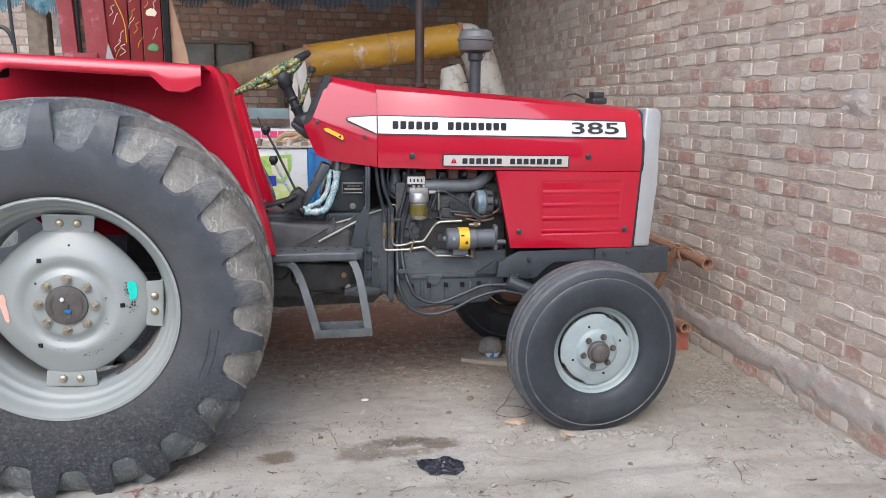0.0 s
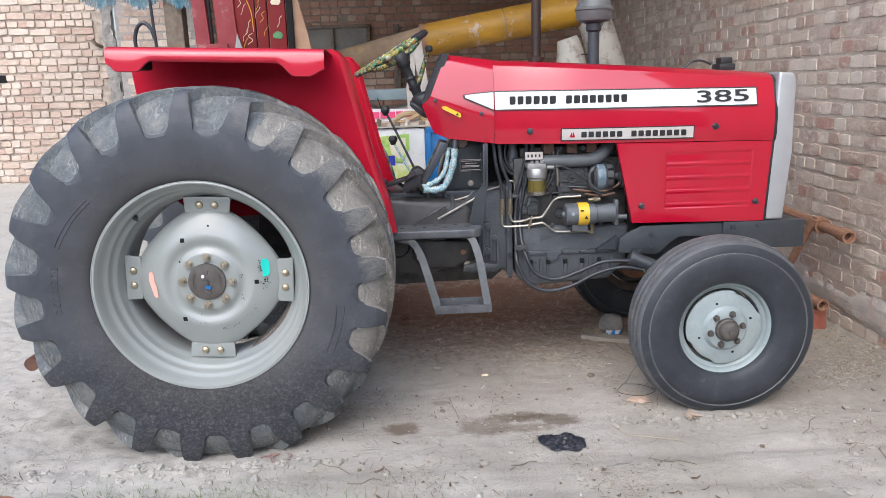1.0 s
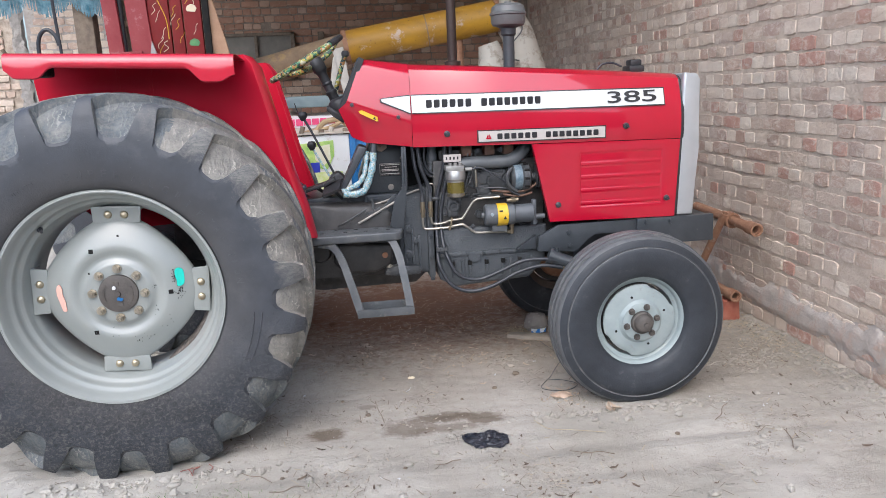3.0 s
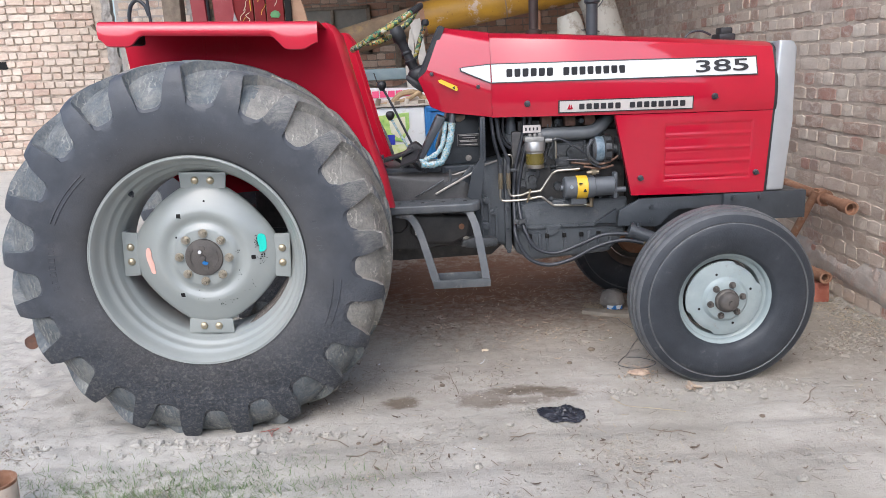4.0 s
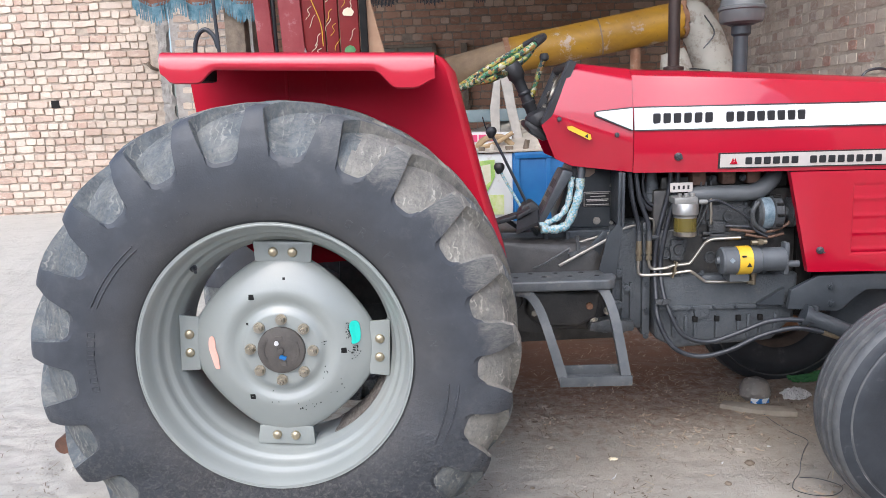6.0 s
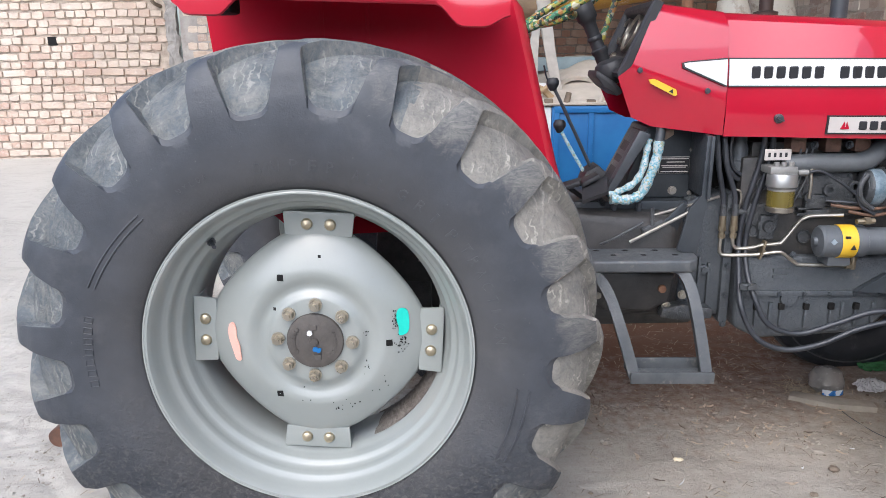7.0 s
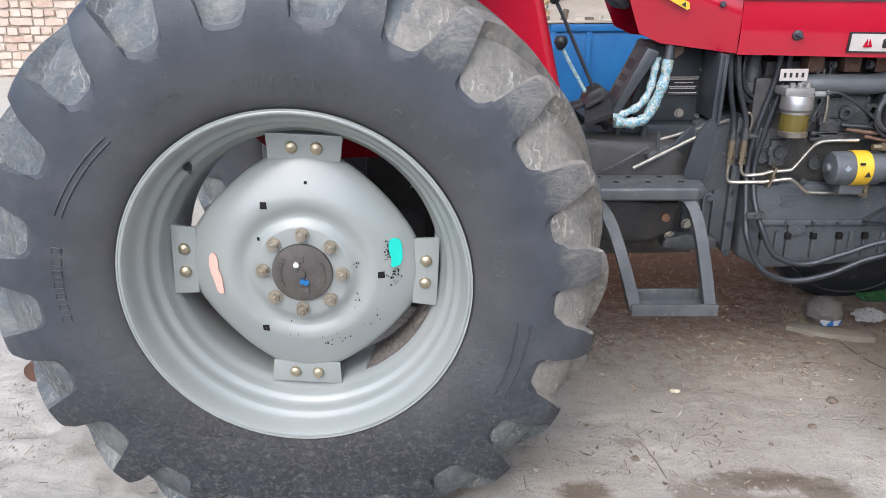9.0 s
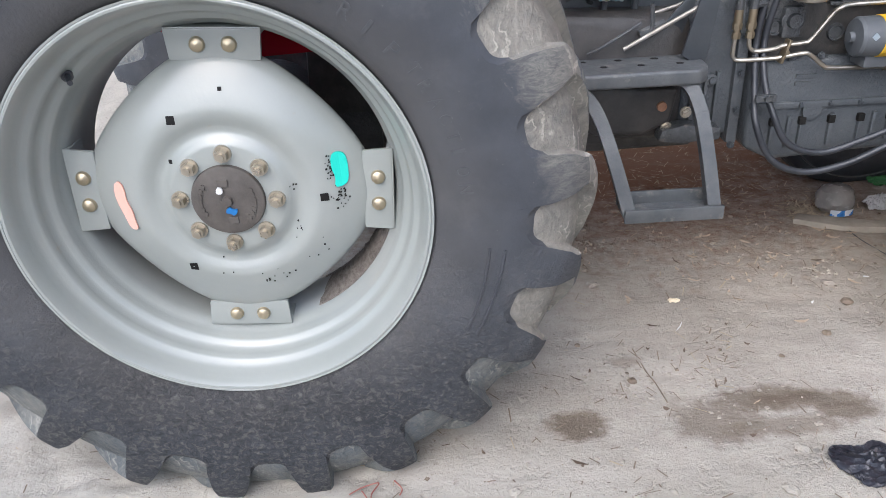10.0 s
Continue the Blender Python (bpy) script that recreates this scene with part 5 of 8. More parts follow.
flat("stripe", [(1.154, 1.472), (1.158, 1.461), (1.297, 1.399), (1.297, 1.484), (1.166, 1.475)], cy, WHITE, cowl, "white pointed end of the stripe", 0.0055)


def word_bars(x0, x1, zc, h, count, skip=()):
    w = (x1 - x0) / count
    for k in range(count):
        if k in skip:
            continue
        a = x0 + k * w
        slope = -0.010 * (a - 1.3)
        bm = bmnew()
        box(bm, a + w * 0.10, a + w * 0.84, hood_y(a + w / 2, zc) - 0.0125, hood_y(a + w / 2, zc) - 0.001, zc + slope - h / 2, zc + slope + h / 2, 0.004, 1)
        part("word_bar", bm, INK, hood)


word_bars(1.372, 1.955, 1.441, 0.040, 15, (6,))
bm = text_mesh("385", 0.260, 0.058, (2.297, 0.0, 1.403), 0.010)
for v in bm.verts:
    v.co.y = hood_y(v.co.x, v.co.z) - (0.0105 if v.co.y < 0 else 0.006)
part("model_number", bm, INK, hood, "bold black number 385", 0)
flat("maker_plate_border", strip(1.622, 2.287, 1.238, 1.300, 1.230, 1.294), hy, INK, hood, "", 0.002)
flat("maker_plate", strip(1.628, 2.281, 1.243, 1.295, 1.235, 1.289), hy, PLATE, hood, "pale maker's plate", 0.0035)
for k in range(15):
    if k == 6:
        continue
    a = 1.722 + k * 0.0355
    bm = bmnew()
    box(bm, a, a + 0.026, hood_y(a, 1.265) - 0.0105, hood_y(a, 1.265) - 0.001, 1.2535 - 0.010 * (a - 1.6), 1.2815 - 0.010 * (a - 1.6), 0.003, 1)
    part("word_bar", bm, INK, hood)
yy = hood_y(1.66, 1.265) - 0.0095
for pts in ([(1.664, 1.2555), (1.672, 1.2555), (1.678, 1.268), (1.675, 1.280)], [(1.692, 1.2555), (1.684, 1.2555), (1.680, 1.268), (1.683, 1.280)], [(1.671, 1.2545), (1.687, 1.2545), (1.683, 1.2625), (1.675, 1.2625)]):
    bm = bmnew()
    prism(bm, pts, yy - 0.001, yy + 0.006)
    part("red_mark", bm, RED, hood, "", 0)
flat("warning_sticker", [(1.040, 1.421), (1.046, 1.409), (1.128, 1.366), (1.136, 1.370), (1.132, 1.388), (1.058, 1.424)], lambda x, z: 3.946 - 0.06 * (x - 1.04), YELLOW, cowl, "yellow warning sticker", 0.004)
flat("warning_mark", [(1.108, 1.382), (1.122, 1.374), (1.121, 1.390)], lambda x, z: 3.946 - 0.06 * (x - 1.04), INK, cowl, "", 0.006)
# slotted bonnet fasteners
for x, z, r in ((1.473, 1.289, 0.016), (2.392, 1.286, 0.016), (2.033, 0.899, 0.015), (2.618, 0.901, 0.015)):
    bm = bmnew()
    y = hood_y(x, z) if z > 1.2 else NEAR + 0.004
    y -= 0.004
    lathe(bm, [(0.0, -0.012), (r * 0.55, -0.012), (r * 0.6, -0.008), (r * 0.9, -0.006), (r, 0.0), (r, 0.004)], (x, y, z), seg=20)
    bmesh.ops.rotate(bm, cent=(x, y, z), matrix=Matrix.Rotation(0.5, 3, "Y"), verts=box(bm, x - r * 0.9, x + r * 0.9, y - 0.017, y - 0.010, z - 0.003, z + 0.003))
    part("fastener", bm, GREY, hood if z > 1.2 else tractor, "dark slotted fastener")
for x, z in ((1.010, 1.452), (1.235, 1.382)):
    bm = bmnew()
    lathe(bm, [(0.0, -0.007), (0.008, -0.006), (0.010, 0.003)], (x, cy(x, z) - 0.004, z), seg=14)
    part("screw", bm, GREY, cowl)

# black cap on the bonnet, exhaust stack, air cleaner
bm = bmnew()
box(bm, 2.57, 2.66, 4.30, 4.42, 1.555, 1.592, 0.012)
box(bm, 2.585, 2.65, 4.32, 4.40, 1.59, 1.625, 0.01)
part("radiator_cap", bm, BLACK, tractor, "black cap on the bonnet top")
bm = bmnew()
pipe(bm, [(2.40, 4.36, 1.575), (2.43, 4.36, 1.605), (2.49, 4.36, 1.612), (2.545, 4.36, 1.59)], 0.006, 8)
part("cap_hose", bm, HOSE, tractor)
bm = bmnew()
pipe(bm, [(1.585, 4.40, 1.55), (1.585, 4.40, 2.0), (1.583, 4.40, 2.75)], 0.026, 20, 2)
lathe(bm, [(0.030, 1.60), (0.045, 1.605), (0.046, 1.625), (0.030, 1.63)], (1.585, 4.40, 0.03), "z", 20)
part("exhaust_pipe", bm, surface("sooty_brown_steel", (0.030, 0.022, 0.019), (0.055, 0.036, 0.029), 0.5, 12, 0.2, 50, metal=0.4), tractor, "dark brown exhaust stack")
bm = bmnew()
lathe(bm, [(0.033, 1.54), (0.033, 1.79), (0.044, 1.80), (0.044, 1.835), (0.060, 1.842), (0.060, 1.85)], (1.94, 4.56, 0), "z", 28)
ac = part("air_cleaner", bm, GREY, tractor, "dark air intake pipe")
bm = bmnew()
lathe(bm, [(0.058, 1.842), (0.092, 1.852), (0.099, 1.868), (0.100, 1.905), (0.106, 1.909), (0.106, 1.920), (0.099, 1.926), (0.092, 1.955), (0.070, 1.970), (0.025, 1.972), (0.022, 1.982), (0.0, 1.984)], (1.94, 4.56, 0), "z", 36)
part("precleaner_bowl", bm, surface("smoky_grey_plastic", (0.095, 0.10, 0.10), (0.14, 0.145, 0.145), 0.4, 8, 0.05, 40, dust=(0.35, 0.33, 0.3), dust_at=0.6), ac, "smoky grey pre-cleaner bowl")

# ---- tractor: running gear ----
bm = bmnew()
# gearbox, clutch housing, engine block and sump
prism(bm, [(0.05, 0.66), (0.10, 0.58), (0.62, 0.59), (0.95, 0.57), (1.20, 0.56), (1.22, 0.95), (0.60, 0.97), (0.05, 1.0)], 3.97, 4.43, 0.07, 5)
prism(bm, [(0.86, 0.66), (0.92, 0.60), (1.08, 0.595), (1.16, 0.63), (1.18, 0.74), (0.88, 0.76)], 3.945, 4.0, 0.022, 3)
lathe(bm, [(0.0, 3.95), (0.075, 3.955), (0.085, 3.975), (0.09, 4.0)], (0.98, 0, 0.70), "y", 28)
lathe(bm, [(0.0, 3.93), (0.045, 3.932), (0.055, 3.95), (0.06, 3.99)], (0.80, 0, 0.72), "y", 24)
gear = part("gearbox", bm, GEARBOX, tractor, "grimy brownish-grey cast gearbox housing")
# black band added below the belly, where the underside lies in shade
bm = bmnew()
prism(bm, [(0.45, 0.60), (0.52, 0.50), (0.80, 0.465), (1.30, 0.47), (1.40, 0.56), (1.40, 0.60)], 4.16, 4.44, 0.02)
part("drain_pan", bm, BLOCK_IRON, gear, "black band added under the gearbox for the shade there")
bm = bmnew()
lathe(bm, [(0.0, 3.935), (0.014, 3.936), (0.016, 3.952), (0.030, 3.954), (0.036, 3.985)], (1.128, 0, 0.685), "y", 24)
part("drain_boss", bm, RUST, gear, "brownish boss with bolt")
for x, z in ((1.15, 0.615), (1.28, 0.595), (0.90, 0.66), (1.205, 0.66)):
    bm = bmnew()
    nut(bm, x, 3.955, z, 0.014, 0.014)
    part("bolt", bm, STEEL, gear)
bm = bmnew()
prism(bm, [(1.12, 0.580), (1.19, 0.570), (1.31, 0.575), (1.31, 0.615), (1.20, 0.630), (1.13, 0.615)], 3.925, 3.99, 0.012)
part("linkage_bracket", bm, CAST, gear)
# clutch bell with flange, standing vertical
bm = bmnew()
prism(bm, [(1.205, 0.58), (1.40, 0.54), (1.40, 0.985), (1.36, 1.02), (1.25, 1.00), (1.205, 0.95)], 4.03, 4.415, 0.03, 3)
prism(bm, [(1.36, 0.53), (1.395, 0.53), (1.395, 1.02), (1.36, 1.02)], 4.01, 4.455, 0.010)
bell = part("clutch_housing", bm, GREY_CAST, tractor, "grey clutch housing flange")
for z in (0.56, 0.68, 0.80, 0.92, 1.02):
    bm = bmnew()
    nut(bm, 1.378, 4.012, z * 0.94, 0.010, 0.012)
    part("bolt", bm, GREY, bell)
bm = bmnew()
prism(bm, [(1.40, 0.79), (1.99, 0.78), (1.99, 1.14), (1.40, 1.15)], 4.01, 4.40, 0.02)
box(bm, 1.44, 1.96, 4.04, 4.38, 1.14, 1.20, 0.015)
block = part("engine_block", bm, BLOCK_IRON, tractor, "grimy grey engine block")
bm = bmnew()
prism(bm, [(1.40, 0.795), (1.41, 0.52), (1.50, 0.475), (1.90, 0.50), (1.99, 0.60), (2.0, 0.79)], 3.985, 4.42, 0.02, 3)
prism(bm, [(1.41, 0.665), (2.02, 0.665), (2.02, 0.645), (1.41, 0.645)], 3.972, 4.0, 0.004)
sump = part("sump", bm, GREY_CAST, tractor, "grey cast sump with ribs")
for x in (1.53, 1.66, 1.79, 1.90):
    bm = bmnew()
    box(bm, x, x + 0.014, 3.974, 3.99, 0.520 + 0.03 * max(0, x - 1.8) * 4, 0.620, 0.004)
    part("sump_rib", bm, GREY_CAST, sump)
bm = bmnew()
lathe(bm, [(0.0, 3.976), (0.022, 3.972), (0.030, 3.974), (0.030, 3.99)], (1.60, 0, 0.635), "y", 20)
part("sump_boss", bm, GREY_CAST, sump)
for k, x in enumerate((1.47, 1.56, 1.65, 1.74, 1.83, 1.92)):
    bm = bmnew()
    nut(bm, x, 3.975, 0.655, 0.008, 0.010)
    part("bolt", bm, GREY, sump)
bm = bmnew()
for k, (w, dz) in enumerate(((0.06, 0), (0.05, -0.022))):
    box(bm, 1.535, 1.535 + w, 3.980, 3.99, 0.735 + dz, 0.746 + dz)
part("cast_mark", bm, GREY_CAST, sump)
# the hollow behind the bonnet's rear edge: near-black box added for its shade, thermostat elbow, sagging hose
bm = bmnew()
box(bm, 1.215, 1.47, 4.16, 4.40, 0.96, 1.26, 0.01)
part("firewall", bm, DARK, tractor, "near-black box added to keep the gap under the bonnet dark")
bm = bmnew()
lathe(bm, [(0.0, 1.085), (0.020, 1.086), (0.034, 1.098), (0.036, 1.13), (0.030, 1.136), (0.030, 1.175), (0.024, 1.19), (0.022, 1.25)], (1.405, 4.06, 0), "z", 20)
part("return_elbow", bm, GREY_CAST, tractor, "grey cast elbow")
for pts, r, m in (([(1.335, 4.05, 1.245), (1.345, 4.03, 1.14), (1.385, 4.03, 1.075), (1.43, 4.04, 1.065)], 0.010, HOSE), ([(1.37, 4.03, 1.245), (1.36, 4.02, 1.17), (1.375, 4.02, 1.11), (1.41, 4.02, 1.08)], 0.006, HOSE), ([(1.385, 4.02, 0.90), (1.405, 4.01, 0.98), (1.402, 4.01, 1.025), (1.375, 4.01, 1.035)], 0.0045, STEEL)):
    bm = bmnew()
    pipe(bm, pts, r, 8)
    part("bay_hose", bm, m, tractor)
# inlet manifold: a grey rail that bends down
bm = bmnew()
pipe(bm, [(1.535, 3.985, 1.125), (1.60, 3.975, 1.130), (1.70, 3.975, 1.130), (1.795, 3.975, 1.133), (1.845, 3.985, 1.155), (1.89, 4.01, 1.195), (1.91, 4.05, 1.23)], 0.034, 14, 6)
part("inlet_manifold", bm, surface("manifold_grey", (0.075, 0.082, 0.088), (0.11, 0.118, 0.124), 0.45, 12, 0.2, 60), tractor, "grey inlet manifold rail")
BROWNED = surface("heat_browned_iron", (0.085, 0.045, 0.032), (0.16, 0.09, 0.062), 0.75, 22, 0.4, 60)
for x in (1.58, 1.70, 1.80):
    bm = bmnew()
    box(bm, x - 0.028, x + 0.028, 3.985, 4.05, 1.165, 1.225, 0.01)
    part("exhaust_port", bm, BROWNED, block, "rust-brown exhaust port")
for x in (1.635, 1.755, 1.86):
    bm = bmnew()
    nut(bm, x, 3.99, 1.19, 0.011, 0.014)
    part("bolt", bm, GREY, block)
# injection pump cluster, brackets and ribs on the block
bm = bmnew()
box(bm, 1.50, 1.62, 3.965, 4.03, 0.905, 0.985, 0.012)
lathe(bm, [(0.0, 3.93), (0.020, 3.93), (0.022, 3.945), (0.034, 3.95), (0.036, 3.99)], (1.575, 0, 0.905), "y", 20)
box(bm, 1.545, 1.60, 3.945, 3.99, 0.855, 0.945, 0.010)
pipe(bm, [(1.50, 3.965, 0.955), (1.46, 3.955, 0.955)], 0.010, 8, 2)
pipe(bm, [(1.62, 3.965, 0.96), (1.66, 3.955, 0.965)], 0.008, 8, 2)
bmesh.ops.translate(bm, vec=(-0.075, 0.035, 0.0), verts=bm.verts)
part("lift_pump", bm, CAST, block, "dark pump on the block")
for x, z, w, h in ((1.66, 1.05, 0.05, 0.035), (1.74, 1.02, 0.05, 0.03), (1.66, 0.985, 0.035, 0.03), (1.79, 0.985, 0.06, 0.02), (1.72, 0.955, 0.09, 0.012), (1.86, 0.985, 0.05, 0.012)):
    bm = bmnew()
    box(bm, x - w, x + w, 3.985, 4.02, z - h, z + h, 0.008)
    part("block_boss", bm, CAST, block)
for x, z, r in ((1.70, 1.035, 0.022), (1.785, 1.045, 0.020), (1.63, 1.01, 0.016), (1.60, 1.075, 0.018)):
    bm = bmnew()
    lathe(bm, [(r * 0.5, 3.972), (r, 3.972), (r * 1.1, 3.99)], (x, 0, z), "y", 18)
    part("block_boss", bm, CAST, block)
# fuel filter: cap, body, glass bowl, base
bm = bmnew()
fx, fy = 1.508, 3.925
box(bm, fx - 0.050, fx + 0.045, fy - 0.02, fy + 0.07, 1.10, 1.128, 0.008)
for dx in (-0.025, 0.0, 0.025):
    rod(bm, (fx + dx, fy - 0.005, 1.128), (fx + dx, fy - 0.005, 1.142), 0.009, seg=12)
rod(bm, (fx + 0.05, fy, 1.105), (fx + 0.085, fy, 1.105), 0.010, seg=10)
flt = part("fuel_filter", bm, surface("grubby_cast_head", (0.22, 0.22, 0.21), (0.34, 0.33, 0.31), 0.5, 20, 0.2, 60, metal=0.5), tractor, "fuel filter head with glass bowl")
bm = bmnew()
lathe(bm, [(0.0, 1.105), (0.046, 1.104), (0.050, 1.098), (0.051, 1.060), (0.045, 1.052), (0.045, 1.045)], (fx, fy, 0), "z", 30)
part("filter_body", bm, surface("dull_aluminium", (0.30, 0.30, 0.29), (0.40, 0.39, 0.37), 0.34, 20, 0.05, 60, metal=0.7), flt, "dull aluminium filter body")
bm = bmnew()
lathe(bm, [(0.044, 1.046), (0.045, 1.0), (0.043, 0.990), (0.0, 0.989)], (fx, fy, 0), "z", 30)
part("glass_bowl", bm, AMBER, flt, "amber glass bowl")
bm = bmnew()
lathe(bm, [(0.0, 0.966), (0.030, 0.966), (0.046, 0.972), (0.047, 0.988), (0.040, 0.992)], (fx, fy, 0), "z", 30)
part("filter_base", bm, STEEL, flt)
bm = bmnew()
pipe(bm, [(fx + 0.085, fy, 1.105), (fx + 0.13, fy, 1.108), (fx + 0.20, fy, 1.07), (fx + 0.30, fy + 0.01, 1.0), (fx + 0.36, fy + 0.03, 0.985)], 0.005, 8)
part("fuel_line", bm, HOSE, flt)
bm = bmnew()
pipe(bm, [(1.615, 3.95, 1.115), (1.617, 3.945, 1.06), (1.62, 3.955, 1.01)], 0.006, 8)
part("steel_line", bm, STEEL, tractor)
# starter motor with yellow label
bm = bmnew()
lathe(bm, [(0.0, 1.668), (0.014, 1.668), (0.016, 1.680), (0.050, 1.684), (0.056, 1.692), (0.056, 1.835), (0.048, 1.840), (0.048, 1.935), (0.040, 1.94), (0.0, 1.942)], (0, 3.925, 0.862), "x", 32)
box(bm, 1.935, 1.955, 3.905, 3.95, 0.80, 0.93, 0.006)
rod(bm, (1.86, 3.925, 0.84), (2.0, 3.925, 0.84), 0.014, seg=12)
box(bm, 1.72, 1.80, 3.91, 3.99, 0.775, 0.815, 0.006)
st_m = part("starter_motor", slid(bm, -0.032), surface("starter_grey", (0.075, 0.083, 0.092), (0.11, 0.118, 0.126), 0.42, 12, 0.1, 60), tractor, "grey starter motor with yellow label")
bm = bmnew()
lathe(bm, [(0.057, 1.745), (0.0585, 1.747), (0.0585, 1.798), (0.057, 1.80)], (0, 3.925, 0.862), "x", 32)
part("motor_label", slid(bm, -0.032), YELLOW, st_m, "yellow label band")
bm = bmnew()
prism(bm, [(1.772, 0.846), (1.790, 0.846), (1.781, 0.862)], 3.862, 3.868)
part("motor_mark", slid(bm, -0.032), INK, st_m)
bm = bmnew()
box(bm, 1.752, 1.768, 3.8645, 3.87, 0.885, 0.892)
part("motor_mark", slid(bm, -0.032), INK, st_m)
bm = bmnew()
prism(bm, [(1.704, 0.872), (1.715, 0.861), (1.726, 0.872), (1.715, 0.883)], 3.8675, 3.8725)
part("motor_print", slid(bm, -0.032), surface("pale_blue_print", (0.22, 0.27, 0.31), (0.32, 0.37, 0.40), 0.5, 60), st_m)
# alternator: a dark drum with a smoky end cover, fan and pulley
AX, AZ = 1.80, 1.045
bm = bmnew()
lathe(bm, [(0.0, AX), (0.050, AX), (0.060, AX + 0.008), (0.064, AX + 0.014), (0.064, AX + 0.058), (0.070, AX + 0.062), (0.070, AX + 0.092), (0.056, AX + 0.102), (0.022, AX + 0.106), (0.022, AX + 0.128), (0.062, AX + 0.132), (0.050, AX + 0.140), (0.062, AX + 0.148), (0.0, AX + 0.150)], (0, 3.965, AZ), "x", 28)
box(bm, AX + 0.02, AX + 0.08, 3.95, 4.0, AZ - 0.10, AZ - 0.06, 0.008)
alt = part("alternator", bm, CAST, tractor, "dark alternator with a smoky blue label")
bm = bmnew()
lathe(bm, [(0.0645, AX + 0.016), (0.0655, AX + 0.018), (0.0655, AX + 0.054), (0.0645, AX + 0.056)], (0, 3.965, AZ), "x", 28)
part("alternator_label", bm, surface("smoky_blue_label", (0.07, 0.115, 0.15), (0.24, 0.29, 0.32), 0.3, 45), alt)
for k in range(10):
    a = 2 * math.pi * k / 10
    bm = bmnew()
    rod(bm, (AX + 0.064, 3.965 + 0.0715 * math.cos(a), AZ + 0.0715 * math.sin(a)), (AX + 0.090, 3.965 + 0.0715 * math.cos(a), AZ + 0.0715 * math.sin(a)), 0.006, seg=8)
    part("cooling_slot", bm, DARK, alt)
bm = bmnew()
pipe(bm, [(1.80, 3.93, 1.095), (1.775, 3.92, 1.06), (1.785, 3.925, 1.01), (1.83, 3.93, 0.975)], 0.009, 8)
part("alternator_strap", bm, CAST, alt)
BROWN_WIRE = surface("brown_wire", (0.10, 0.055, 0.035), (0.17, 0.095, 0.06), 0.6, 40)
for pts, r in (([(1.70, 3.96, 0.985), (1.78, 3.945, 0.975), (1.86, 3.94, 0.975), (1.92, 3.94, 1.0), (1.95, 3.95, 1.035)], 0.006), ([(1.76, 3.95, 0.962), (1.84, 3.94, 0.950), (1.91, 3.945, 0.962)], 0.006), ([(1.79, 3.93, 1.10), (1.77, 3.925, 1.04), (1.79, 3.93, 0.985), (1.84, 3.93, 0.955)], 0.005), ([(1.68, 3.955, 1.00), (1.76, 3.945, 0.995), (1.84, 3.945, 0.985)], 0.005)):
    bm = bmnew()
    pipe(bm, pts, r, 8)
    part("wiring", bm, BROWN_WIRE if r > 0.0055 else HOSE, alt)
# hydraulic lines: two bright pipes with brass unions
bm = bmnew()
pipe(bm, [(1.339, 3.985, 0.90), (1.336, 3.985, 0.825), (1.341, 3.985, 0.806), (1.360, 3.982, 0.799), (1.45, 3.972, 0.802), (1.478, 3.965, 0.807), (1.53, 3.957, 0.816), (1.550, 3.955, 0.812), (1.598, 3.955, 0.775), (1.618, 3.955, 0.769), (1.70, 3.955, 0.766), (1.792, 3.955, 0.764)], 0.0068, 10, 5)
lines = part("hydraulic_pipe", bm, STEEL, tractor, "bright bent hydraulic pipe")
bm = bmnew()
pipe(bm, [(1.380, 3.985, 0.90), (1.380, 3.985, 0.853), (1.386, 3.985, 0.832), (1.404, 3.984, 0.823), (1.45, 3.974, 0.829), (1.478, 3.965, 0.840), (1.528, 3.957, 0.847), (1.546, 3.955, 0.856), (1.592, 3.950, 0.925), (1.610, 3.945, 0.942), (1.64, 3.945, 0.949), (1.735, 3.935, 0.953)], 0.0068, 10, 5)
part("hydraulic_pipe", bm, STEEL, tractor, "bright bent hydraulic pipe")
for x in (1.339, 1.380):
    bm = bmnew()
    rod(bm, (x, 3.985, 0.862), (x, 3.985, 0.880), 0.0125, seg=6)
    rod(bm, (x, 3.985, 0.876), (x, 3.985, 0.892), 0.0095, seg=12)
    rod(bm, (x, 3.985, 0.888), (x, 3.985, 0.906), 0.0140, seg=6)
    rod(bm, (x, 3.985, 0.904), (x, 3.985, 0.950), 0.0125, 0.0115, seg=14)
    part("union", bm, BRASS, lines, "brass pipe union")
bm = bmnew()
rod(bm, (1.775, 3.955, 0.764), (1.805, 3.955, 0.764), 0.012, seg=6)
rod(bm, (1.800, 3.955, 0.752), (1.800, 3.955, 0.795), 0.011, seg=10)
rod(bm, (1.800, 3.955, 0.786), (1.800, 3.955, 0.804), 0.013, seg=6)
part("union", bm, BRASS, lines, "brass pipe union")
bm = bmnew()
rod(bm, (1.765, 3.90, 0.937), (1.825, 3.90, 0.939), 0.010, seg=8)
rod(bm, (1.79, 3.90, 0.938), (1.81, 3.90, 0.938), 0.014, seg=6)
part("union", bm, BRASS, lines)
bm = bmnew()
prism(bm, [(1.466, 0.790), (1.474, 0.790), (1.492, 0.856), (1.484, 0.856)], 3.950, 3.982, 0.002)
rod(bm, (1.479, 3.950, 0.823), (1.479, 3.943, 0.823), 0.007, seg=6)
part("pipe_clip", bm, BRASS, lines)
# block side: tappet cover with bolts, core plugs, flange bolts, injector lines
bm = bmnew()
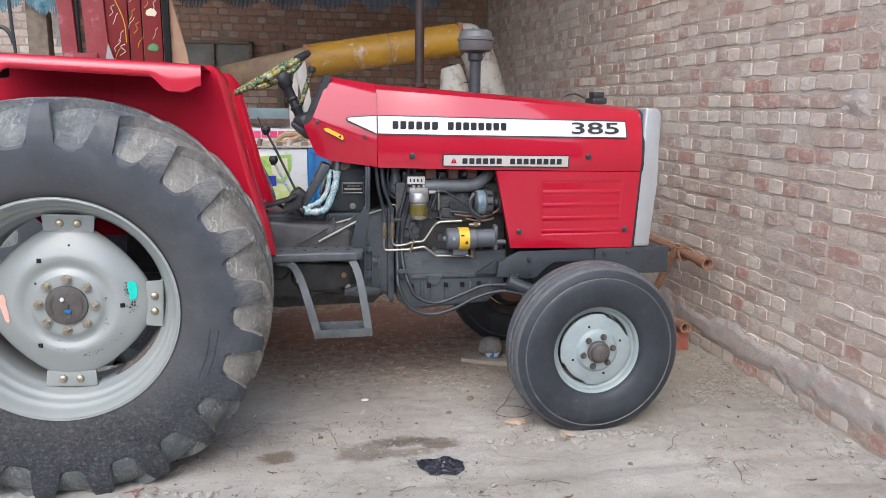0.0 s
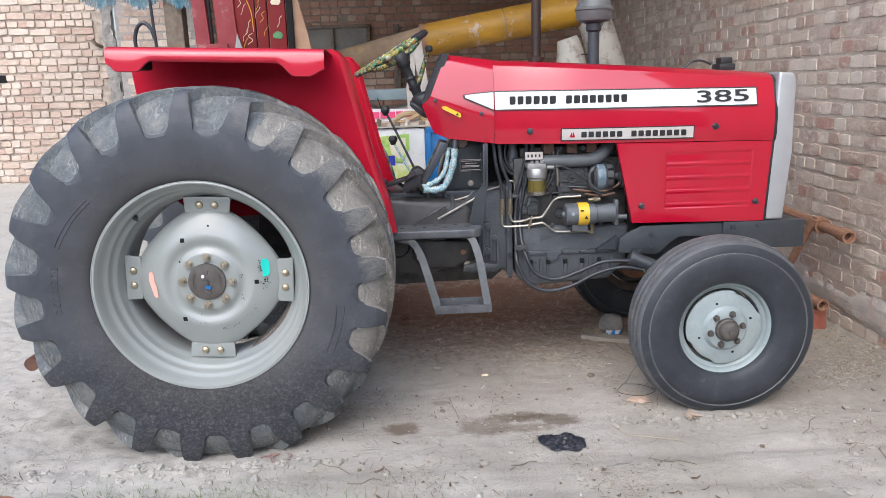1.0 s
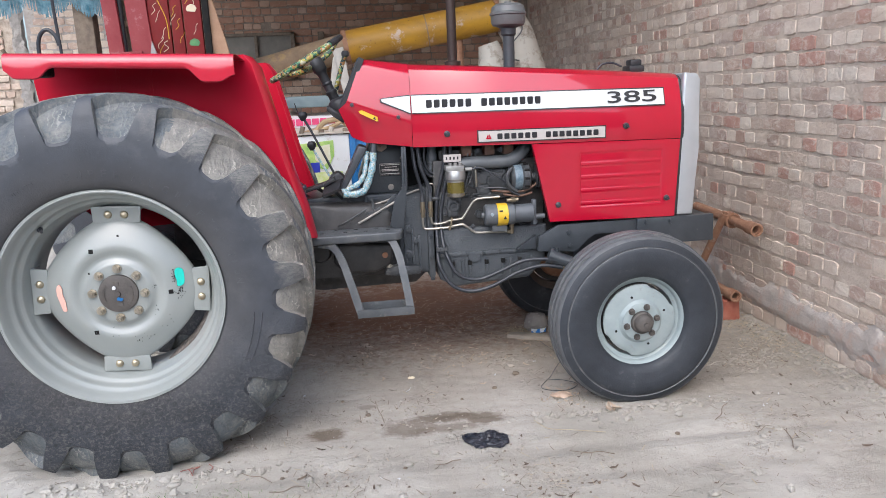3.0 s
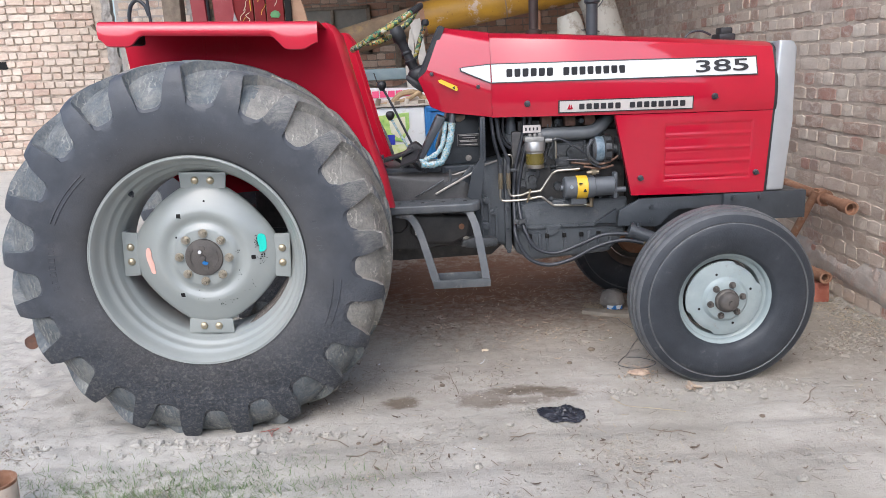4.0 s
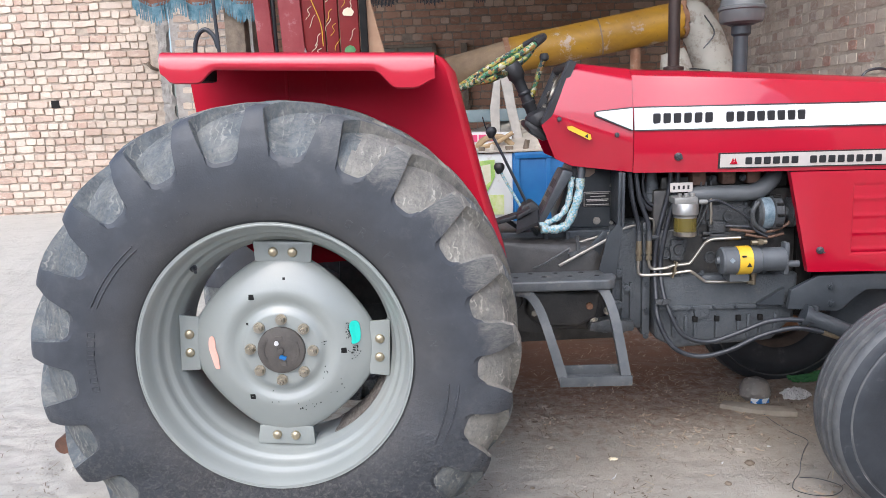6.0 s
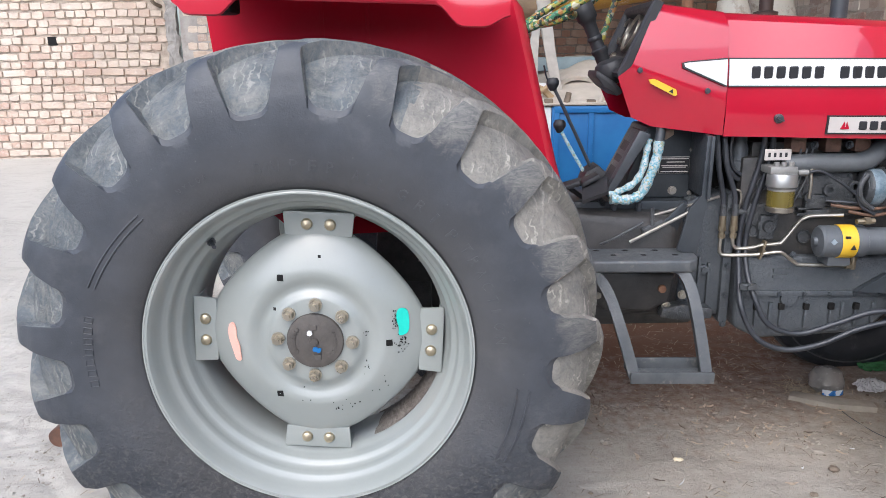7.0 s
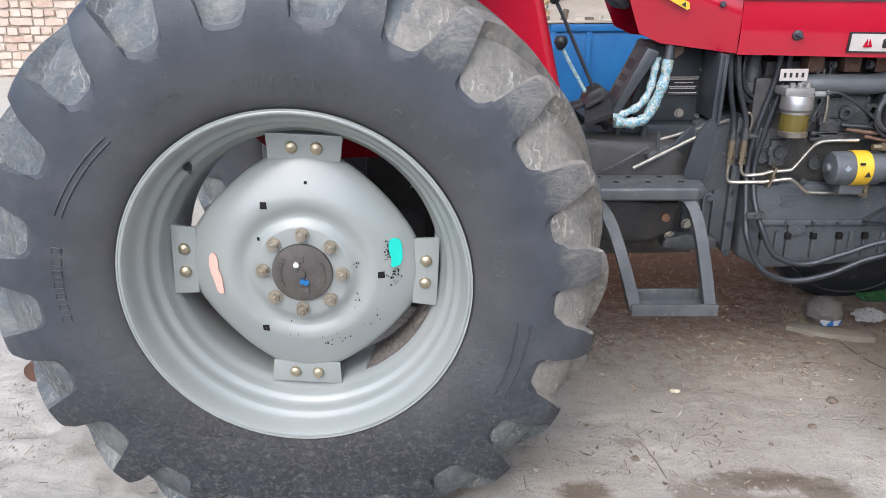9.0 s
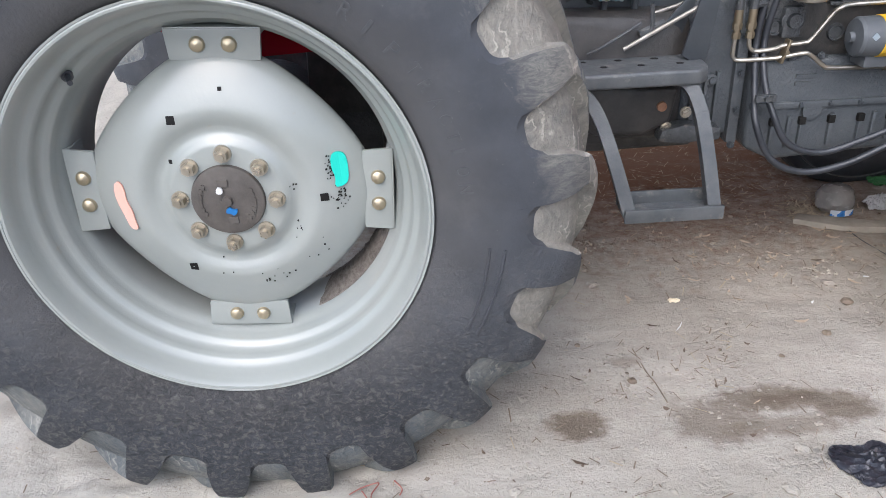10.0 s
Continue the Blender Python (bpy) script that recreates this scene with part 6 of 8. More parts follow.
prism(bm, [(1.585, 1.015), (1.60, 1.0), (1.77, 1.0), (1.785, 1.015), (1.785, 1.082), (1.77, 1.095), (1.60, 1.095), (1.585, 1.082)], 3.992, 4.02, 0.006)
prism(bm, [(1.61, 1.022), (1.76, 1.022), (1.76, 1.073), (1.61, 1.073)], 3.984, 3.994, 0.005)
cover = part("tappet_cover", bm, CAST, block, "grimy cast side cover")
for x, z in ((1.60, 1.012), (1.685, 1.010), (1.77, 1.012), (1.60, 1.083), (1.685, 1.085), (1.77, 1.083)):
    bm = bmnew()
    nut(bm, x, 3.992, z, 0.007, 0.008)
    part("bolt", bm, GREY_CAST, cover)
for x, z in ((1.455, 0.885), (1.64, 0.86), (1.475, 1.055), (1.66, 0.955)):
    bm = bmnew()
    lathe(bm, [(0.0, 4.004), (0.017, 4.004), (0.020, 3.998), (0.024, 3.998), (0.026, 4.012)], (x, 0, z), "y", 20)
    part("core_plug", bm, CAST, block, "round core plug")
for k in range(7):
    bm = bmnew()
    nut(bm, 1.43 + k * 0.085, 3.985, 0.800, 0.0085, 0.010)
    part("bolt", bm, GREY_CAST, block)
for k, (x, z) in enumerate(((1.565, 1.085), (1.585, 1.098), (1.605, 1.090))):
    bm = bmnew()
    pipe(bm, [(1.53 + 0.012 * k, 3.952, 0.975), (1.55 + 0.012 * k, 3.945, 1.02), (x, 3.955, z), (x + 0.02, 3.975, 1.18)], 0.0035, 6, 5)
    part("fuel_pipe", bm, CAST, block)
for z, w in ((0.965, 0.30), (0.945, 0.20)):
    bm = bmnew()
    box(bm, 1.60, 1.60 + w, 3.985, 4.012, z - 0.005, z + 0.005, 0.003)
    part("cast_ledge", bm, CAST, block)
# sump: dark notches under the flange and a lower lip
for x in (1.475, 1.565, 1.655, 1.745, 1.835):
    bm = bmnew()
    box(bm, x, x + 0.020, 3.9705, 3.990, 0.592, 0.616, 0.003)
    part("sump_notch", bm, DARK, sump)
    bm = bmnew()
    box(bm, x + 0.004, x + 0.014, 3.972, 3.990, 0.530, 0.592, 0.004)
    part("sump_rib", bm, GREY_CAST, sump)
# clutch casing: ribs, bosses and cover bolts
for x, z0, z1 in ((1.235, 0.60, 0.92), (1.275, 0.585, 0.80), (1.31, 0.57, 0.76)):
    bm = bmnew()
    box(bm, x, x + 0.012, 4.014, 4.045, z0, z1, 0.004)
    part("casing_rib", bm, GREY_CAST, bell)
for x, z, r in ((1.258, 0.665, 0.022), (1.295, 0.735, 0.018), (1.262, 0.80, 0.020)):
    bm = bmnew()
    lathe(bm, [(0.0, 4.006), (r * 0.5, 4.006), (r * 0.55, 4.012), (r, 4.014), (r * 1.15, 4.045)], (x, 0, z), "y", 18)
    part("casing_boss", bm, GREY_CAST, bell)
# black hoses: down the clutch housing and forward to the steering cylinder
for top, run in ((0.0, [(1.405, 3.96, 0.72), (1.405, 3.91, 0.62), (1.46, 3.89, 0.515), (1.56, 3.88, 0.475), (1.68, 3.87, 0.50), (1.80, 3.86, 0.56), (1.93, 3.85, 0.592), (2.04, 3.84, 0.575)]), (0.030, [(1.432, 3.96, 0.74), (1.452, 3.91, 0.65), (1.50, 3.89, 0.565), (1.60, 3.88, 0.535), (1.72, 3.87, 0.575), (1.84, 3.86, 0.622), (1.97, 3.85, 0.622), (2.05, 3.84, 0.60)])):
    bm = bmnew()
    pipe(bm, [(1.468 + top, 4.0, 1.25), (1.464 + top, 4.0, 1.16), (1.442 + top, 4.0, 1.06), (1.420 + top, 4.0, 0.97), (1.408 + top * 0.8, 4.0, 0.85)] + run, 0.0100, 12)
    hs = part("steering_hose", bm, HOSE, tractor, "black rubber hose from the bonnet to the steering cylinder")
for x, z in ((1.297, 1.24), (1.326, 1.22)):
    u = 1.339 if x < 1.31 else 1.380
    bm = bmnew()
    pipe(bm, [(x, 3.99, z), (x + 0.012, 3.98, 1.12), (u - 0.006, 3.985, 1.02), (u, 3.985, 0.945)], 0.0095, 10)
    part("pressure_hose", bm, HOSE, lines, "black pressure hose")
    bm = bmnew()
    rod(bm, (u - 0.001, 3.985, 0.985), (u, 3.985, 0.945), 0.0115, 0.0125, 12)
    part("hose_cuff", bm, CAST, lines)
bm = bmnew()
box(bm, 1.392, 1.452, 3.908, 3.922, 0.690, 0.712, 0.003)
rod(bm, (1.424, 3.908, 0.701), (1.424, 3.896, 0.701), 0.009, seg=6)
part("hose_clamp", bm, CAST, hs)
for q in (((2.04, 3.84, 0.575), (2.10, 3.835, 0.555)), ((2.05, 3.84, 0.60), (2.11, 3.835, 0.585))):
    bm = bmnew()
    rod(bm, *q, 0.013, seg=6)
    part("hose_end", bm, BRASS, hs)
# dark space behind the hoses, its shade painted near-black: front timing and radiator
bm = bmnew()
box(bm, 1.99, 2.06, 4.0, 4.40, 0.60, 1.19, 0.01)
part("timing_cover", bm, DARK, tractor, "timing cover, near-black for the shade under the bonnet")
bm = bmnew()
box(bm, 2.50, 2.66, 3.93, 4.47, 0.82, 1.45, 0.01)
part("radiator", bm, DARK, tractor, "radiator inside the bonnet, near-black for the shade there")

# front bolster rails and axle
def rail(far):
    bm = bmnew()
    prism(bm, [(1.925, 0.655), (1.935, 0.735), (2.04, 0.790), (2.72, 0.796), (2.72, 0.725), (2.30, 0.728), (2.235, 0.735), (2.185, 0.700), (2.150, 0.650), (2.12, 0.640)], 3.905, 3.93, 0.006)
    prism(bm, [(1.82, 0.665), (1.93, 0.735), (1.93, 0.66)], 3.95, 3.98, 0.005)
    box(bm, 2.46, 2.885, 3.885, 3.93, 0.655, 0.798, 0.006)
    if far:
        mirror(bm)
    r = part("chassis_rail", bm, GREY, tractor, "dark grey front chassis rail")
    for x, z in ((2.51, 0.775), (2.645, 0.775), (2.64, 0.69), (2.095, 0.745), (2.10, 0.675)):
        bm = bmnew()
        nut(bm, x, 3.885 if x > 2.4 else 3.905, z, 0.012, 0.010)
        if far:
            mirror(bm)
        part("bolt", bm, GREY, r)


rail(0)
rail(1)
bm = bmnew()
box(bm, 2.70, 2.88, 3.93, 4.47, 0.66, 0.792, 0.01)
box(bm, 2.15, 2.45, 4.02, 4.38, 0.50, 0.73, 0.03)
part("front_bolster", bm, GREY, tractor, "grey cast front bolster")
bm = bmnew()
box(bm, 2.24, 2.34, 3.78, 4.62, 0.44, 0.53, 0.02)
for s in (1, -1):
    y = lambda v: v if s == 1 else 2 * TC - v
    rod(bm, (FW[0], y(3.80), 0.485), (FW[0], y(3.62), 0.47), 0.045, 0.04)
    rod(bm, (FW[0], y(3.64), 0.58), (FW[0] + 0.01, y(3.62), 0.36), 0.040)
    rod(bm, (FW[0], y(3.63), 0.40), (FW[0], y(3.45), 0.40), 0.040, 0.034)
part("front_axle", bm, GREY, tractor, "grey front axle beam with stub axles")
bm = bmnew()
rod(bm, (1.99, 3.875, 0.632), (2.165, 3.835, 0.560), 0.036, 0.036, 20)
rod(bm, (1.975, 3.878, 0.638), (1.995, 3.874, 0.630), 0.044, 0.044, 20)
rod(bm, (2.150, 3.838, 0.566), (2.180, 3.832, 0.554), 0.043, 0.040, 20)
rod(bm, (2.18, 3.832, 0.554), (2.36, 3.80, 0.48), 0.015)
rod(bm, (2.02, 3.868, 0.64), (2.02, 3.868, 0.675), 0.013, seg=8)
part("steering_cylinder", bm, GREY, tractor, "grey power-steering cylinder")
bm = bmnew()
rod(bm, (FW[0] - 0.01, 4.80, 0.40), (FW[0] - 0.01, 4.76, 0.40), 0.13, 0.12, 24)
part("far_hub", bm, RUST, tractor, "rusty inner face of the wheel hub")
# rear axle housings, drawbar
bm = bmnew()
box(bm, -0.16, 0.30, 3.95, 4.45, 0.55, 0.95, 0.03)
axle = part("rear_axle", bm, CAST, tractor, "dark grey rear axle housing")
for s in (1, -1):
    y = lambda v: v if s == 1 else 2 * TC - v
    bm = bmnew()
    rod(bm, (0, y(3.30), RW[1]), (0, y(3.62), RW[1]), 0.06)
    part("axle_shaft", bm, CAST, axle)
    bm = bmnew()
    lathe(bm, [(0.0, y(3.60)), (0.15, y(3.60)), (0.15, y(3.64)), (0.11, y(3.645)), (0.15, y(4.0))], (0, 0, RW[1]), seg=28)
    part("axle_trumpet", bm, CAST, axle)
bm = bmnew()
pipe(bm, [(-0.25, 3.70, 0.55), (-0.6, 3.62, 0.42), (-0.88, 3.57, 0.335)], 0.02, 10)
rod(bm, (-0.893, 3.60, 0.335), (-0.893, 3.50, 0.335), 0.032, seg=18)
part("lift_arm", bm, surface("dark_rusty_steel", (0.07, 0.04, 0.03), (0.16, 0.075, 0.045), 0.7, 25, 0.3), tractor, "rusty lower lift arm with ball end")
# wires inside, seen through the wheel
bm = bmnew()
rnd = random.Random(8)
for k in range(6):
    p = Vector((0.22 + rnd.random() * 0.2, 3.76 + rnd.random() * 0.1, 0.80 + rnd.random() * 0.25))
    pipe(bm, [p, p + Vector((0.05, 0.03, 0.06)), p + Vector((0.12, 0.02, -0.02 + 0.1 * rnd.random()))], 0.003, 6, 5)
part("loose_wires", bm, PLATE, tractor, "thin pale wires behind the wheel")

# footplate with anti-slip holes, step and bracket
bm = bmnew()
prism(bm, [(0.70, 3.80), (1.180, 3.80), (1.208, 3.82), (1.220, 3.86), (1.235, 4.12), (0.70, 4.12)], 0.786, 0.829, 0.010, 3, axis="z")
PLATE_GREY = surface("scuffed_grey_plate", (0.060, 0.067, 0.073), (0.105, 0.110, 0.114), 0.42, 14, 0.2, 80, dust=(0.21, 0.195, 0.175), dust_at=0.58, dust_scale=13)
fp = part("footplate", bm, PLATE_GREY, tractor, "dark grey footplate with anti-slip holes")
for y, xs in ((3.877, (0.82, 0.934, 1.038, 1.147)), (3.941, (0.885, 0.988, 1.093)), (4.003, (0.82, 0.930, 1.039, 1.143))):
    for x in xs:
        bm = bmnew()
        prism(bm, [(x - 0.012, y), (x - 0.006, y - 0.008), (x + 0.006, y - 0.008), (x + 0.012, y), (x + 0.006, y + 0.008), (x - 0.006, y + 0.008)], 0.825, 0.8302, axis="z")
        part("drilled_hole", bm, DARK, fp)
        bm = bmnew()
        prism(bm, [(x - 0.017, y), (x - 0.008, y - 0.011), (x + 0.008, y - 0.011), (x + 0.017, y), (x + 0.008, y + 0.011), (x - 0.008, y + 0.011)], 0.825, 0.8296, axis="z")
        part("punched_lip", bm, PLATE_GREY, fp)


def flat_bar(bm, pts, w, t, y0):
    """A bent flat bar in the xz plane."""
    ps = smooth_path([(x, y, z) for x, y, z in pts], 6)
    rows = []
    for i, p in enumerate(ps):
        d = (ps[min(i + 1, len(ps) - 1)] - ps[max(i - 1, 0)]).normalized()
        nrm = Vector((-d.z, 0, d.x))
        rows.append([bm.verts.new(p + nrm * a + Vector((0, b, 0))) for a, b in ((-t, -w), (t, -w), (t, w), (-t, w))])
    for a, b in zip(rows, rows[1:]):
        for i in range(4):
            bm.faces.new((a[i], a[(i + 1) % 4], b[(i + 1) % 4], b[i]))
    bm.faces.new(rows[0]), bm.faces.new(rows[-1])
bm = bmnew()
flat_bar(bm, [(0.80, 3.84, 0.79), (0.865, 3.82, 0.775), (0.905, 3.79, 0.72), (0.945, 3.74, 0.60), (0.985, 3.70, 0.455)], 0.017, 0.019, 0)
flat_bar(bm, [(1.10, 3.845, 0.805), (1.155, 3.83, 0.79), (1.188, 3.80, 0.72), (1.210, 3.76, 0.60), (1.230, 3.72, 0.455)], 0.017, 0.019, 0)
stp = part("step", bm, PLATE_GREY, tractor, "grey steel mounting step")
bm = bmnew()
box(bm, 0.968, 1.245, 3.672, 3.684, 0.438, 0.478, 0.003)
box(bm, 0.968, 1.245, 3.775, 3.787, 0.448, 0.488, 0.003)
box(bm, 0.972, 1.241, 3.684, 3.775, 0.444, 0.452)
part("step_tread", bm, PLATE_GREY, stp)
bm = bmnew()
prism(bm, [(1.236, 1.235), (1.258, 1.235), (1.255, 1.02), (1.228, 0.80), (1.160, 0.842), (1.196, 0.99), (1.236, 1.03)], 3.905, 3.917, 0.003)
prism(bm, [(1.246, 1.02), (1.258, 1.02), (1.261, 1.235), (1.249, 1.235)], 3.89, 4.12, 0.004)
prism(bm, [(1.050, 0.832), (1.16, 0.832), (1.21, 0.985), (1.19, 0.995)], 3.975, 3.985, 0.003)
part("cowl_bracket", bm, GREY, tractor, "dark grey upright bracket")
# dark side box with data plate, sloping toe board and wrapped hose
bm = bmnew()
prism(bm, [(1.03, 0.985), (1.262, 0.985), (1.262, 1.235), (1.085, 1.25), (1.02, 1.06)], 4.113, 4.37, 0.012)
prism(bm, [(0.62, 0.93), (1.24, 0.93), (1.24, 0.985), (0.62, 0.985)], 4.06, 4.40, 0.01)
sb = part("tunnel_box", bm, GREY, tractor, "dark grey steering tunnel box")
bm = bmnew()
box(bm, 1.133, 1.246, 4.106, 4.116, 1.078, 1.140, 0.002, 1)
dp = part("data_plate", bm, PLATE, sb, "small black and silver data plate")
bm = bmnew()
box(bm, 1.1355, 1.2435, 4.103, 4.108, 1.0805, 1.1375)
part("plate_face", bm, INK, dp)
for a, b, z in ((1.140, 1.240, 1.133), (1.160, 1.225, 1.121), (1.142, 1.236, 1.108), (1.146, 1.232, 1.102), (1.140, 1.238, 1.086)):
    bm = bmnew()
    box(bm, a, b, 4.1005, 4.105, z - 0.0016, z + 0.0016)
    part("plate_bar", bm, PLATE, dp)
for x, z in ((1.188, 1.015), (1.251, 1.165), (1.251, 1.005)):
    bm = bmnew()
    nut(bm, x, 4.110, z, 0.013 if x < 1.2 else 0.007, 0.012)
    part("bolt", bm, ROD, sb)
bm = bmnew()
prism(bm, [(1.266, 0.99), (1.275, 0.99), (1.275, 1.235), (1.266, 1.235)], 4.05, 4.113, 0.003)
part("box_flange", bm, BLACK, sb)
for x in (0.96, 1.05):
    bm = bmnew()
    rod(bm, (x, 4.03, 0.985), (x, 4.03, 0.925), 0.010, seg=10)
    part("pedal_stop", bm, GREY, sb)
bm = bmnew()
prism(bm, [(0.915, 1.02), (0.945, 1.02), (1.075, 1.235), (1.03, 1.25)], 3.99, 4.16, 0.012)
tb = part("toe_board", bm, GREY, tractor, "dark sloping toe board with pressed recesses")
for u0, u1 in ((0.045, 0.105), (0.125, 0.150), (0.170, 0.205)):
    bm = bmnew()
    prism(bm, [(0.915 + 0.447 * u - 0.894 * k, 1.02 + 0.894 * u + 0.447 * k) for u, k in ((u0, 0.001), (u1, 0.001), (u1, -0.004), (u0, -0.004))], 4.03, 4.12, 0.0)
    part("recess", bm, BLACK, tb)
bm = bmnew()
sheet(bm, [[(0.835 + 0.088 * a + 0.012 * b, 3.945 + 0.085 * b, 0.998 + 0.034 * a + 0.040 * b) for b in (0, 0.5, 1)] for a in (0, 0.5, 1)], 0.014)
pad = part("foot_pedal", bm, BLACK, tractor, "black pedal with a ribbed rubber pad")
for k in range(6):
    b = 0.08 + 0.165 * k
    bm = bmnew()
    pipe(bm, [(0.839 + 0.012 * b, 3.945 + 0.085 * b, 1.006 + 0.040 * b), (0.919 + 0.012 * b, 3.945 + 0.085 * b, 1.037 + 0.040 * b)], 0.0045, 6, 2)
    part("pad_rib", bm, GREY, pad)
bm = bmnew()
rod(bm, (0.89, 4.0, 1.03), (0.93, 4.07, 0.97), 0.010, seg=10)
part("pedal_arm", bm, CAST, pad)
bm = bmnew()
pipe(bm, [(1.102, 4.0, 1.210), (1.096, 4.0, 1.15), (1.079, 4.0, 1.091), (1.050, 4.0, 1.026), (1.02, 3.995, 1.008), (0.987, 3.99, 1.003), (0.938, 3.985, 1.008)], 0.018, 14, 8, radii=lambda u: 0.0175 + 0.0016 * math.sin(u * 34) + 0.0012 * math.sin(u * 83))
part("wrapped_hose", bm, TAPE, tractor, "hose wrapped in pale blue printed plastic")
bm = bmnew()
pipe(bm, [(1.070, 4.02, 1.215), (1.065, 4.015, 1.181), (1.051, 4.01, 1.106), (1.019, 4.005, 1.058), (0.965, 4.0, 1.031), (0.93, 3.995, 1.022)], 0.013, 12, 8, radii=lambda u: 0.0125 + 0.0018 * math.sin(u * 41))
part("wrapped_hose", bm, TAPE, tractor, "hose wrapped in pale blue printed plastic")
bm = bmnew()
pipe(bm, [(1.101, 4.0, 1.205), (1.106, 4.005, 1.235), (1.108, 4.01, 1.265)], 0.0165, 12, 4)
part("hose_cuff", bm, GREY, tractor, "grey upper end of the hose")
bm = bmnew()
prism(bm, [(1.120, 1.222), (1.130, 1.207), (1.150, 1.204), (1.176, 1.222), (1.176, 1.240), (1.122, 1.242)], 4.085, 4.095, 0.003)
nut(bm, 1.142, 4.085, 1.222, 0.012, 0.012)
part("cable_lug", bm, surface("rusty_primer", (0.36, 0.27, 0.20), (0.46, 0.37, 0.29), 0.6, 25, 0.2, 60), sb, "beige lug with a bolt")
# brake rods
bm = bmnew()
rod(bm, (1.005, 3.95, 0.858), (1.225, 3.95, 0.973), 0.0065, seg=10)
br = part("brake_rod", bm, ROD, tractor, "bright brake rod")
bm = bmnew()
rod(bm, (1.085, 4.00, 0.94), (1.333, 4.02, 1.006), 0.0058, seg=10)
part("brake_rod", bm, ROD, tractor, "bright brake rod")
bm = bmnew()
rod(bm, (1.05, 3.96, 0.895), (1.12, 3.96, 0.925), 0.012, seg=6)
part("rod_end", bm, CAST, br)
bm = bmnew()
rod(bm, (1.08, 3.955, 0.98), (1.085, 3.955, 0.90), 0.007, seg=8)
part("rod_pin", bm, CAST, br)
bm = bmnew()
pipe(bm, [(0.90, 3.95, 0.85), (0.95, 3.94, 0.875), (1.05, 3.95, 0.93)], 0.005, 8)
part("rod_cable", bm, CAST, br)

# dashboard, steering column and wheel, levers
DASH = [(0.942, 1.432), (1.058, 1.682)]


def on_dash(u, y, deep):
    """A point on the leaning panel: u up it, and so deep into it."""
    (xa, za), (xb, zb) = DASH
    d = Vector((xb - xa, 0, zb - za)).normalized()
    return Vector((xa, y, za)) + d * (u * math.hypot(xb - xa, zb - za)) + Vector((d.z, 0, -d.x)) * deep


bm = bmnew()
ya, yb = 3.978, 2 * TC - 3.978
loops = []
for inset, deep in ((0.0, 0.030), (0.0, 0.004), (0.010, -0.004), (0.026, -0.004), (0.034, 0.004), (0.040, 0.026)):
    k = inset / 0.275
    loops.append([bm.verts.new(on_dash(u, y, deep)) for u, y in ((k, ya + inset), (k, yb - inset), (1 - k, yb - inset), (1 - k, ya + inset))])
for a, b in zip(loops, loops[1:]):
    for q in range(4):
        bm.faces.new((a[q], a[(q + 1) % 4], b[(q + 1) % 4], b[q]))
bm.faces.new(loops[0])
bm.faces.new(loops[-1])
dash = part("dashboard", bm, BLACK, tractor, "black dashboard panel with raised bezel", smooth=20)
for u, y, r in ((0.66, 4.055, 0.052), (0.62, 4.20, 0.070), (0.66, 4.345, 0.052), (0.28, 4.06, 0.022), (0.28, 4.34, 0.022)):
    bm = bmnew()
    turn = look(on_dash(u, y, -0.2), on_dash(u, y, 0.0))
    lathe(bm, [(r * 0.86, 0.0), (r * 0.88, 0.013), (r, 0.013), (r * 1.03, 0.0)], (0, 0, 0), "z", 28)
    bmesh.ops.transform(bm, matrix=Matrix.Translation(on_dash(u, y, 0.0255)) @ turn.to_3x3().to_4x4(), verts=bm.verts)
    g = part("gauge", bm, STEEL, dash, "round gauge with bright ring")
    bm = bmnew()
    lathe(bm, [(0.0, 0.004), (r * 0.86, 0.004), (r * 0.86, 0.0)], (0, 0, 0), "z", 28)
    bmesh.ops.transform(bm, matrix=Matrix.Translation(on_dash(u, y, 0.0255)) @ turn.to_3x3().to_4x4(), verts=bm.verts)
    part("dial", bm, INK, g)
bm = bmnew()
lathe(bm, [(0.0, -0.01), (0.030, -0.008), (0.036, 0.01), (0.036, 0.055), (0.030, 0.062), (0.024, 0.075), (0.023, 0.12), (0.027, 0.124), (0.027, 0.134), (0.023, 0.138), (0.024, 0.165), (0.030, 0.170), (0.030, 0.182), (0.025, 0.188), (0.026, 0.235)], (0, 0, 0), "z", 24)
m = look((0.842, 4.16, 1.680), (0.948, 4.16, 1.430)) @ Matrix.Rotation(math.pi, 4, "X")
bmesh.ops.transform(bm, matrix=m, verts=bm.verts)
part("steering_column", bm, BLACK, tractor, "black steering column with ribbed boot", smooth=45)
bm = bmnew()
lathe(bm, [(0.0, 0.0), (0.030, 0.0), (0.052, -0.012), (0.062, -0.035), (0.058, -0.065), (0.040, -0.088), (0.0, -0.095)], (0, 0, 0), "z", 24)
bmesh.ops.transform(bm, matrix=Matrix.Translation((0.938, 4.14, 1.490)) @ Matrix.Rotation(radians(-20), 4, "Y"), verts=bm.verts)
prism(bm, [(0.885, 1.455), (0.955, 1.410), (0.985, 1.375), (0.962, 1.360), (0.915, 1.395), (0.880, 1.430)], 4.06, 4.24, 0.012)
part("column_shroud", bm, BLACK, tractor, "black shroud round the foot of the column")
tilt = Matrix.Translation((0.795, 4.17, 1.688)) @ Matrix.Rotation(-radians(29), 4, "Y") @ Matrix.Rotation(radians(4.5), 4, "X")
bm = bmnew()
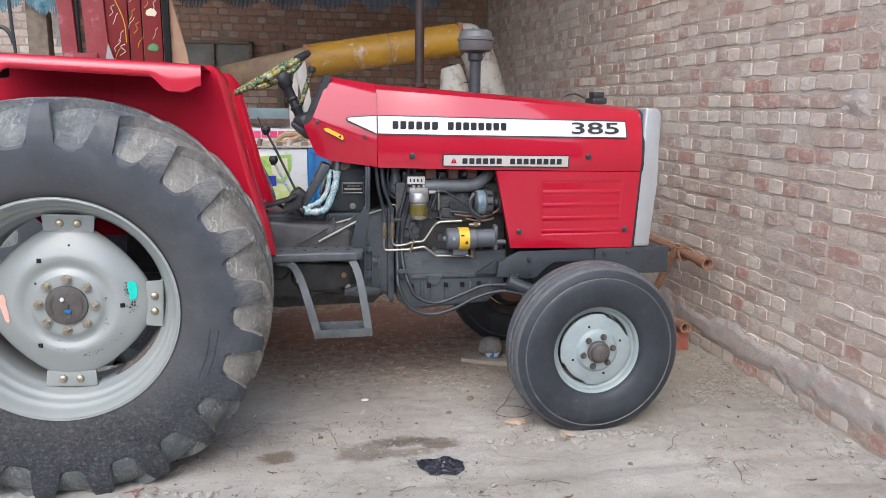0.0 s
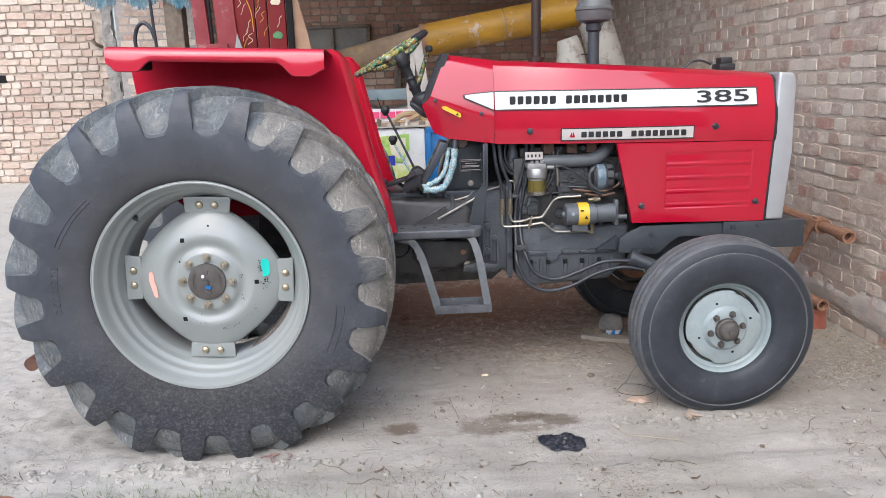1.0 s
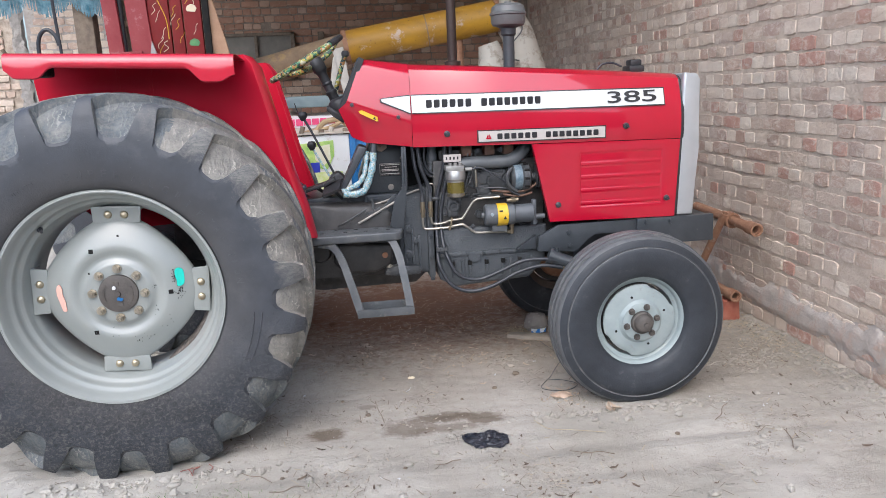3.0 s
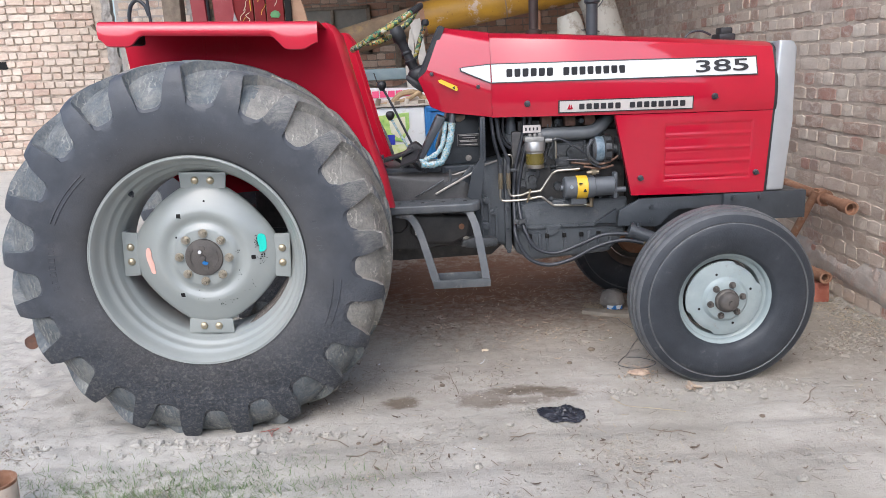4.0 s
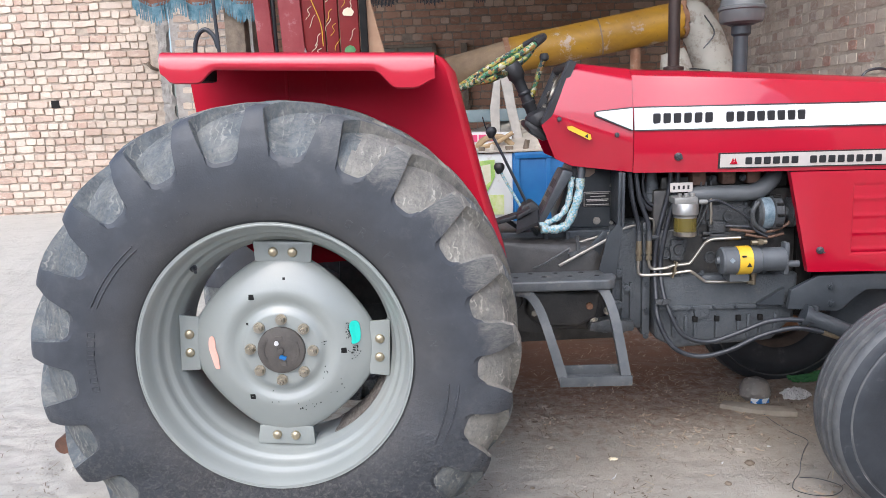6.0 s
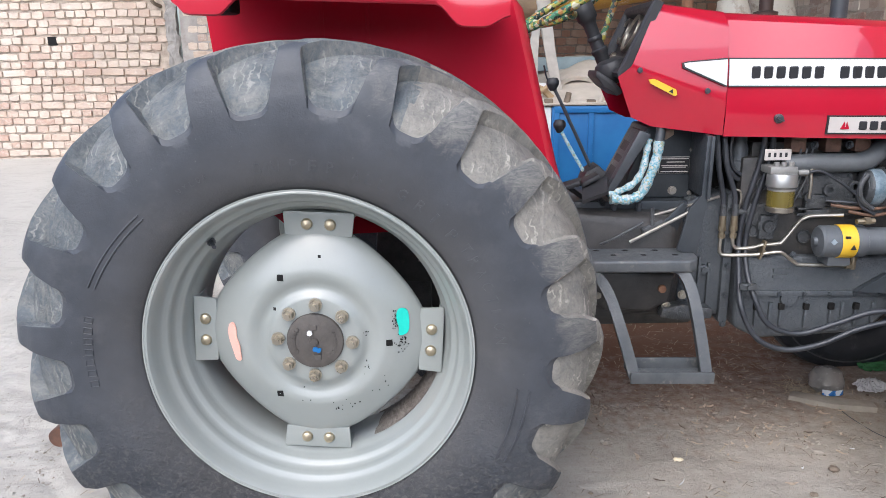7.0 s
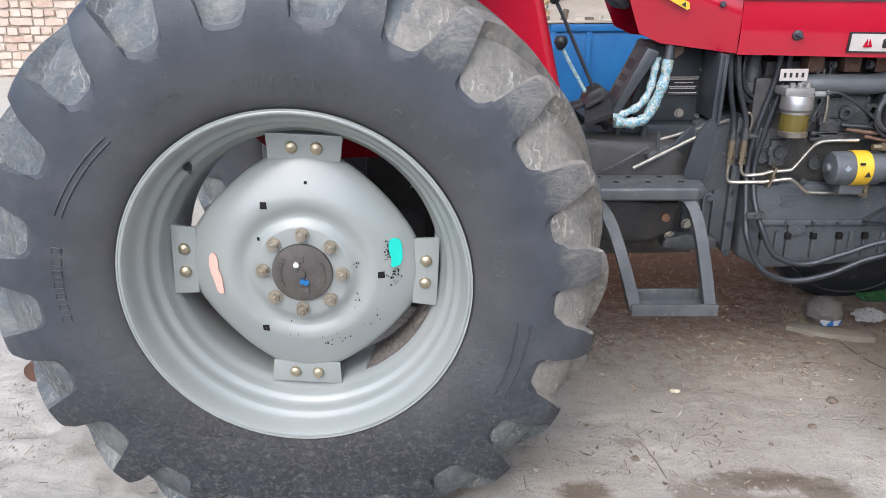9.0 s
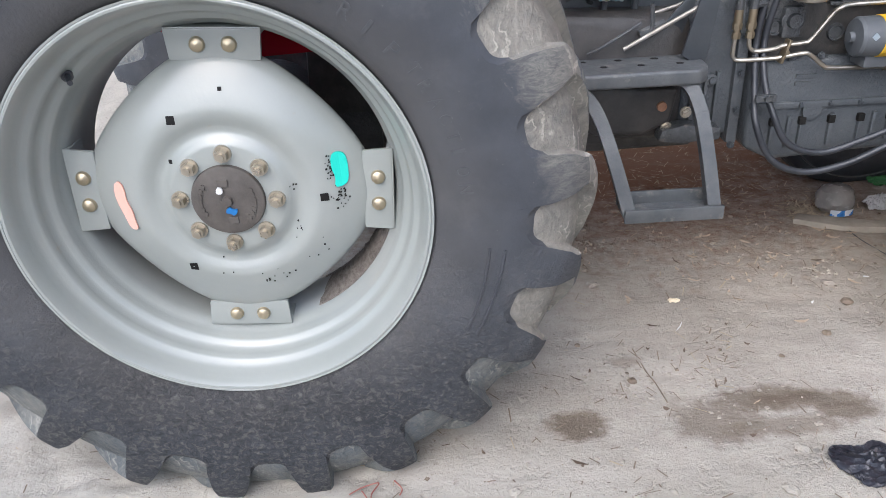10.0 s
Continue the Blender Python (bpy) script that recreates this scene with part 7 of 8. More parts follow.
pipe(bm, [tilt @ Vector((0.205 * math.cos(a), 0.205 * math.sin(a), 0.0)) for a in (k * math.pi / 20 for k in range(41))], 0.016, 10, 2, radii=lambda u: 0.0138 + 0.0012 * math.sin(u * 300))
sw = part("steering_wheel", bm, WRAP, tractor, "steering wheel wrapped in printed green and yellow plastic")
bm = bmnew()
pipe(bm, [tilt @ Vector((0.206 * math.cos(a), 0.206 * math.sin(a), 0.002)) for a in (-0.8 + k * 0.1 for k in range(17))], 0.0158, 10, 2)
part("bare_rim", bm, BLACK, sw, "bare black part of the rim")
for a in (0.3, 2.4, 4.5):
    bm = bmnew()
    pipe(bm, [tilt @ Vector((0.02 * math.cos(a), 0.02 * math.sin(a), -0.045)), tilt @ Vector((0.12 * math.cos(a), 0.12 * math.sin(a), -0.035)), tilt @ Vector((0.20 * math.cos(a), 0.20 * math.sin(a), 0))], 0.014, 8)
    part("spoke", bm, WRAP, sw)
for i, ((kx, ky, kz), foot, bend) in enumerate((((0.752, 4.22, 1.396), (0.93, 4.16, 1.02), (0.80, 4.21, 1.30)), ((0.785, 4.25, 1.238), (0.91, 4.15, 1.01), (0.82, 4.23, 1.17)))):
    bm = bmnew()
    pipe(bm, [(kx, ky, kz), bend, foot], 0.0065, 8)
    lv = part("gear_lever", bm, TAPE if i else HOSE, tractor, "gear lever rod with black knob")
    bm = bmnew()
    lathe(bm, [(0.0, 0.030), (0.016, 0.028), (0.024, 0.016), (0.024, 0.004), (0.014, -0.014), (0.010, -0.02)], (kx, ky, kz), "z", 18)
    part("knob", bm, BLACK, lv, "black knob")
bm = bmnew()
pipe(bm, [(0.715, 4.20, 1.47), (0.73, 4.21, 1.42), (0.752, 4.22, 1.396)], 0.003, 6)
part("lever_wire", bm, HOSE, tractor)
bm = bmnew()
pipe(bm, [(0.925, 4.30, 1.50), (0.955, 4.305, 1.60), (0.992, 4.31, 1.705)], 0.013, 10, 6, radii=lambda u: 0.0125 + 0.001 * math.sin(u * 40))
hl = part("hand_lever", bm, WRAP, tractor, "hand lever wrapped in printed plastic")
bm = bmnew()
lathe(bm, [(0.0, 0.018), (0.016, 0.016), (0.021, 0.004), (0.020, -0.010), (0.012, -0.016)], (0.996, 4.31, 1.715), "z", 18)
part("knob", bm, BLACK, hl)
# pedals and lever boxes on the platform
for k, (x, y, z, w) in enumerate(((0.80, 4.10, 1.035, 0.055), (0.70, 4.14, 1.02, 0.045), (0.87, 4.05, 1.065, 0.03))):
    bm = bmnew()
    prism(bm, [(x - w, z - 0.02), (x + w, z + 0.012), (x + w * 0.9, z + 0.030), (x - w, z)], y - 0.05, y + 0.03, 0.006)
    rod(bm, (x, y, z), (x + 0.08, y + 0.02, z - 0.06), 0.009, seg=8)
    part("pedal", bm, BLACK if k % 2 == 0 else GREY, tractor, "worn dark foot pedal")
bm = bmnew()
prism(bm, [(0.85, 1.03), (0.96, 1.02), (0.955, 1.075), (0.915, 1.11), (0.87, 1.085)], 4.12, 4.24, 0.015)
part("lever_box", bm, BLACK, tractor, "black lever housing")
bm = bmnew()
box(bm, 1.455, 1.545, 3.955, 3.961, 1.143, 1.182, 0.002, 1)
tag = part("paper_tag", bm, PLATE, tractor, "white paper tag above the fuel filter")
for k in range(4):
    bm = bmnew()
    box(bm, 1.466 + k * 0.019, 1.474 + k * 0.019, 3.9535, 3.956, 1.155, 1.170)
    part("tag_bar", bm, INK, tag)
# ring hook over the fender
bm = bmnew()
pipe(bm, [(-0.405, 4.20, 2.6), (-0.405, 4.20, 2.05), (-0.395, 4.20, 1.74), (-0.39, 4.20, 1.64)], 0.008, 8)
pipe(bm, [(-0.40, 4.20, 1.80), (-0.415, 4.20, 1.85), (-0.45, 4.20, 1.878), (-0.485, 4.20, 1.85), (-0.50, 4.20, 1.78), (-0.485, 4.20, 1.68)], 0.010, 8)
part("wire_loop", bm, HOSE, tractor, "black cable loop hanging behind the fender")


# ---- inside the shed, behind the tractor ----
# blue and white implement
thr = thing("threshing_machine", (0.7, 6.9, ground_z(0.7, 6.9)), "dusty white and blue threshing machine with pasted stickers", "machine")
gz = ground_z(0.7, 6.9)
bm = bmnew()
box(bm, -0.7, 0.985, 6.20, 7.9, 0.62, 1.195, 0.012)
part("white_body", bm, MACHINE_WHITE, thr, "dusty white sheet-metal body")
bm = bmnew()
prism(bm, [(0.985, 0.55), (1.98, 0.55), (1.98, 1.195), (0.985, 1.195)], 6.20, 7.9, 0.012)
bl = part("blue_body", bm, BLUE, thr, "blue painted end section")
bm = bmnew()
for a in (1.0, 1.22, 1.58):
    box(bm, a, a + 0.035, 6.185, 6.205, 0.56, 1.19, 0.004)
box(bm, 1.0, 1.95, 6.183, 6.205, 1.150, 1.195, 0.005)
part("panel_frame", bm, BLUE, bl)
bm = bmnew()
sheet(bm, [[(x, 6.18 + 0.1 * v, 1.20 + 0.006 * math.sin(x * 7) * v + 0.018 * v + 0.020 * v * smooth01(0.9, 1.7, x)) for v in (0, 0.4, 1, 2, 4, 7, 10)] for x in [-0.6 + 0.1 * k for k in range(27)]], 0.01)
part("canvas_cover", bm, CANVAS, thr, "dusty canvas thrown over the top")
bm = bmnew()
prism(bm, [(0.15, 1.22), (0.98, 1.235), (1.02, 1.33), (0.15, 1.36)], 6.45, 6.47)
part("name_board", bm, MACHINE_WHITE, thr, "white board with pink lettering bars")
for k in range(6):
    bm = bmnew()
    box(bm, 0.50 + k * 0.065, 0.555 + k * 0.065, 6.44, 6.455, 1.262 + 0.002 * k, 1.318)
    part("lettering_bar", bm, surface("pink_lettering", (0.65, 0.05, 0.16), (0.7, 0.08, 0.2), 0.5, 8), thr, "", 0)
bm = bmnew()
box(bm, 0.3, 1.5, 6.9, 7.0, 1.40, 1.50, 0.02)
part("grey_rail", bm, surface("blue_grey_paint", (0.20, 0.27, 0.29), (0.28, 0.35, 0.37), 0.6, 8, 0.1, 40), thr, "blue-grey steel rail")
# stickers
for name, pts, m in (("sticker", [(0.60, 1.13), (0.86, 1.15), (0.86, 1.03), (0.80, 0.92), (0.64, 0.95)], surface("green_sticker", (0.22, 0.45, 0.10), (0.55, 0.66, 0.2), 0.5, 22)), ("sticker", [(0.70, 1.10), (0.83, 1.12), (0.83, 1.0), (0.77, 0.95), (0.71, 1.0)], surface("pale_shield", (0.62, 0.58, 0.40), (0.7, 0.68, 0.55), 0.5, 30)), ("sticker", [(0.58, 0.98), (0.74, 0.98), (0.74, 0.90), (0.58, 0.90)], surface("deep_blue_sticker", (0.02, 0.03, 0.35), (0.03, 0.05, 0.42), 0.5, 20)), ("sticker", [(0.66, 0.90), (0.92, 0.90), (0.92, 0.76), (0.66, 0.76)], surface("yellow_green_sticker", (0.5, 0.62, 0.12), (0.7, 0.72, 0.5), 0.5, 18))):
    bm = bmnew()
    prism(bm, pts, 6.194 - 0.002 * len(thr.children) / 8, 6.202)
    part(name, bm, m, thr, "bright printed sticker", 0)
rnd = random.Random(3)
for k in range(16):
    bm = bmnew()
    x = 0.62 + k * 0.075 + rnd.uniform(-0.02, 0.02)
    if k % 3 == 0:
        rod(bm, (x, 6.22, 1.19), (x + 0.02, 6.22, 1.245 + rnd.random() * 0.04), 0.022, 0.018, 10)
    else:
        box(bm, x, x + 0.04 + 0.03 * rnd.random(), 6.20, 6.26, 1.19, 1.215 + 0.03 * rnd.random(), 0.006)
    part("latch", bm, CANVAS if k % 2 else WOOD, thr)
for x, y in ((-0.5, 6.4), (1.8, 6.4), (-0.5, 7.7), (1.8, 7.7)):
    bm = bmnew()
    rod(bm, (x, y, gz - 0.15), (x, y, 0.65), 0.04)
    part("leg", bm, DARK, thr)
# tools and a sack on the machine
bm = bmnew()
pipe(bm, [(0.72, 6.30, 1.21), (0.80, 6.30, 1.29), (0.92, 6.32, 1.30), (1.0, 6.34, 1.24)], 0.022, 8)
pipe(bm, [(0.62, 6.28, 1.21), (0.85, 6.30, 1.25), (1.0, 6.30, 1.33)], 0.016, 8)
solo("rope_coil", bm, surface("tan_rope", (0.36, 0.25, 0.14), (0.46, 0.34, 0.2), 0.9, 30, 0.4), "tan rope lying on the machine", "rope")
bm = bmnew()
rows = []
for i in range(9):
    u = i / 8
    rows.append([(1.02 + 0.55 * v + 0.03 * math.sin(9 * u), 6.55 + 0.5 * u, 1.27 + 0.20 * math.sin(math.pi * (0.15 + 0.7 * u)) * math.sin(math.pi * (0.1 + 0.8 * v)) + 0.025 * math.sin(7 * v + 5 * u)) for v in [k / 12 for k in range(13)]])
sheet(bm, rows, 0.03)
solo("sack", bm, CANVAS, "dusty pale sack lying on the machine", "sack")
# white bent board standing on the machine
bm = bmnew()
prism(bm, [(0.90, 1.86), (0.99, 1.88), (1.03, 1.55), (1.10, 1.22), (1.03, 1.21), (0.97, 1.50)], 6.46, 6.50, 0.01)
prism(bm, [(0.90, 1.80), (0.95, 1.82), (0.91, 1.50), (0.93, 1.22), (0.86, 1.21), (0.85, 1.50)], 6.50, 6.53, 0.01)
solo("white_board", bm, surface("whitewashed_board", (0.40, 0.375, 0.335), (0.52, 0.49, 0.44), 0.85, 14, 0.4, 50), "whitewashed bent board standing on the machine", "board")

# yellow grain auger with white ducts
aug = thing("grain_auger", (1.3, 6.9, 0.3), "yellow worn grain auger tube resting aslant", "auger")
A, B, C = Vector((0.0, 6.95, 1.655)), Vector((1.02, 6.9, 1.898)), Vector((2.34, 6.85, 2.115))
bm = bmnew()
rod(bm, B, C, 0.138, 0.138, 36)
part("yellow_tube", bm, AUGER, aug, "chipped yellow tube")
bm = bmnew()
rod(bm, A - (B - A) * 0.6, B, 0.118, 0.122, 36)
part("rusty_tube", bm, AUGER_OLD, aug, "rusty grey lower tube")
bm = bmnew()
d = (C - B).normalized()
rod(bm, C - d * 0.012, C + d * 0.022, 0.150, 0.150, 40)
for v in bm.verts:
    k = noise.noise(v.co * 19)
    v.co = C + (v.co - C) * (1 + 0.10 * k) + d * 0.02 * noise.noise(v.co * 23 + Vector((3, 1, 7)))
part("flange", bm, RUST, aug, "torn rusty flange")
bm = bmnew()
q = B + (C - B) * 0.53
rod(bm, q - d * 0.006, q + d * 0.006, 0.1405, 0.1405, 36)
part("weld_seam", bm, AUGER_OLD, aug, "rusty weld seam")
bm = bmnew()
rod(bm, B - d * 0.02, B + d * 0.02, 0.146, 0.146, 32)
part("flange", bm, RUST, aug, "rusty joining flange")
bm = bmnew()
rod(bm, (2.0, 6.88, 0.1), (2.0, 6.88, 1.95), 0.04)
part("stand", bm, RUST, aug)
bm = bmnew()
rod(bm, (0.3, 6.95, 0.1), (0.3, 6.95, 1.62), 0.035)
part("stand", bm, RUST, aug)
bm = bmnew()
pipe(bm, [C + d * 0.03, C + d * 0.08, (2.45, 6.85, 2.075), (2.52, 6.85, 1.96), (2.57, 6.85, 1.80), (2.62, 6.85, 1.62), (2.66, 6.85, 1.40)], 0.13, 28, 6, radii=lambda u: 0.120 + 0.045 * u)
part("discharge_spout", bm, DUCT, aug, "white curved discharge spout")
bm = bmnew()
pipe(bm, [(2.22, 6.66, 1.87), (2.235, 6.66, 1.82), (2.25, 6.66, 1.74), (2.26, 6.66, 1.64), (2.27, 6.66, 1.50)], 0.11, 24, 6, radii=lambda u: 0.085 + 0.06 * u)
part("side_spout", bm, DUCT, aug, "white side spout")
bm = bmnew()
pipe(bm, [(2.20, 6.60, 1.72), (2.33, 6.57, 1.735), (2.48, 6.60, 1.72)], 0.005, 6)
pipe(bm, [(2.45, 6.66, 2.12), (2.52, 6.64, 1.99), (2.44, 6.63, 1.88)], 0.005, 6)
part("tie_wire", bm, HOSE, aug)

# decorated cart front with awning
cart = thing("decorated_cart", (-0.3, 6.1, ground_z(-0.3, 6.1)), "red painted cart front with flower patterns", "cart")
cz = ground_z(-0.3, 6.1)
for x0, x1, m, y in ((-0.70, -0.60, RED_FADED, 5.96), (-0.545, -0.40, RED_FADED, 5.98)):
    bm = bmnew()
    prism(bm, [(x0 + 0.06, cz), (x1 + 0.06, cz), (x1 + 0.02, 1.9), (x1 - 0.03, 3.0), (x0 - 0.03, 3.0), (x0 + 0.02, 1.9)], y, y + 0.06, 0.008)
    part("post", bm, m, cart, "faded red post")
bm = bmnew()
rod(bm, (-0.565, 6.02, cz), (-0.592, 6.02, 3.0), 0.018, seg=12)
part("pipe", bm, BLACK, cart, "black pipe between the posts")
bm = bmnew()
prism(bm, [(-0.60, 1.78), (-0.45, 1.78), (-0.45, 1.87), (-0.60, 1.87)], 5.95, 6.05, 0.008)
part("cross_board", bm, RED_FADED, cart)
for x0, x1 in ((-0.39, -0.245), (-0.235, -0.155), (-0.145, -0.02)):
    bm = bmnew()
    box(bm, x0, x1, 6.0, 6.05, cz, 3.0, 0.006)
    part("panel", bm, RED_PANEL, cart, "red panel with painted scrolls")
rnd = random.Random(21)
for k in range(30):
    x = rnd.choice((-0.32, -0.19, -0.08)) + rnd.uniform(-0.03, 0.03)
    z = 1.86 + 0.030 * k + rnd.uniform(-0.01, 0.01)
    s = rnd.uniform(-1, 1)
    bm = bmnew()
    pipe(bm, [(x - 0.02, 5.995, z - 0.03), (x + 0.02 * s, 5.995, z), (x - 0.012 * s, 5.995, z + 0.03), (x + 0.02, 5.995, z + 0.05)], 0.0022, 6, 4)
    part("painted_scroll", bm, CREAM if k % 3 else YELLOW, cart, "cream scroll stroke")
bm = bmnew()
pipe(bm, [(-0.37, 5.995, 2.5), (-0.34, 5.995, 2.3), (-0.27, 5.995, 2.1), (-0.26, 5.995, 1.95)], 0.0035, 6)
part("gold_line", bm, YELLOW, cart)
for z in (1.90, 2.14):
    bm = bmnew()
    prism(bm, [(-0.115, z), (-0.060, z - 0.006), (-0.045, z + 0.02), (-0.060, z + 0.042), (-0.085, z + 0.05), (-0.112, z + 0.036), (-0.122, z + 0.015)], 5.994, 6.002)
    part("painted_leaf", bm, surface("leaf_green_paint", (0.05, 0.18, 0.06), (0.1, 0.28, 0.1), 0.5, 20) if z < 2 else CREAM, cart)
bm = bmnew()
box(bm, -0.01, 0.035, 5.99, 6.05, cz, 3.0, 0.005)
part("dark_edge", bm, DARK, cart, "dark edge board")
bm = bmnew()
prism(bm, [(-0.40, 1.80), (-0.33, 1.80), (-0.37, 1.94)], 5.93, 5.95, 0.004)
part("grey_flap", bm, GALV, cart)
bm = bmnew()
prism(bm, [(0.055, 1.0), (0.15, 1.0), (0.15, 1.83), (0.135, 1.92), (0.045, 2.30), (0.01, 2.30)], 6.03, 6.06, 0.006)
solo("board", bm, WOOD_PALE, "tan board leaning against the cart", "board")
bm = bmnew()
prism(bm, [(-0.93, 0.0), (-0.79, 0.0), (-0.79, 2.9), (-0.92, 2.9)], 6.05, 6.18, 0.01)
solo("timber_post", bm, WOOD, "dark weathered timber post", "post")
# awning: brown cloth with a scalloped blue fringe
def awning_run(p, q, n, name, braid):
    """A hanging valance from p to q with scallops along its lower edge."""
    p, q = Vector(p), Vector(q)
    side = (q - p).cross(Vector((0, 0, 1))).normalized()
    steps_n = n * 12
    def edge(u):
        return 0.10 * abs(math.sin(math.pi * n * u)) ** 0.7
    rows, fr = [], []
    for i in range(steps_n + 1):
        u = i / steps_n
        base = p + (q - p) * u
        wob = side * 0.02 * math.sin(u * 40)
        zb = base.z - 0.03 - edge(u)
        rows.append([Vector((base.x, base.y, 3.1 if base.y < 6.5 else 4.302)), base + Vector((0, 0, 0.3)) + wob * 0.5, Vector((base.x, base.y, zb)) + wob])
        fr.append((Vector((base.x, base.y, zb)) + wob, u))
    bm = bmnew()
    sheet(bm, rows, 0.006)
    aw = solo(name, bm, AWNING, "brown awning cloth with blue tasselled edge", "awning")
    bm = bmnew()
    rnd = random.Random(len(name) + n)
    for k, (b, u) in enumerate(fr[:-1]):
        for j in range(3):
            c = b + (fr[k + 1][0] - b) * (j / 3)
            L = 0.09 + 0.03 * rnd.random()
            w = (q - p).normalized() * 0.006
            o = side * rnd.uniform(-0.012, 0.012)
            top = [bm.verts.new(c - w + side * 0.006 + Vector((0, 0, 0.02))), bm.verts.new(c + w + side * 0.006 + Vector((0, 0, 0.02)))]
            bot = [bm.verts.new(c + w * 0.6 + o + Vector((0, 0, -L))), bm.verts.new(c - w * 0.6 + o + Vector((0, 0, -L)))]
            bm.faces.new(top + bot)
    part("fringe", bm, braid, aw, "blue tasselled fringe", 0)
    return aw


awning_run((-1.50, 6.0, 2.375), (-0.62, 6.0, 2.36), 3, "awning", FRINGE)
awning_run((-0.2, 7.5, 2.62), (2.3, 7.5, 2.65), 6, "awning", FRINGE_SHADED)

# things on the back wall
bm = bmnew()
for a, b, c, d in ((-0.62, 0.38, 2.27, 2.31), (-0.62, 0.38, 1.72, 1.76), (-0.62, -0.57, 1.72, 2.31), (0.33, 0.38, 1.72, 2.31), (-0.13, -0.09, 1.76, 2.27)):
    box(bm, a, b, BACK_Y - 0.07, BACK_Y - 0.012, c, d, 0.006)
wf = solo("wooden_frame", bm, WOOD, "old grey wooden frame leaning on the brick wall", "frame")
bm = bmnew()
box(bm, -0.57, 0.33, BACK_Y - 0.035, BACK_Y - 0.015, 1.76, 2.27)
part("backing", bm, surface("grey_board", (0.17, 0.16, 0.14), (0.25, 0.23, 0.2), 0.9, 6, 0.3, 40), wf)
bm = bmnew()
prism(bm, [(0.68, 1.4), (0.76, 1.4), (0.76, 2.3), (0.68, 2.3)], BACK_Y - 0.09, BACK_Y - 0.02, 0.008)
solo("plank", bm, WOOD, "dark plank standing against the back wall", "plank")

# rusty pipe stand by the side wall
rp = thing("pipe_stand", (3.32, 4.5, 0.0), "rusty pipe stand lying against the brick wall", "pipe stand")
def hollow(bm, p, q, r):
    p, q = Vector(p), Vector(q)
    L = (q - p).length
    n0 = len(bm.verts)
    lathe(bm, [(r, 0), (r, L), (r * 0.72, L), (r * 0.72, 0)], (0, 0, 0), "z", 20, closed=True)
    bm.verts.ensure_lookup_table()
    bmesh.ops.transform(bm, matrix=Matrix.Translation(p) @ (q - p).to_track_quat("Z", "Y").to_matrix().to_4x4(), verts=bm.verts[n0:])
bm = bmnew()
hollow(bm, (3.36, 5.05, 0.634), (3.36, 4.29, 0.606), 0.031)
hollow(bm, (3.36, 4.36, 0.608), (3.36, 4.27, 0.605), 0.040)
part("upper_pipe", bm, RUST, rp, "hollow rusty pipe")
bm = bmnew()
hollow(bm, (3.31, 4.56, 0.665), (3.27, 4.84, 0.20), 0.024)
hollow(bm, (3.36, 4.62, 0.618), (3.36, 4.55, 0.615), 0.050)
part("brace_pipe", bm, RUST, rp)
bm = bmnew()
hollow(bm, (3.31, 4.95, 0.17), (3.31, 4.40, 0.165), 0.029)
hollow(bm, (3.31, 4.47, 0.165), (3.31, 4.385, 0.165), 0.037)
part("lower_pipe", bm, RUST, rp)
bm = bmnew()
prism(bm, [(3.24, -0.01), (3.37, -0.01), (3.36, 0.13), (3.27, 0.125)], 4.43, 4.56, 0.012)
part("red_foot", bm, surface("faded_red_rust", (0.30, 0.085, 0.055), (0.38, 0.15, 0.10), 0.8, 12, 0.4), rp)

# ---- small things on the ground ----
def crumple(bm, cx, cy, rx, ry, h, seed, n=18, lift=0.0):
    """A crumpled film lying on the ground."""
    rows = []
    for i in range(n + 1):
        row = []
        for j in range(n + 1):
            u, v = 2 * i / n - 1, 2 * j / n - 1
            k = 0.75 + 0.35 * noise.noise((u * 1.3 + seed, v * 1.3, 0.5))
            r = math.hypot(u, v)
            s = k / max(1.0, r) if r > 1 else k
            x, y = cx + rx * u * s, cy + ry * v * s
            z = ground_z(x, y) + 0.004 + lift + h * max(0, 1 - r * 0.8) * (0.5 + abs(noise.noise((u * 3.2, v * 3.2, seed)))) + 0.5 * h * abs(noise.noise((u * 7, v * 7, seed + 3)))
            row.append((x, y, z))
        rows.append(row)
    up = [[bm.verts.new(p) for p in row] for row in rows]
    dn = [[bm.verts.new((p[0], p[1], p[2] - 0.0015)) for p in row] for row in rows]
    for i in range(n):
        for j in range(n):
            bm.faces.new((up[i][j], up[i + 1][j], up[i + 1][j + 1], up[i][j + 1]))
            bm.faces.new((dn[i][j], dn[i][j + 1], dn[i + 1][j + 1], dn[i + 1][j]))
    for k in range(n):
        for a, b2, c, d in ((up[k][0], up[k + 1][0], dn[k + 1][0], dn[k][0]), (up[k][n], dn[k][n], dn[k + 1][n], up[k + 1][n]), (up[0][k], dn[0][k], dn[0][k + 1], up[0][k + 1]), (up[n][k], up[n][k + 1], dn[n][k + 1], dn[n][k])):
            bm.faces.new((a, b2, c, d))


bm = bmnew()
crumple(bm, 1.50, 3.15, 0.125, 0.10, 0.020, 3.3, 30)
solo("plastic_bag", bm, BAG_BLACK, "crumpled black polythene bag on the earth", "bag", smooth=25)
bm = bmnew()
crumple(bm, 2.27, 4.56, 0.10, 0.08, 0.05, 8.1, 22)
solo("plastic_bag", bm, BAG_CLEAR, "crumpled cloudy clear bag beneath the engine", "bag", smooth=25)
pouch = thing("water_pouch", (2.07, 4.55, ground_z(2.07, 4.55)), "round clear plastic pouch with a blue label", "pouch")
bm = bmnew()
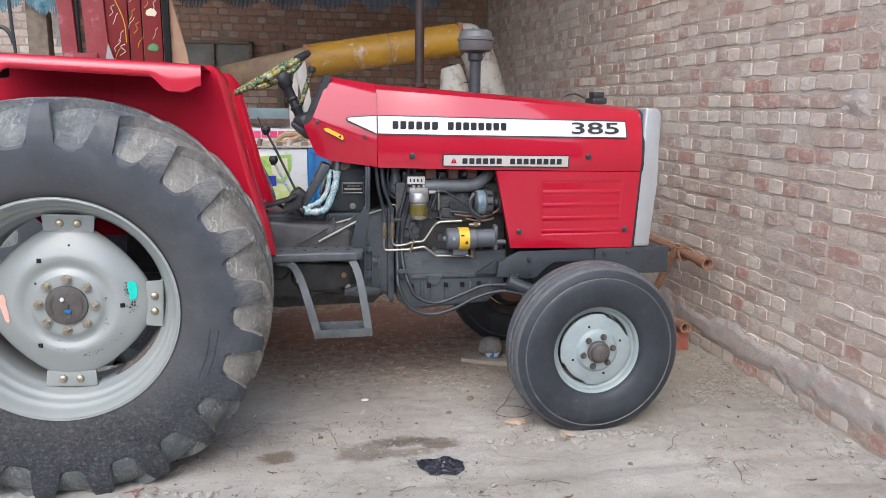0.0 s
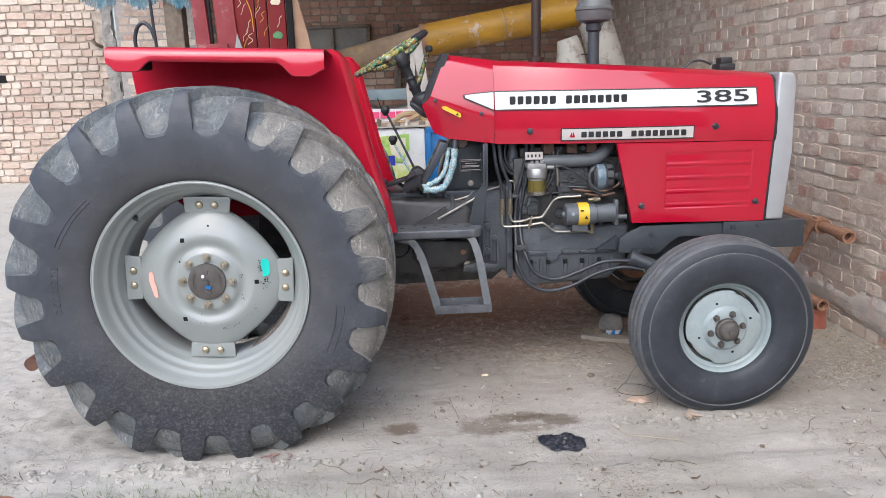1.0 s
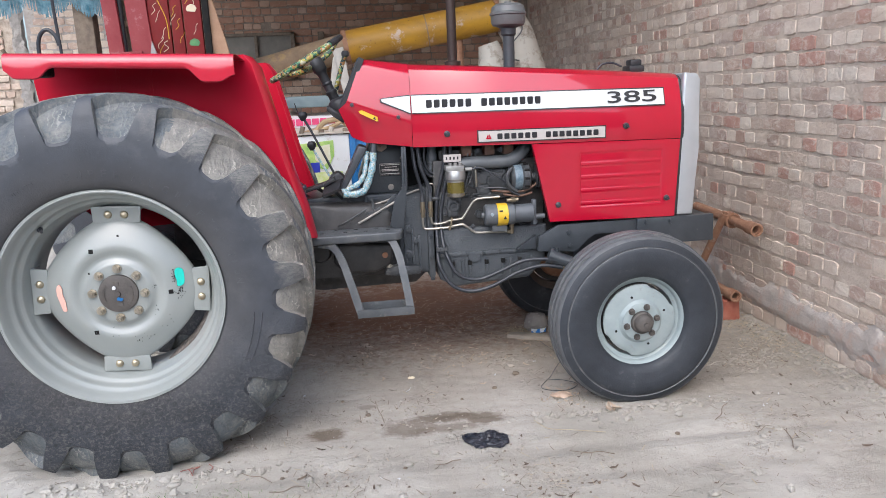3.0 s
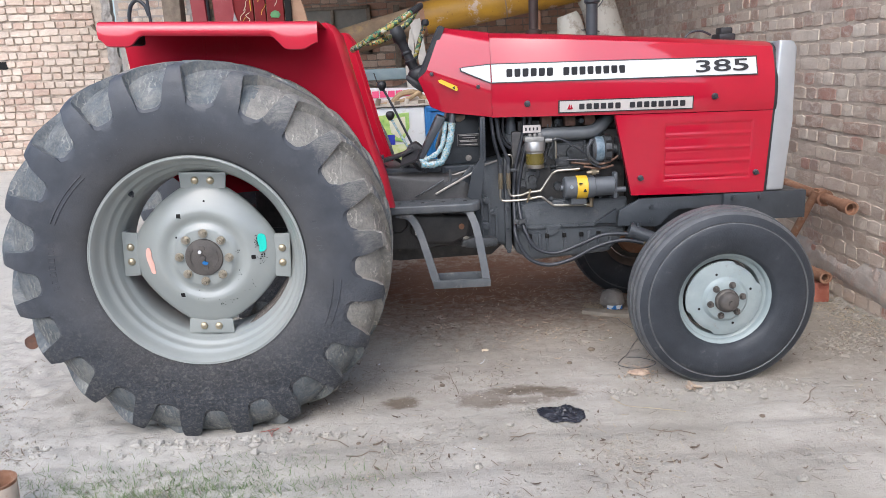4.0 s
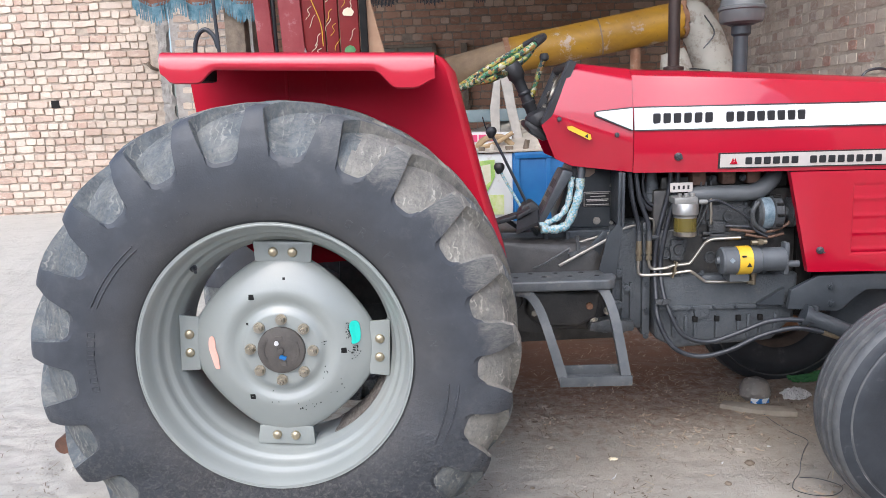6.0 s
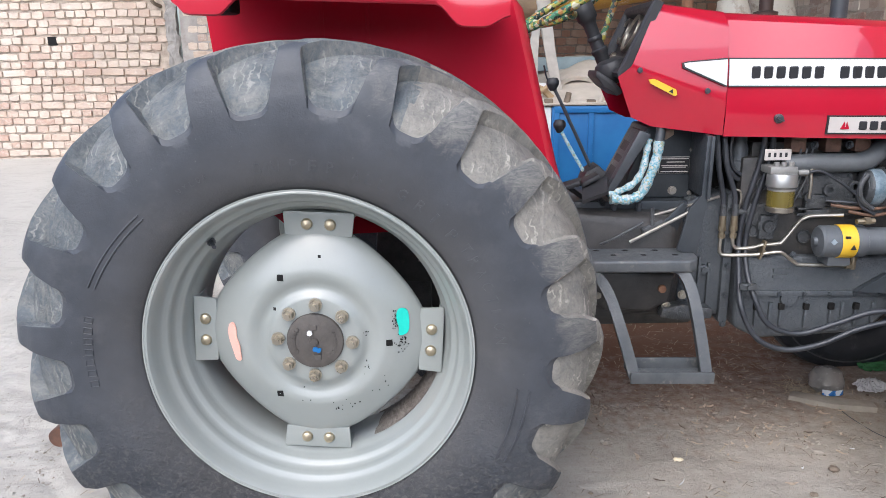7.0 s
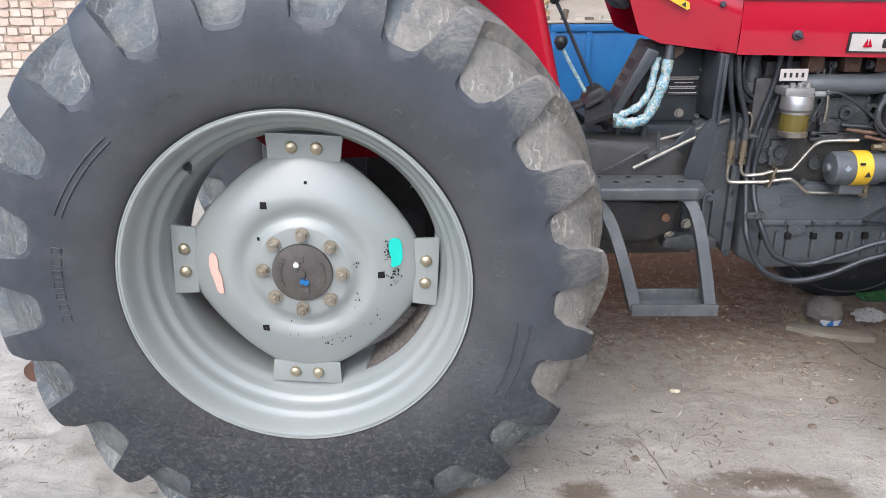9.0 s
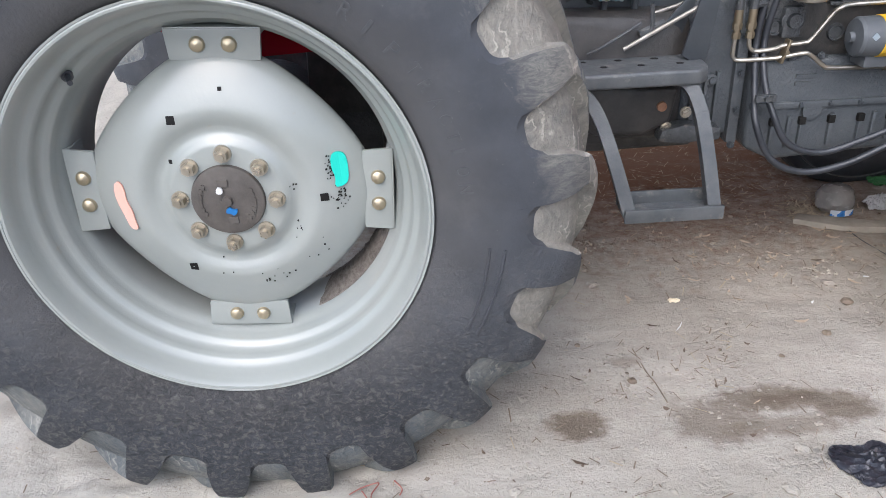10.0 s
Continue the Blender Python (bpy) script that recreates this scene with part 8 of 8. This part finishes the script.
lathe(bm, [(0.0, 0.0), (0.055, 0.003), (0.075, 0.030), (0.076, 0.060), (0.060, 0.095), (0.030, 0.112), (0.0, 0.114)], (2.07, 4.55, ground_z(2.07, 4.55)), "z", 28)
for v in bm.verts:
    v.co += Vector((0.012, 0.012, 0.008)) * noise.noise(v.co * 22)
part("pouch_body", bm, BAG_POUCH, pouch)
bm = bmnew()
rows = [[(2.07 + 0.080 * math.sin(a) , 4.55 - 0.080 * math.cos(a), ground_z(2.07, 4.55) + z) for z in (0.008, 0.020, 0.034)] for a in [-0.6 + 0.1 * k for k in range(13)]]
sheet(bm, rows, 0.002)
part("pouch_label", bm, patchwork("blue_white_label", [(0.03, 0.16, 0.50), (0.70, 0.74, 0.78), (0.05, 0.22, 0.58)], 40), pouch, "blue and white label")
# flat slab, rag, wrapper and pebbles
bm = bmnew()
prism(bm, [(1.86, 4.45), (2.02, 4.36), (2.19, 4.33), (2.20, 4.39), (2.03, 4.44), (1.90, 4.50)], -0.01, 0.022, 0.006, axis="z")
solo("slab", bm, CLOD, "thin flat piece of cement on the earth", "slab")
bm = bmnew()
crumple(bm, 2.50, 4.80, 0.24, 0.10, 0.035, 5.7, 24)
solo("rag", bm, surface("green_cloth", (0.03, 0.13, 0.04), (0.06, 0.20, 0.07), 0.8, 12, 0.3, 60), "green cloth scrap lying under the tractor", "rag", smooth=25)
bm = bmnew()
crumple(bm, 1.225, 3.93, 0.028, 0.016, 0.012, 2.2, 8)
solo("paper_scrap", bm, CREAM, "small torn pale paper scrap on the earth", "paper", smooth=0)
bm = bmnew()
crumple(bm, 1.945, 3.53, 0.075, 0.055, 0.020, 6.4, 10)
solo("paper_scrap", bm, surface("tan_paper", (0.46, 0.33, 0.24), (0.56, 0.43, 0.33), 0.8, 14, 0.2), "crumpled tan paper beside the front tyre", "paper", smooth=0)
rnd = random.Random(31)
for x, y, r in ((1.784, 3.871, 0.020), (1.635, 3.70, 0.015), (0.985, 3.53, 0.014), (1.45, 3.60, 0.009), (0.86, 3.72, 0.010), (2.32, 3.05, 0.012), (0.62, 3.02, 0.011), (1.12, 2.98, 0.010), (-1.1, 3.0, 0.016), (-1.45, 3.5, 0.02), (-1.9, 3.1, 0.018)):
    bm = bmnew()
    lathe(bm, [(0.0, 0.0), (r * 0.8, 0.0), (r, r * 0.35), (r * 0.6, r * 0.8), (0.0, r * 0.9)], (x, y, ground_z(x, y) - 0.002), "z", 9)
    for v in bm.verts:
        v.co += Vector((rnd.uniform(-1, 1), rnd.uniform(-1, 1), 0)) * r * 0.15
    solo("pebble", bm, WOOD, "small dark pebble on the earth", "pebble", "pebbles")
# tin can
tx, ty = -0.62, 2.62
tz = ground_z(tx, ty)
can = thing("tin_can", (tx, ty, tz), "small open tin can, rusty, with a worn printed label", "tin can")
def can_part(name, prof, m, label=""):
    bm = bmnew()
    lathe(bm, prof, (0, 0, 0), "z", 32)
    bmesh.ops.transform(bm, matrix=Matrix.Translation((tx, ty, tz - 0.004)) @ Matrix.Rotation(radians(4), 4, "Y"), verts=bm.verts)
    return part(name, bm, m, can, label)
can_part("can_wall", [(0.0, 0.004), (0.060, 0.004), (0.063, 0.0), (0.063, 0.150), (0.065, 0.152), (0.065, 0.157), (0.061, 0.157), (0.060, 0.02), (0.0, 0.018)], RUST, "rusty tin wall")
can_part("can_label", [(0.0633, 0.010), (0.0642, 0.012), (0.0642, 0.142), (0.0633, 0.144)], surface("faded_can_paper", (0.46, 0.38, 0.30), (0.58, 0.50, 0.41), 0.7, 14, 0.1, 60, dust=(0.40, 0.22, 0.15), dust_at=0.58, dust_scale=22), "faded cream label")
CAN_RED = surface("faded_can_red", (0.46, 0.13, 0.08), (0.56, 0.24, 0.17), 0.6, 30)
CAN_BLUE = surface("faded_can_blue", (0.06, 0.07, 0.26), (0.12, 0.14, 0.34), 0.6, 30)
CAN_WHITE = surface("faded_can_white", (0.66, 0.62, 0.56), (0.74, 0.70, 0.64), 0.6, 30)
for a0, a1, z0, z1, m in ((-135, -92, 0.100, 0.140, CAN_BLUE), (-132, -90, 0.035, 0.100, CAN_RED), (-90, -81, 0.02, 0.140, CAN_WHITE), (-62, -55, 0.02, 0.138, CAN_WHITE), (-78, -69, 0.092, 0.106, INK), (30, 95, 0.03, 0.11, CAN_RED)):
    bm = bmnew()
    sheet(bm, [[(0.0647 * math.cos(radians(a0 + (a1 - a0) * k / 6)), 0.0647 * math.sin(radians(a0 + (a1 - a0) * k / 6)), z) for z in (z0, z1)] for k in range(7)], 0.0005)
    bmesh.ops.transform(bm, matrix=Matrix.Translation((tx, ty, tz - 0.004)) @ Matrix.Rotation(radians(4), 4, "Y"), verts=bm.verts)
    part("label_print", bm, m, can)
# red string under the rear tyre
bm = bmnew()
for pts in (((0.19, 3.16), (0.22, 3.19), (0.26, 3.20), (0.245, 3.155), (0.25, 3.12)), ((0.22, 3.17), (0.235, 3.14), (0.25, 3.105)), ((0.30, 3.20), (0.32, 3.17), (0.315, 3.15))):
    pipe(bm, [(x, y, ground_z(x, y) + 0.006) for x, y in pts], 0.0018, 6)
solo("string", bm, surface("red_string", (0.27, 0.06, 0.05), (0.38, 0.19, 0.15), 0.8, 30), "red string trapped beside the tyre", "string")
# thin black wire by the front wheel
bm = bmnew()
pts = [(1.97, 4.50), (2.03, 4.40), (2.05, 4.28), (2.08, 4.16), (2.12, 4.08), (2.06, 3.98), (2.00, 3.88), (1.95, 3.78), (1.90, 3.72), (1.87, 3.65), (1.92, 3.60), (2.0, 3.60), (2.06, 3.66), (2.0, 3.72), (1.93, 3.74)]
pipe(bm, [(x, y, ground_z(x, y) + 0.004) for x, y in pts], 0.0016, 6)
solo("wire", bm, HOSE, "thin black wire curled on the ground", "wire")
bm = bmnew()
pts = [(1.74, 3.30), (1.78, 3.20), (1.88, 3.16), (2.02, 3.12)]
pipe(bm, [(x, y, ground_z(x, y) + 0.003) for x, y in pts], 0.0016, 6)
solo("twig", bm, STRAW, "thin dry twig on the earth", "twig", "twigs")
for k, (x, y, L, a) in enumerate(((1.04, 3.555, 0.24, -1.43), (1.30, 3.0, 0.12, 0.4), (0.65, 2.9, 0.14, 0.2), (1.9, 2.95, 0.18, -0.3), (2.6, 3.2, 0.22, 0.9), (2.75, 2.9, 0.2, 1.2), (0.5, 3.05, 0.2, -0.6))):
    bm = bmnew()
    c = [(x + L * s * math.cos(a), y + L * s * math.sin(a) + 0.01 * math.sin(9 * s)) for s in (-0.5, -0.1, 0.2, 0.5)]
    pipe(bm, [(p, q, ground_z(p, q) + 0.004) for p, q in c], 0.002, 5)
    solo("twig", bm, WOOD, "thin dry twig on the earth", "twig", "twigs")
# dry leaves gathered by the front tyre
rnd = random.Random(77)
for k in range(3):
    bm = bmnew()
    x, y = 2.02 + rnd.uniform(-0.10, 0.16), 3.36 + rnd.uniform(-0.06, 0.08)
    a, s = rnd.uniform(0, 6.28), rnd.uniform(0.02, 0.045)
    z = ground_z(x, y) + 0.006 + 0.010 * rnd.random()
    rows = []
    for i in range(5):
        u = i / 4
        w = s * 0.5 * math.sin(math.pi * (0.08 + 0.84 * u))
        row = []
        for v in (-1, 0, 1):
            lx, ly = (u - 0.5) * 2 * s, v * w
            row.append((x + lx * math.cos(a) - ly * math.sin(a), y + lx * math.sin(a) + ly * math.cos(a), z + 0.012 * abs(v) * rnd.random() + 0.010 * u * rnd.random()))
        rows.append(row)
    sheet(bm, rows, 0.0012)
    solo("leaf", bm, LEAF, "curled dry leaf beside the front tyre", "leaf", "dry leaves")


def scatter(name, mat, label, category, count, seed, area, shape):
    """Uncountable litter in one mesh: shape(rnd, x, y, z) gives verts and faces."""
    rnd = random.Random(seed)
    verts, faces = [], []
    for _ in range(count):
        x, y = area(rnd)
        v, f = shape(rnd, x, y, ground_z(x, y))
        n = len(verts)
        verts += v
        faces += [tuple(i + n for i in q) for q in f]
    me = bpy.data.meshes.new(name)
    me.from_pydata(verts, [], faces)
    me.materials.append(mat)
    return tagged(new(name, me), label, category, kind="stuff")


CUBE_F = ((0, 1, 2, 3), (4, 7, 6, 5), (0, 4, 5, 1), (1, 5, 6, 2), (2, 6, 7, 3), (3, 7, 4, 0))


def clod(rnd, x, y, z):
    s = rnd.choice((0.002, 0.002, 0.003, 0.003, 0.004, 0.006))
    a = rnd.uniform(0, 3.14)
    c, d = math.cos(a), math.sin(a)
    out = []
    for w in (0, 1):
        for u, v in ((-1, -1), (1, -1), (1, 1), (-1, 1)):
            k = (1 - 0.35 * w) * rnd.uniform(0.7, 1.2) * s
            out.append((x + (u * c - v * d) * k, y + (u * d + v * c) * k, z - 0.002 + w * s * rnd.uniform(0.7, 1.2)))
    return out, CUBE_F


def straw(rnd, x, y, z):
    L, a, w = rnd.uniform(0.012, 0.05), rnd.uniform(0, 6.28), rnd.uniform(0.0008, 0.002)
    c, d = math.cos(a), math.sin(a)
    z0, z1 = z + 0.003, z + 0.003 + rnd.random() * 0.012
    return [(x - d * w, y + c * w, z0), (x + d * w, y - c * w, z0), (x + L * c + d * w, y + L * d - c * w, z1), (x + L * c - d * w, y + L * d + c * w, z1)], ((0, 1, 2, 3),)


def clumped(x0, x1, y0, y1, power):
    def area(rnd):
        while True:
            x, y = rnd.uniform(x0, x1), rnd.uniform(y0, y1)
            if rnd.random() < (0.5 + 0.5 * noise.noise((x * 2.3, y * 2.3, 7.7))) ** power:
                return x, y
    return area


def lump(rnd, x, y, z):
    """A broken clod of dry soil."""
    s = rnd.choice((0.006, 0.008, 0.010, 0.014, 0.020))
    a = rnd.uniform(0, 3.14)
    c, d = math.cos(a), math.sin(a)
    out = []
    for h, k in ((-0.3, 0.9), (0.35, 1.0), (0.75, 0.55)):
        for q in range(6):
            t = q * math.pi / 3
            r = s * k * rnd.uniform(0.65, 1.2)
            u, v = r * math.cos(t) * 1.3, r * math.sin(t)
            out.append((x + u * c - v * d, y + u * d + v * c, z + s * h * rnd.uniform(0.6, 1.1)))
    faces = [(b + q, b + (q + 1) % 6, b + 6 + (q + 1) % 6, b + 6 + q) for b in (0, 6) for q in range(6)] + [(12, 13, 14, 15, 16, 17)]
    return out, faces


scatter("soil_lumps", EARTH, "broken clods pushed up round the front tyre", "earth", 130, 41, lambda r: (r.gauss(2.22, 0.24), 3.36 - abs(r.gauss(0, 0.06))), lump)
scatter("soil_lumps", EARTH, "loose soil and rubble along the wall", "earth", 420, 42, lambda r: (3.46 - abs(r.gauss(0, 0.09)), r.uniform(2.2, 5.6)), lump)
scatter("soil_lumps", EARTH, "soil pressed up round the rear tyre", "earth", 150, 43, lambda r: (r.gauss(0.05, 0.34), 3.14 - abs(r.gauss(0, 0.07))), lump)
scatter("soil_lumps", EARTH, "scattered clods on the yard", "earth", 260, 44, clumped(-2.6, 3.4, 2.2, 5.0, 5), lump)
scatter("clods", CLOD, "crumbs of dry earth and grit", "earth", 14000, 1, clumped(-2.8, 3.4, 1.9, 4.4, 9), clod)
scatter("clods", CLOD, "crumbs of dry earth along the brick wall", "earth", 900, 2, lambda r: (3.45 - abs(r.gauss(0, 0.10)), r.uniform(2.4, 5.0)), clod)
scatter("straw", STRAW, "bits of straw and dry stalks", "straw", 420, 3, clumped(-2.4, 3.4, 2.0, 4.0, 4), straw)
scatter("straw", STRAW, "straw gathered under the tractor", "straw", 620, 4, lambda r: (r.gauss(1.65, 0.5), r.gauss(4.95, 0.35)), straw)
scatter("clods", surface("dark_crumb", (0.13, 0.105, 0.08), (0.22, 0.18, 0.14), 0.95, 12), "dark crumbs of damp earth and dung", "earth", 1500, 8, clumped(-2.8, 3.4, 1.9, 4.6, 6), clod)
scatter("straw", STRAW, "straw bundle beside the pouch", "straw", 220, 9, lambda r: (r.gauss(1.96, 0.05), r.gauss(4.56, 0.05)), straw)
scatter("straw", STRAW, "straw and rubbish at the foot of the wall", "straw", 700, 12, lambda r: (3.42 - abs(r.gauss(0, 0.13)), r.gauss(4.35, 0.35)), straw)
def flake(rnd, x, y, z):
    """A curled scrap of dead leaf."""
    L, a, w = rnd.choice((0.005, 0.007, 0.010, 0.022)), rnd.uniform(0, 6.28), rnd.uniform(0.0025, 0.007)
    c, d = math.cos(a), math.sin(a)
    out = []
    for s, wk, h in ((-1.0, 0.15, 0.006), (-0.3, 1.0, 0.003), (0.4, 0.9, 0.003), (1.0, 0.1, 0.009)):
        for e in (-1, 1):
            k = e * w * wk * rnd.uniform(0.7, 1.2)
            out.append((x + L * s * c - k * d, y + L * s * d + k * c, z + 0.001 + h * rnd.uniform(0.5, 1.4) + 0.002 * (e > 0)))
    return out, ((0, 2, 3, 1), (2, 4, 5, 3), (4, 6, 7, 5))


scatter("dead_leaves", surface("dead_leaf", (0.085, 0.060, 0.042), (0.17, 0.125, 0.09), 0.85, 30), "dark curled scraps of dead leaf", "leaf litter", 190, 21, clumped(-0.2, 3.4, 2.6, 4.6, 3), flake)
scatter("dead_leaves", LEAF, "pale dry leaf scraps under the tractor", "leaf litter", 150, 22, lambda r: (r.gauss(1.6, 0.5), r.gauss(4.35, 0.25)), flake)
scatter("dead_leaves", LEAF, "dry leaf scraps gathered by the front tyre", "leaf litter", 46, 23, lambda r: (r.gauss(1.93, 0.06), r.gauss(3.55, 0.05)), flake)
scatter("paper_scraps", BAG_CLEAR, "pale scraps of paper and film", "litter", 16, 24, clumped(0.4, 3.3, 2.7, 4.2, 2), flake)
scatter("chaff", WOOD, "dark chaff and dry crumbs", "chaff", 2400, 5, clumped(-2.6, 3.4, 2.0, 4.6, 4), straw)


def blade(rnd, x, y, z):
    L, a, w = rnd.uniform(0.02, 0.06), rnd.uniform(0, 6.28), rnd.uniform(0.0010, 0.0022)
    c, d = math.cos(a), math.sin(a)
    lean = rnd.uniform(0.45, 1.0)
    return [(x - d * w, y + c * w, z - 0.003), (x + d * w, y - c * w, z - 0.003), (x + L * lean * c, y + L * lean * d, z + L * (1.1 - lean))], ((0, 1, 2),)


scatter("grass", GRASS, "sparse short yard grass", "grass", 4200, 6, lambda r: (r.gauss(-0.15, 0.40), r.gauss(2.70, 0.12)), blade)


# ---- bricks ----
def brick_shape(seed, wild=1.0):
    """A rough brick face, rounded to the joint. Unit box, face towards -y."""
    rnd = random.Random(seed)
    out = [(-0.5, -0.42), (-0.2, -0.5), (0.2, -0.5), (0.5, -0.42), (0.5, 0.42), (0.2, 0.5), (-0.2, 0.5), (-0.5, 0.42)]
    jog = [(1 + wild * rnd.uniform(-0.022, 0.015), 1 + wild * rnd.uniform(-0.035, 0.02)) for _ in out]
    verts = []
    for kx, kz, deep in ((1.0, 1.0, 0.75), (0.985, 0.965, 0.16), (0.945, 0.90, 0.02)):
        verts += [(x * jx * kx, deep + wild * rnd.uniform(0.0, 0.03) * (deep < 0.5), z * jz * kz) for (x, z), (jx, jz) in zip(out, jog)]
    verts += [(rnd.uniform(-0.2, 0.2), rnd.uniform(0.0, 0.03), rnd.uniform(-0.15, 0.15))]
    faces = [(a + i, a + (i + 1) % 8, a + 8 + (i + 1) % 8, a + 8 + i) for a in (0, 8) for i in range(8)]
    faces += [(16 + i, 16 + (i + 1) % 8, 24) for i in range(8)]
    return verts, faces


WORN, RAGGED = [brick_shape(k, 2.0) for k in range(18)], [brick_shape(k + 50, 2.6) for k in range(18)]


def brick_meshes(mat, shapes):
    out = []
    for v, f in shapes:
        me = bpy.data.meshes.new("brick")
        me.from_pydata(v, [], f)
        me.materials.append(mat)
        out.append(me)
    return out


def lay(wall, mat, origin, along, into, length, z0, z1, near, seed, proud=0.008, limit=300, wild=1.0, halves=0.55, joint=0.0):
    """Courses of headers and stretchers on a wall's face. near(u, z) picks those that are objects of their own."""
    rnd = random.Random(seed)
    along, into, origin = Vector(along), Vector(into), Vector(origin)
    base = Matrix((along, into, Vector((0, 0, 1)))).transposed().to_4x4()
    shapes = RAGGED if wild > 1.2 else WORN
    meshes = brick_meshes(mat, shapes)
    rest_v, rest_f, made = [], [], 0
    k0, k1 = int(z0 / COURSE), int(z1 / COURSE)
    for k in range(k0, k1):
        head = k % 2 == 0
        u = -rnd.random() * 0.2
        while u < length:
            L = (0.112 if head else 0.228) * (1 + wild * rnd.uniform(-0.07, 0.06))
            if not head and rnd.random() < halves:
                L *= 0.5
            c = u + L / 2
            u += L + joint + rnd.uniform(0.003, 0.005 + 0.005 * wild)
            if c - L / 2 < 0 or c + L / 2 > length:
                continue
            h = COURSE - joint - rnd.uniform(0.006, 0.010 + 0.005 * wild)
            zc = (k + 0.5) * COURSE + wild * rnd.uniform(-0.003, 0.003) + 0.005 * wild * noise.noise((c * 1.3, k * 0.4, seed))
            pr = proud + 0.003 * wild * rnd.uniform(-1, 1)
            place = origin + along * c - into * pr + Vector((0, 0, zc))
            m = Matrix.Translation(place) @ base @ Matrix.Rotation(radians(wild * rnd.uniform(-0.9, 0.9)), 4, "Y") @ Matrix.Rotation(radians(wild * rnd.uniform(-0.5, 0.5)), 4, "Z") @ Matrix.Diagonal((L, 0.03, h, 1))
            i = rnd.randrange(len(shapes))
            if rnd.random() < 0.006:
                continue
            if near(c, zc) and made < limit:
                ob = new("brick", meshes[i])
                ob.parent = wall
                ob.matrix_basis = m
                made += 1
            else:
                n = len(rest_v)
                rest_v += [tuple(m @ Vector(p)) for p in shapes[i][0]]
                rest_f += [tuple(q + n for q in f) for f in shapes[i][1]]
    me = bpy.data.meshes.new("brickwork")
    me.from_pydata(rest_v, [], rest_f)
    me.materials.append(mat)
    ob = new("brickwork", me)
    ob.parent = wall
    tagged(ob, kind="stuff")


lay(wall_east, BRICK_SIDE, (RIGHT_X, 10.25, 0), (0, -1, 0), (1, 0, 0), 9.0, 0.0, 4.2, lambda u, z: 2.7 < 10.25 - u < 4.9 and 0.05 < z < 2.1, 11, proud=0.006, wild=1.3, halves=0.72, joint=0.002)
lay(wall_yard, BRICK_YARD, (-9.5, YARD_Y, 0), (1, 0, 0), (0, 1, 0), 6.62, 0.36, 3.45, lambda u, z: -5.6 < -9.5 + u and 0.9 < z < 2.4, 12, proud=0.021, wild=2.6)
lay(pillar, BRICK_SIDE, (-2.72, YARD_Y - 0.03, 0), (1, 0, 0), (0, 1, 0), 0.97, 0.36, 3.5, lambda u, z: 1.0 < z < 3.0, 13, limit=150, wild=1.5)
lay(wall_north, BRICK_BACK, (-1.75, BACK_Y, 0), (1, 0, 0), (0, 1, 0), 5.2, 0.36, 4.2, lambda u, z: u > 1.0 and 1.5 < z < 2.6, 14, proud=0.012, wild=1.5)


SMEAR = surface("grey_cement_smear", (0.40, 0.355, 0.315), (0.53, 0.475, 0.425), 0.95, 11, 0.7, 60, dust=(0.50, 0.39, 0.325), dust_at=0.50, dust_scale=9, spec=0.1)


def smear(name, y0, y1, low, high, seed, lift, ragged):
    """Cement wiped over the side wall's bricks between two ragged heights."""
    cell = 0.014
    ny, nz = int((y1 - y0) / cell), int((high - low + 0.2) / cell)
    grid, verts, faces = {}, [], []

    def inside(y, z):
        wob = ragged * noise.noise((y * 2.2, z * 2.2, seed)) + 0.6 * ragged * noise.noise((y * 9, z * 9, seed + 4)) + 0.3 * ragged * noise.noise((y * 28, z * 28, seed + 8))
        end = min(y - y0, y1 - y)
        return min(z - low, high - z, end) + wob

    def vert(i, k):
        if (i, k) not in grid:
            y, z = y0 + i * cell, low - 0.1 + k * cell
            d = inside(y, z)
            thick = lift * smooth01(-0.01, 0.06, d) + 0.003 * noise.noise((y * 16, z * 22, seed + 2))
            grid[i, k] = len(verts)
            verts.append((RIGHT_X - thick, y, z))
        return grid[i, k]

    for i in range(ny):
        for k in range(nz):
            if inside(y0 + (i + 0.5) * cell, low - 0.1 + (k + 0.5) * cell) > 0:
                faces.append((vert(i, k), vert(i, k + 1), vert(i + 1, k + 1), vert(i + 1, k)))
    me = bpy.data.meshes.new(name)
    me.from_pydata(verts, [], faces)
    me.materials.append(SMEAR)
    me.shade_smooth()
    ob = new(name, me)
    ob.parent = wall_east
    ob["label"] = "grey cement wiped over the bricks"


smear("cement_skirting", 1.6, 6.5, 0.085, 0.25, 3.0, 0.017, 0.075)
smear("cement_patch", 3.20, 3.48, 1.48, 1.67, 21.0, 0.015, 0.05)
# hook and a missing brick in the yard wall
bm = bmnew()
box(bm, -4.24, -4.14, YARD_Y - 0.024, YARD_Y - 0.008, 1.705, 1.795)
part("open_joint", bm, DARK, wall_yard, "dark hole of a missing half brick", 0)
bm = bmnew()
pipe(bm, [(-2.92, YARD_Y + 0.02, 2.10), (-2.97, YARD_Y - 0.06, 2.13), (-3.0, YARD_Y - 0.09, 2.19)], 0.022, 8)
solo("wall_peg", bm, WOOD, "old wooden peg driven into the wall joint", "peg")
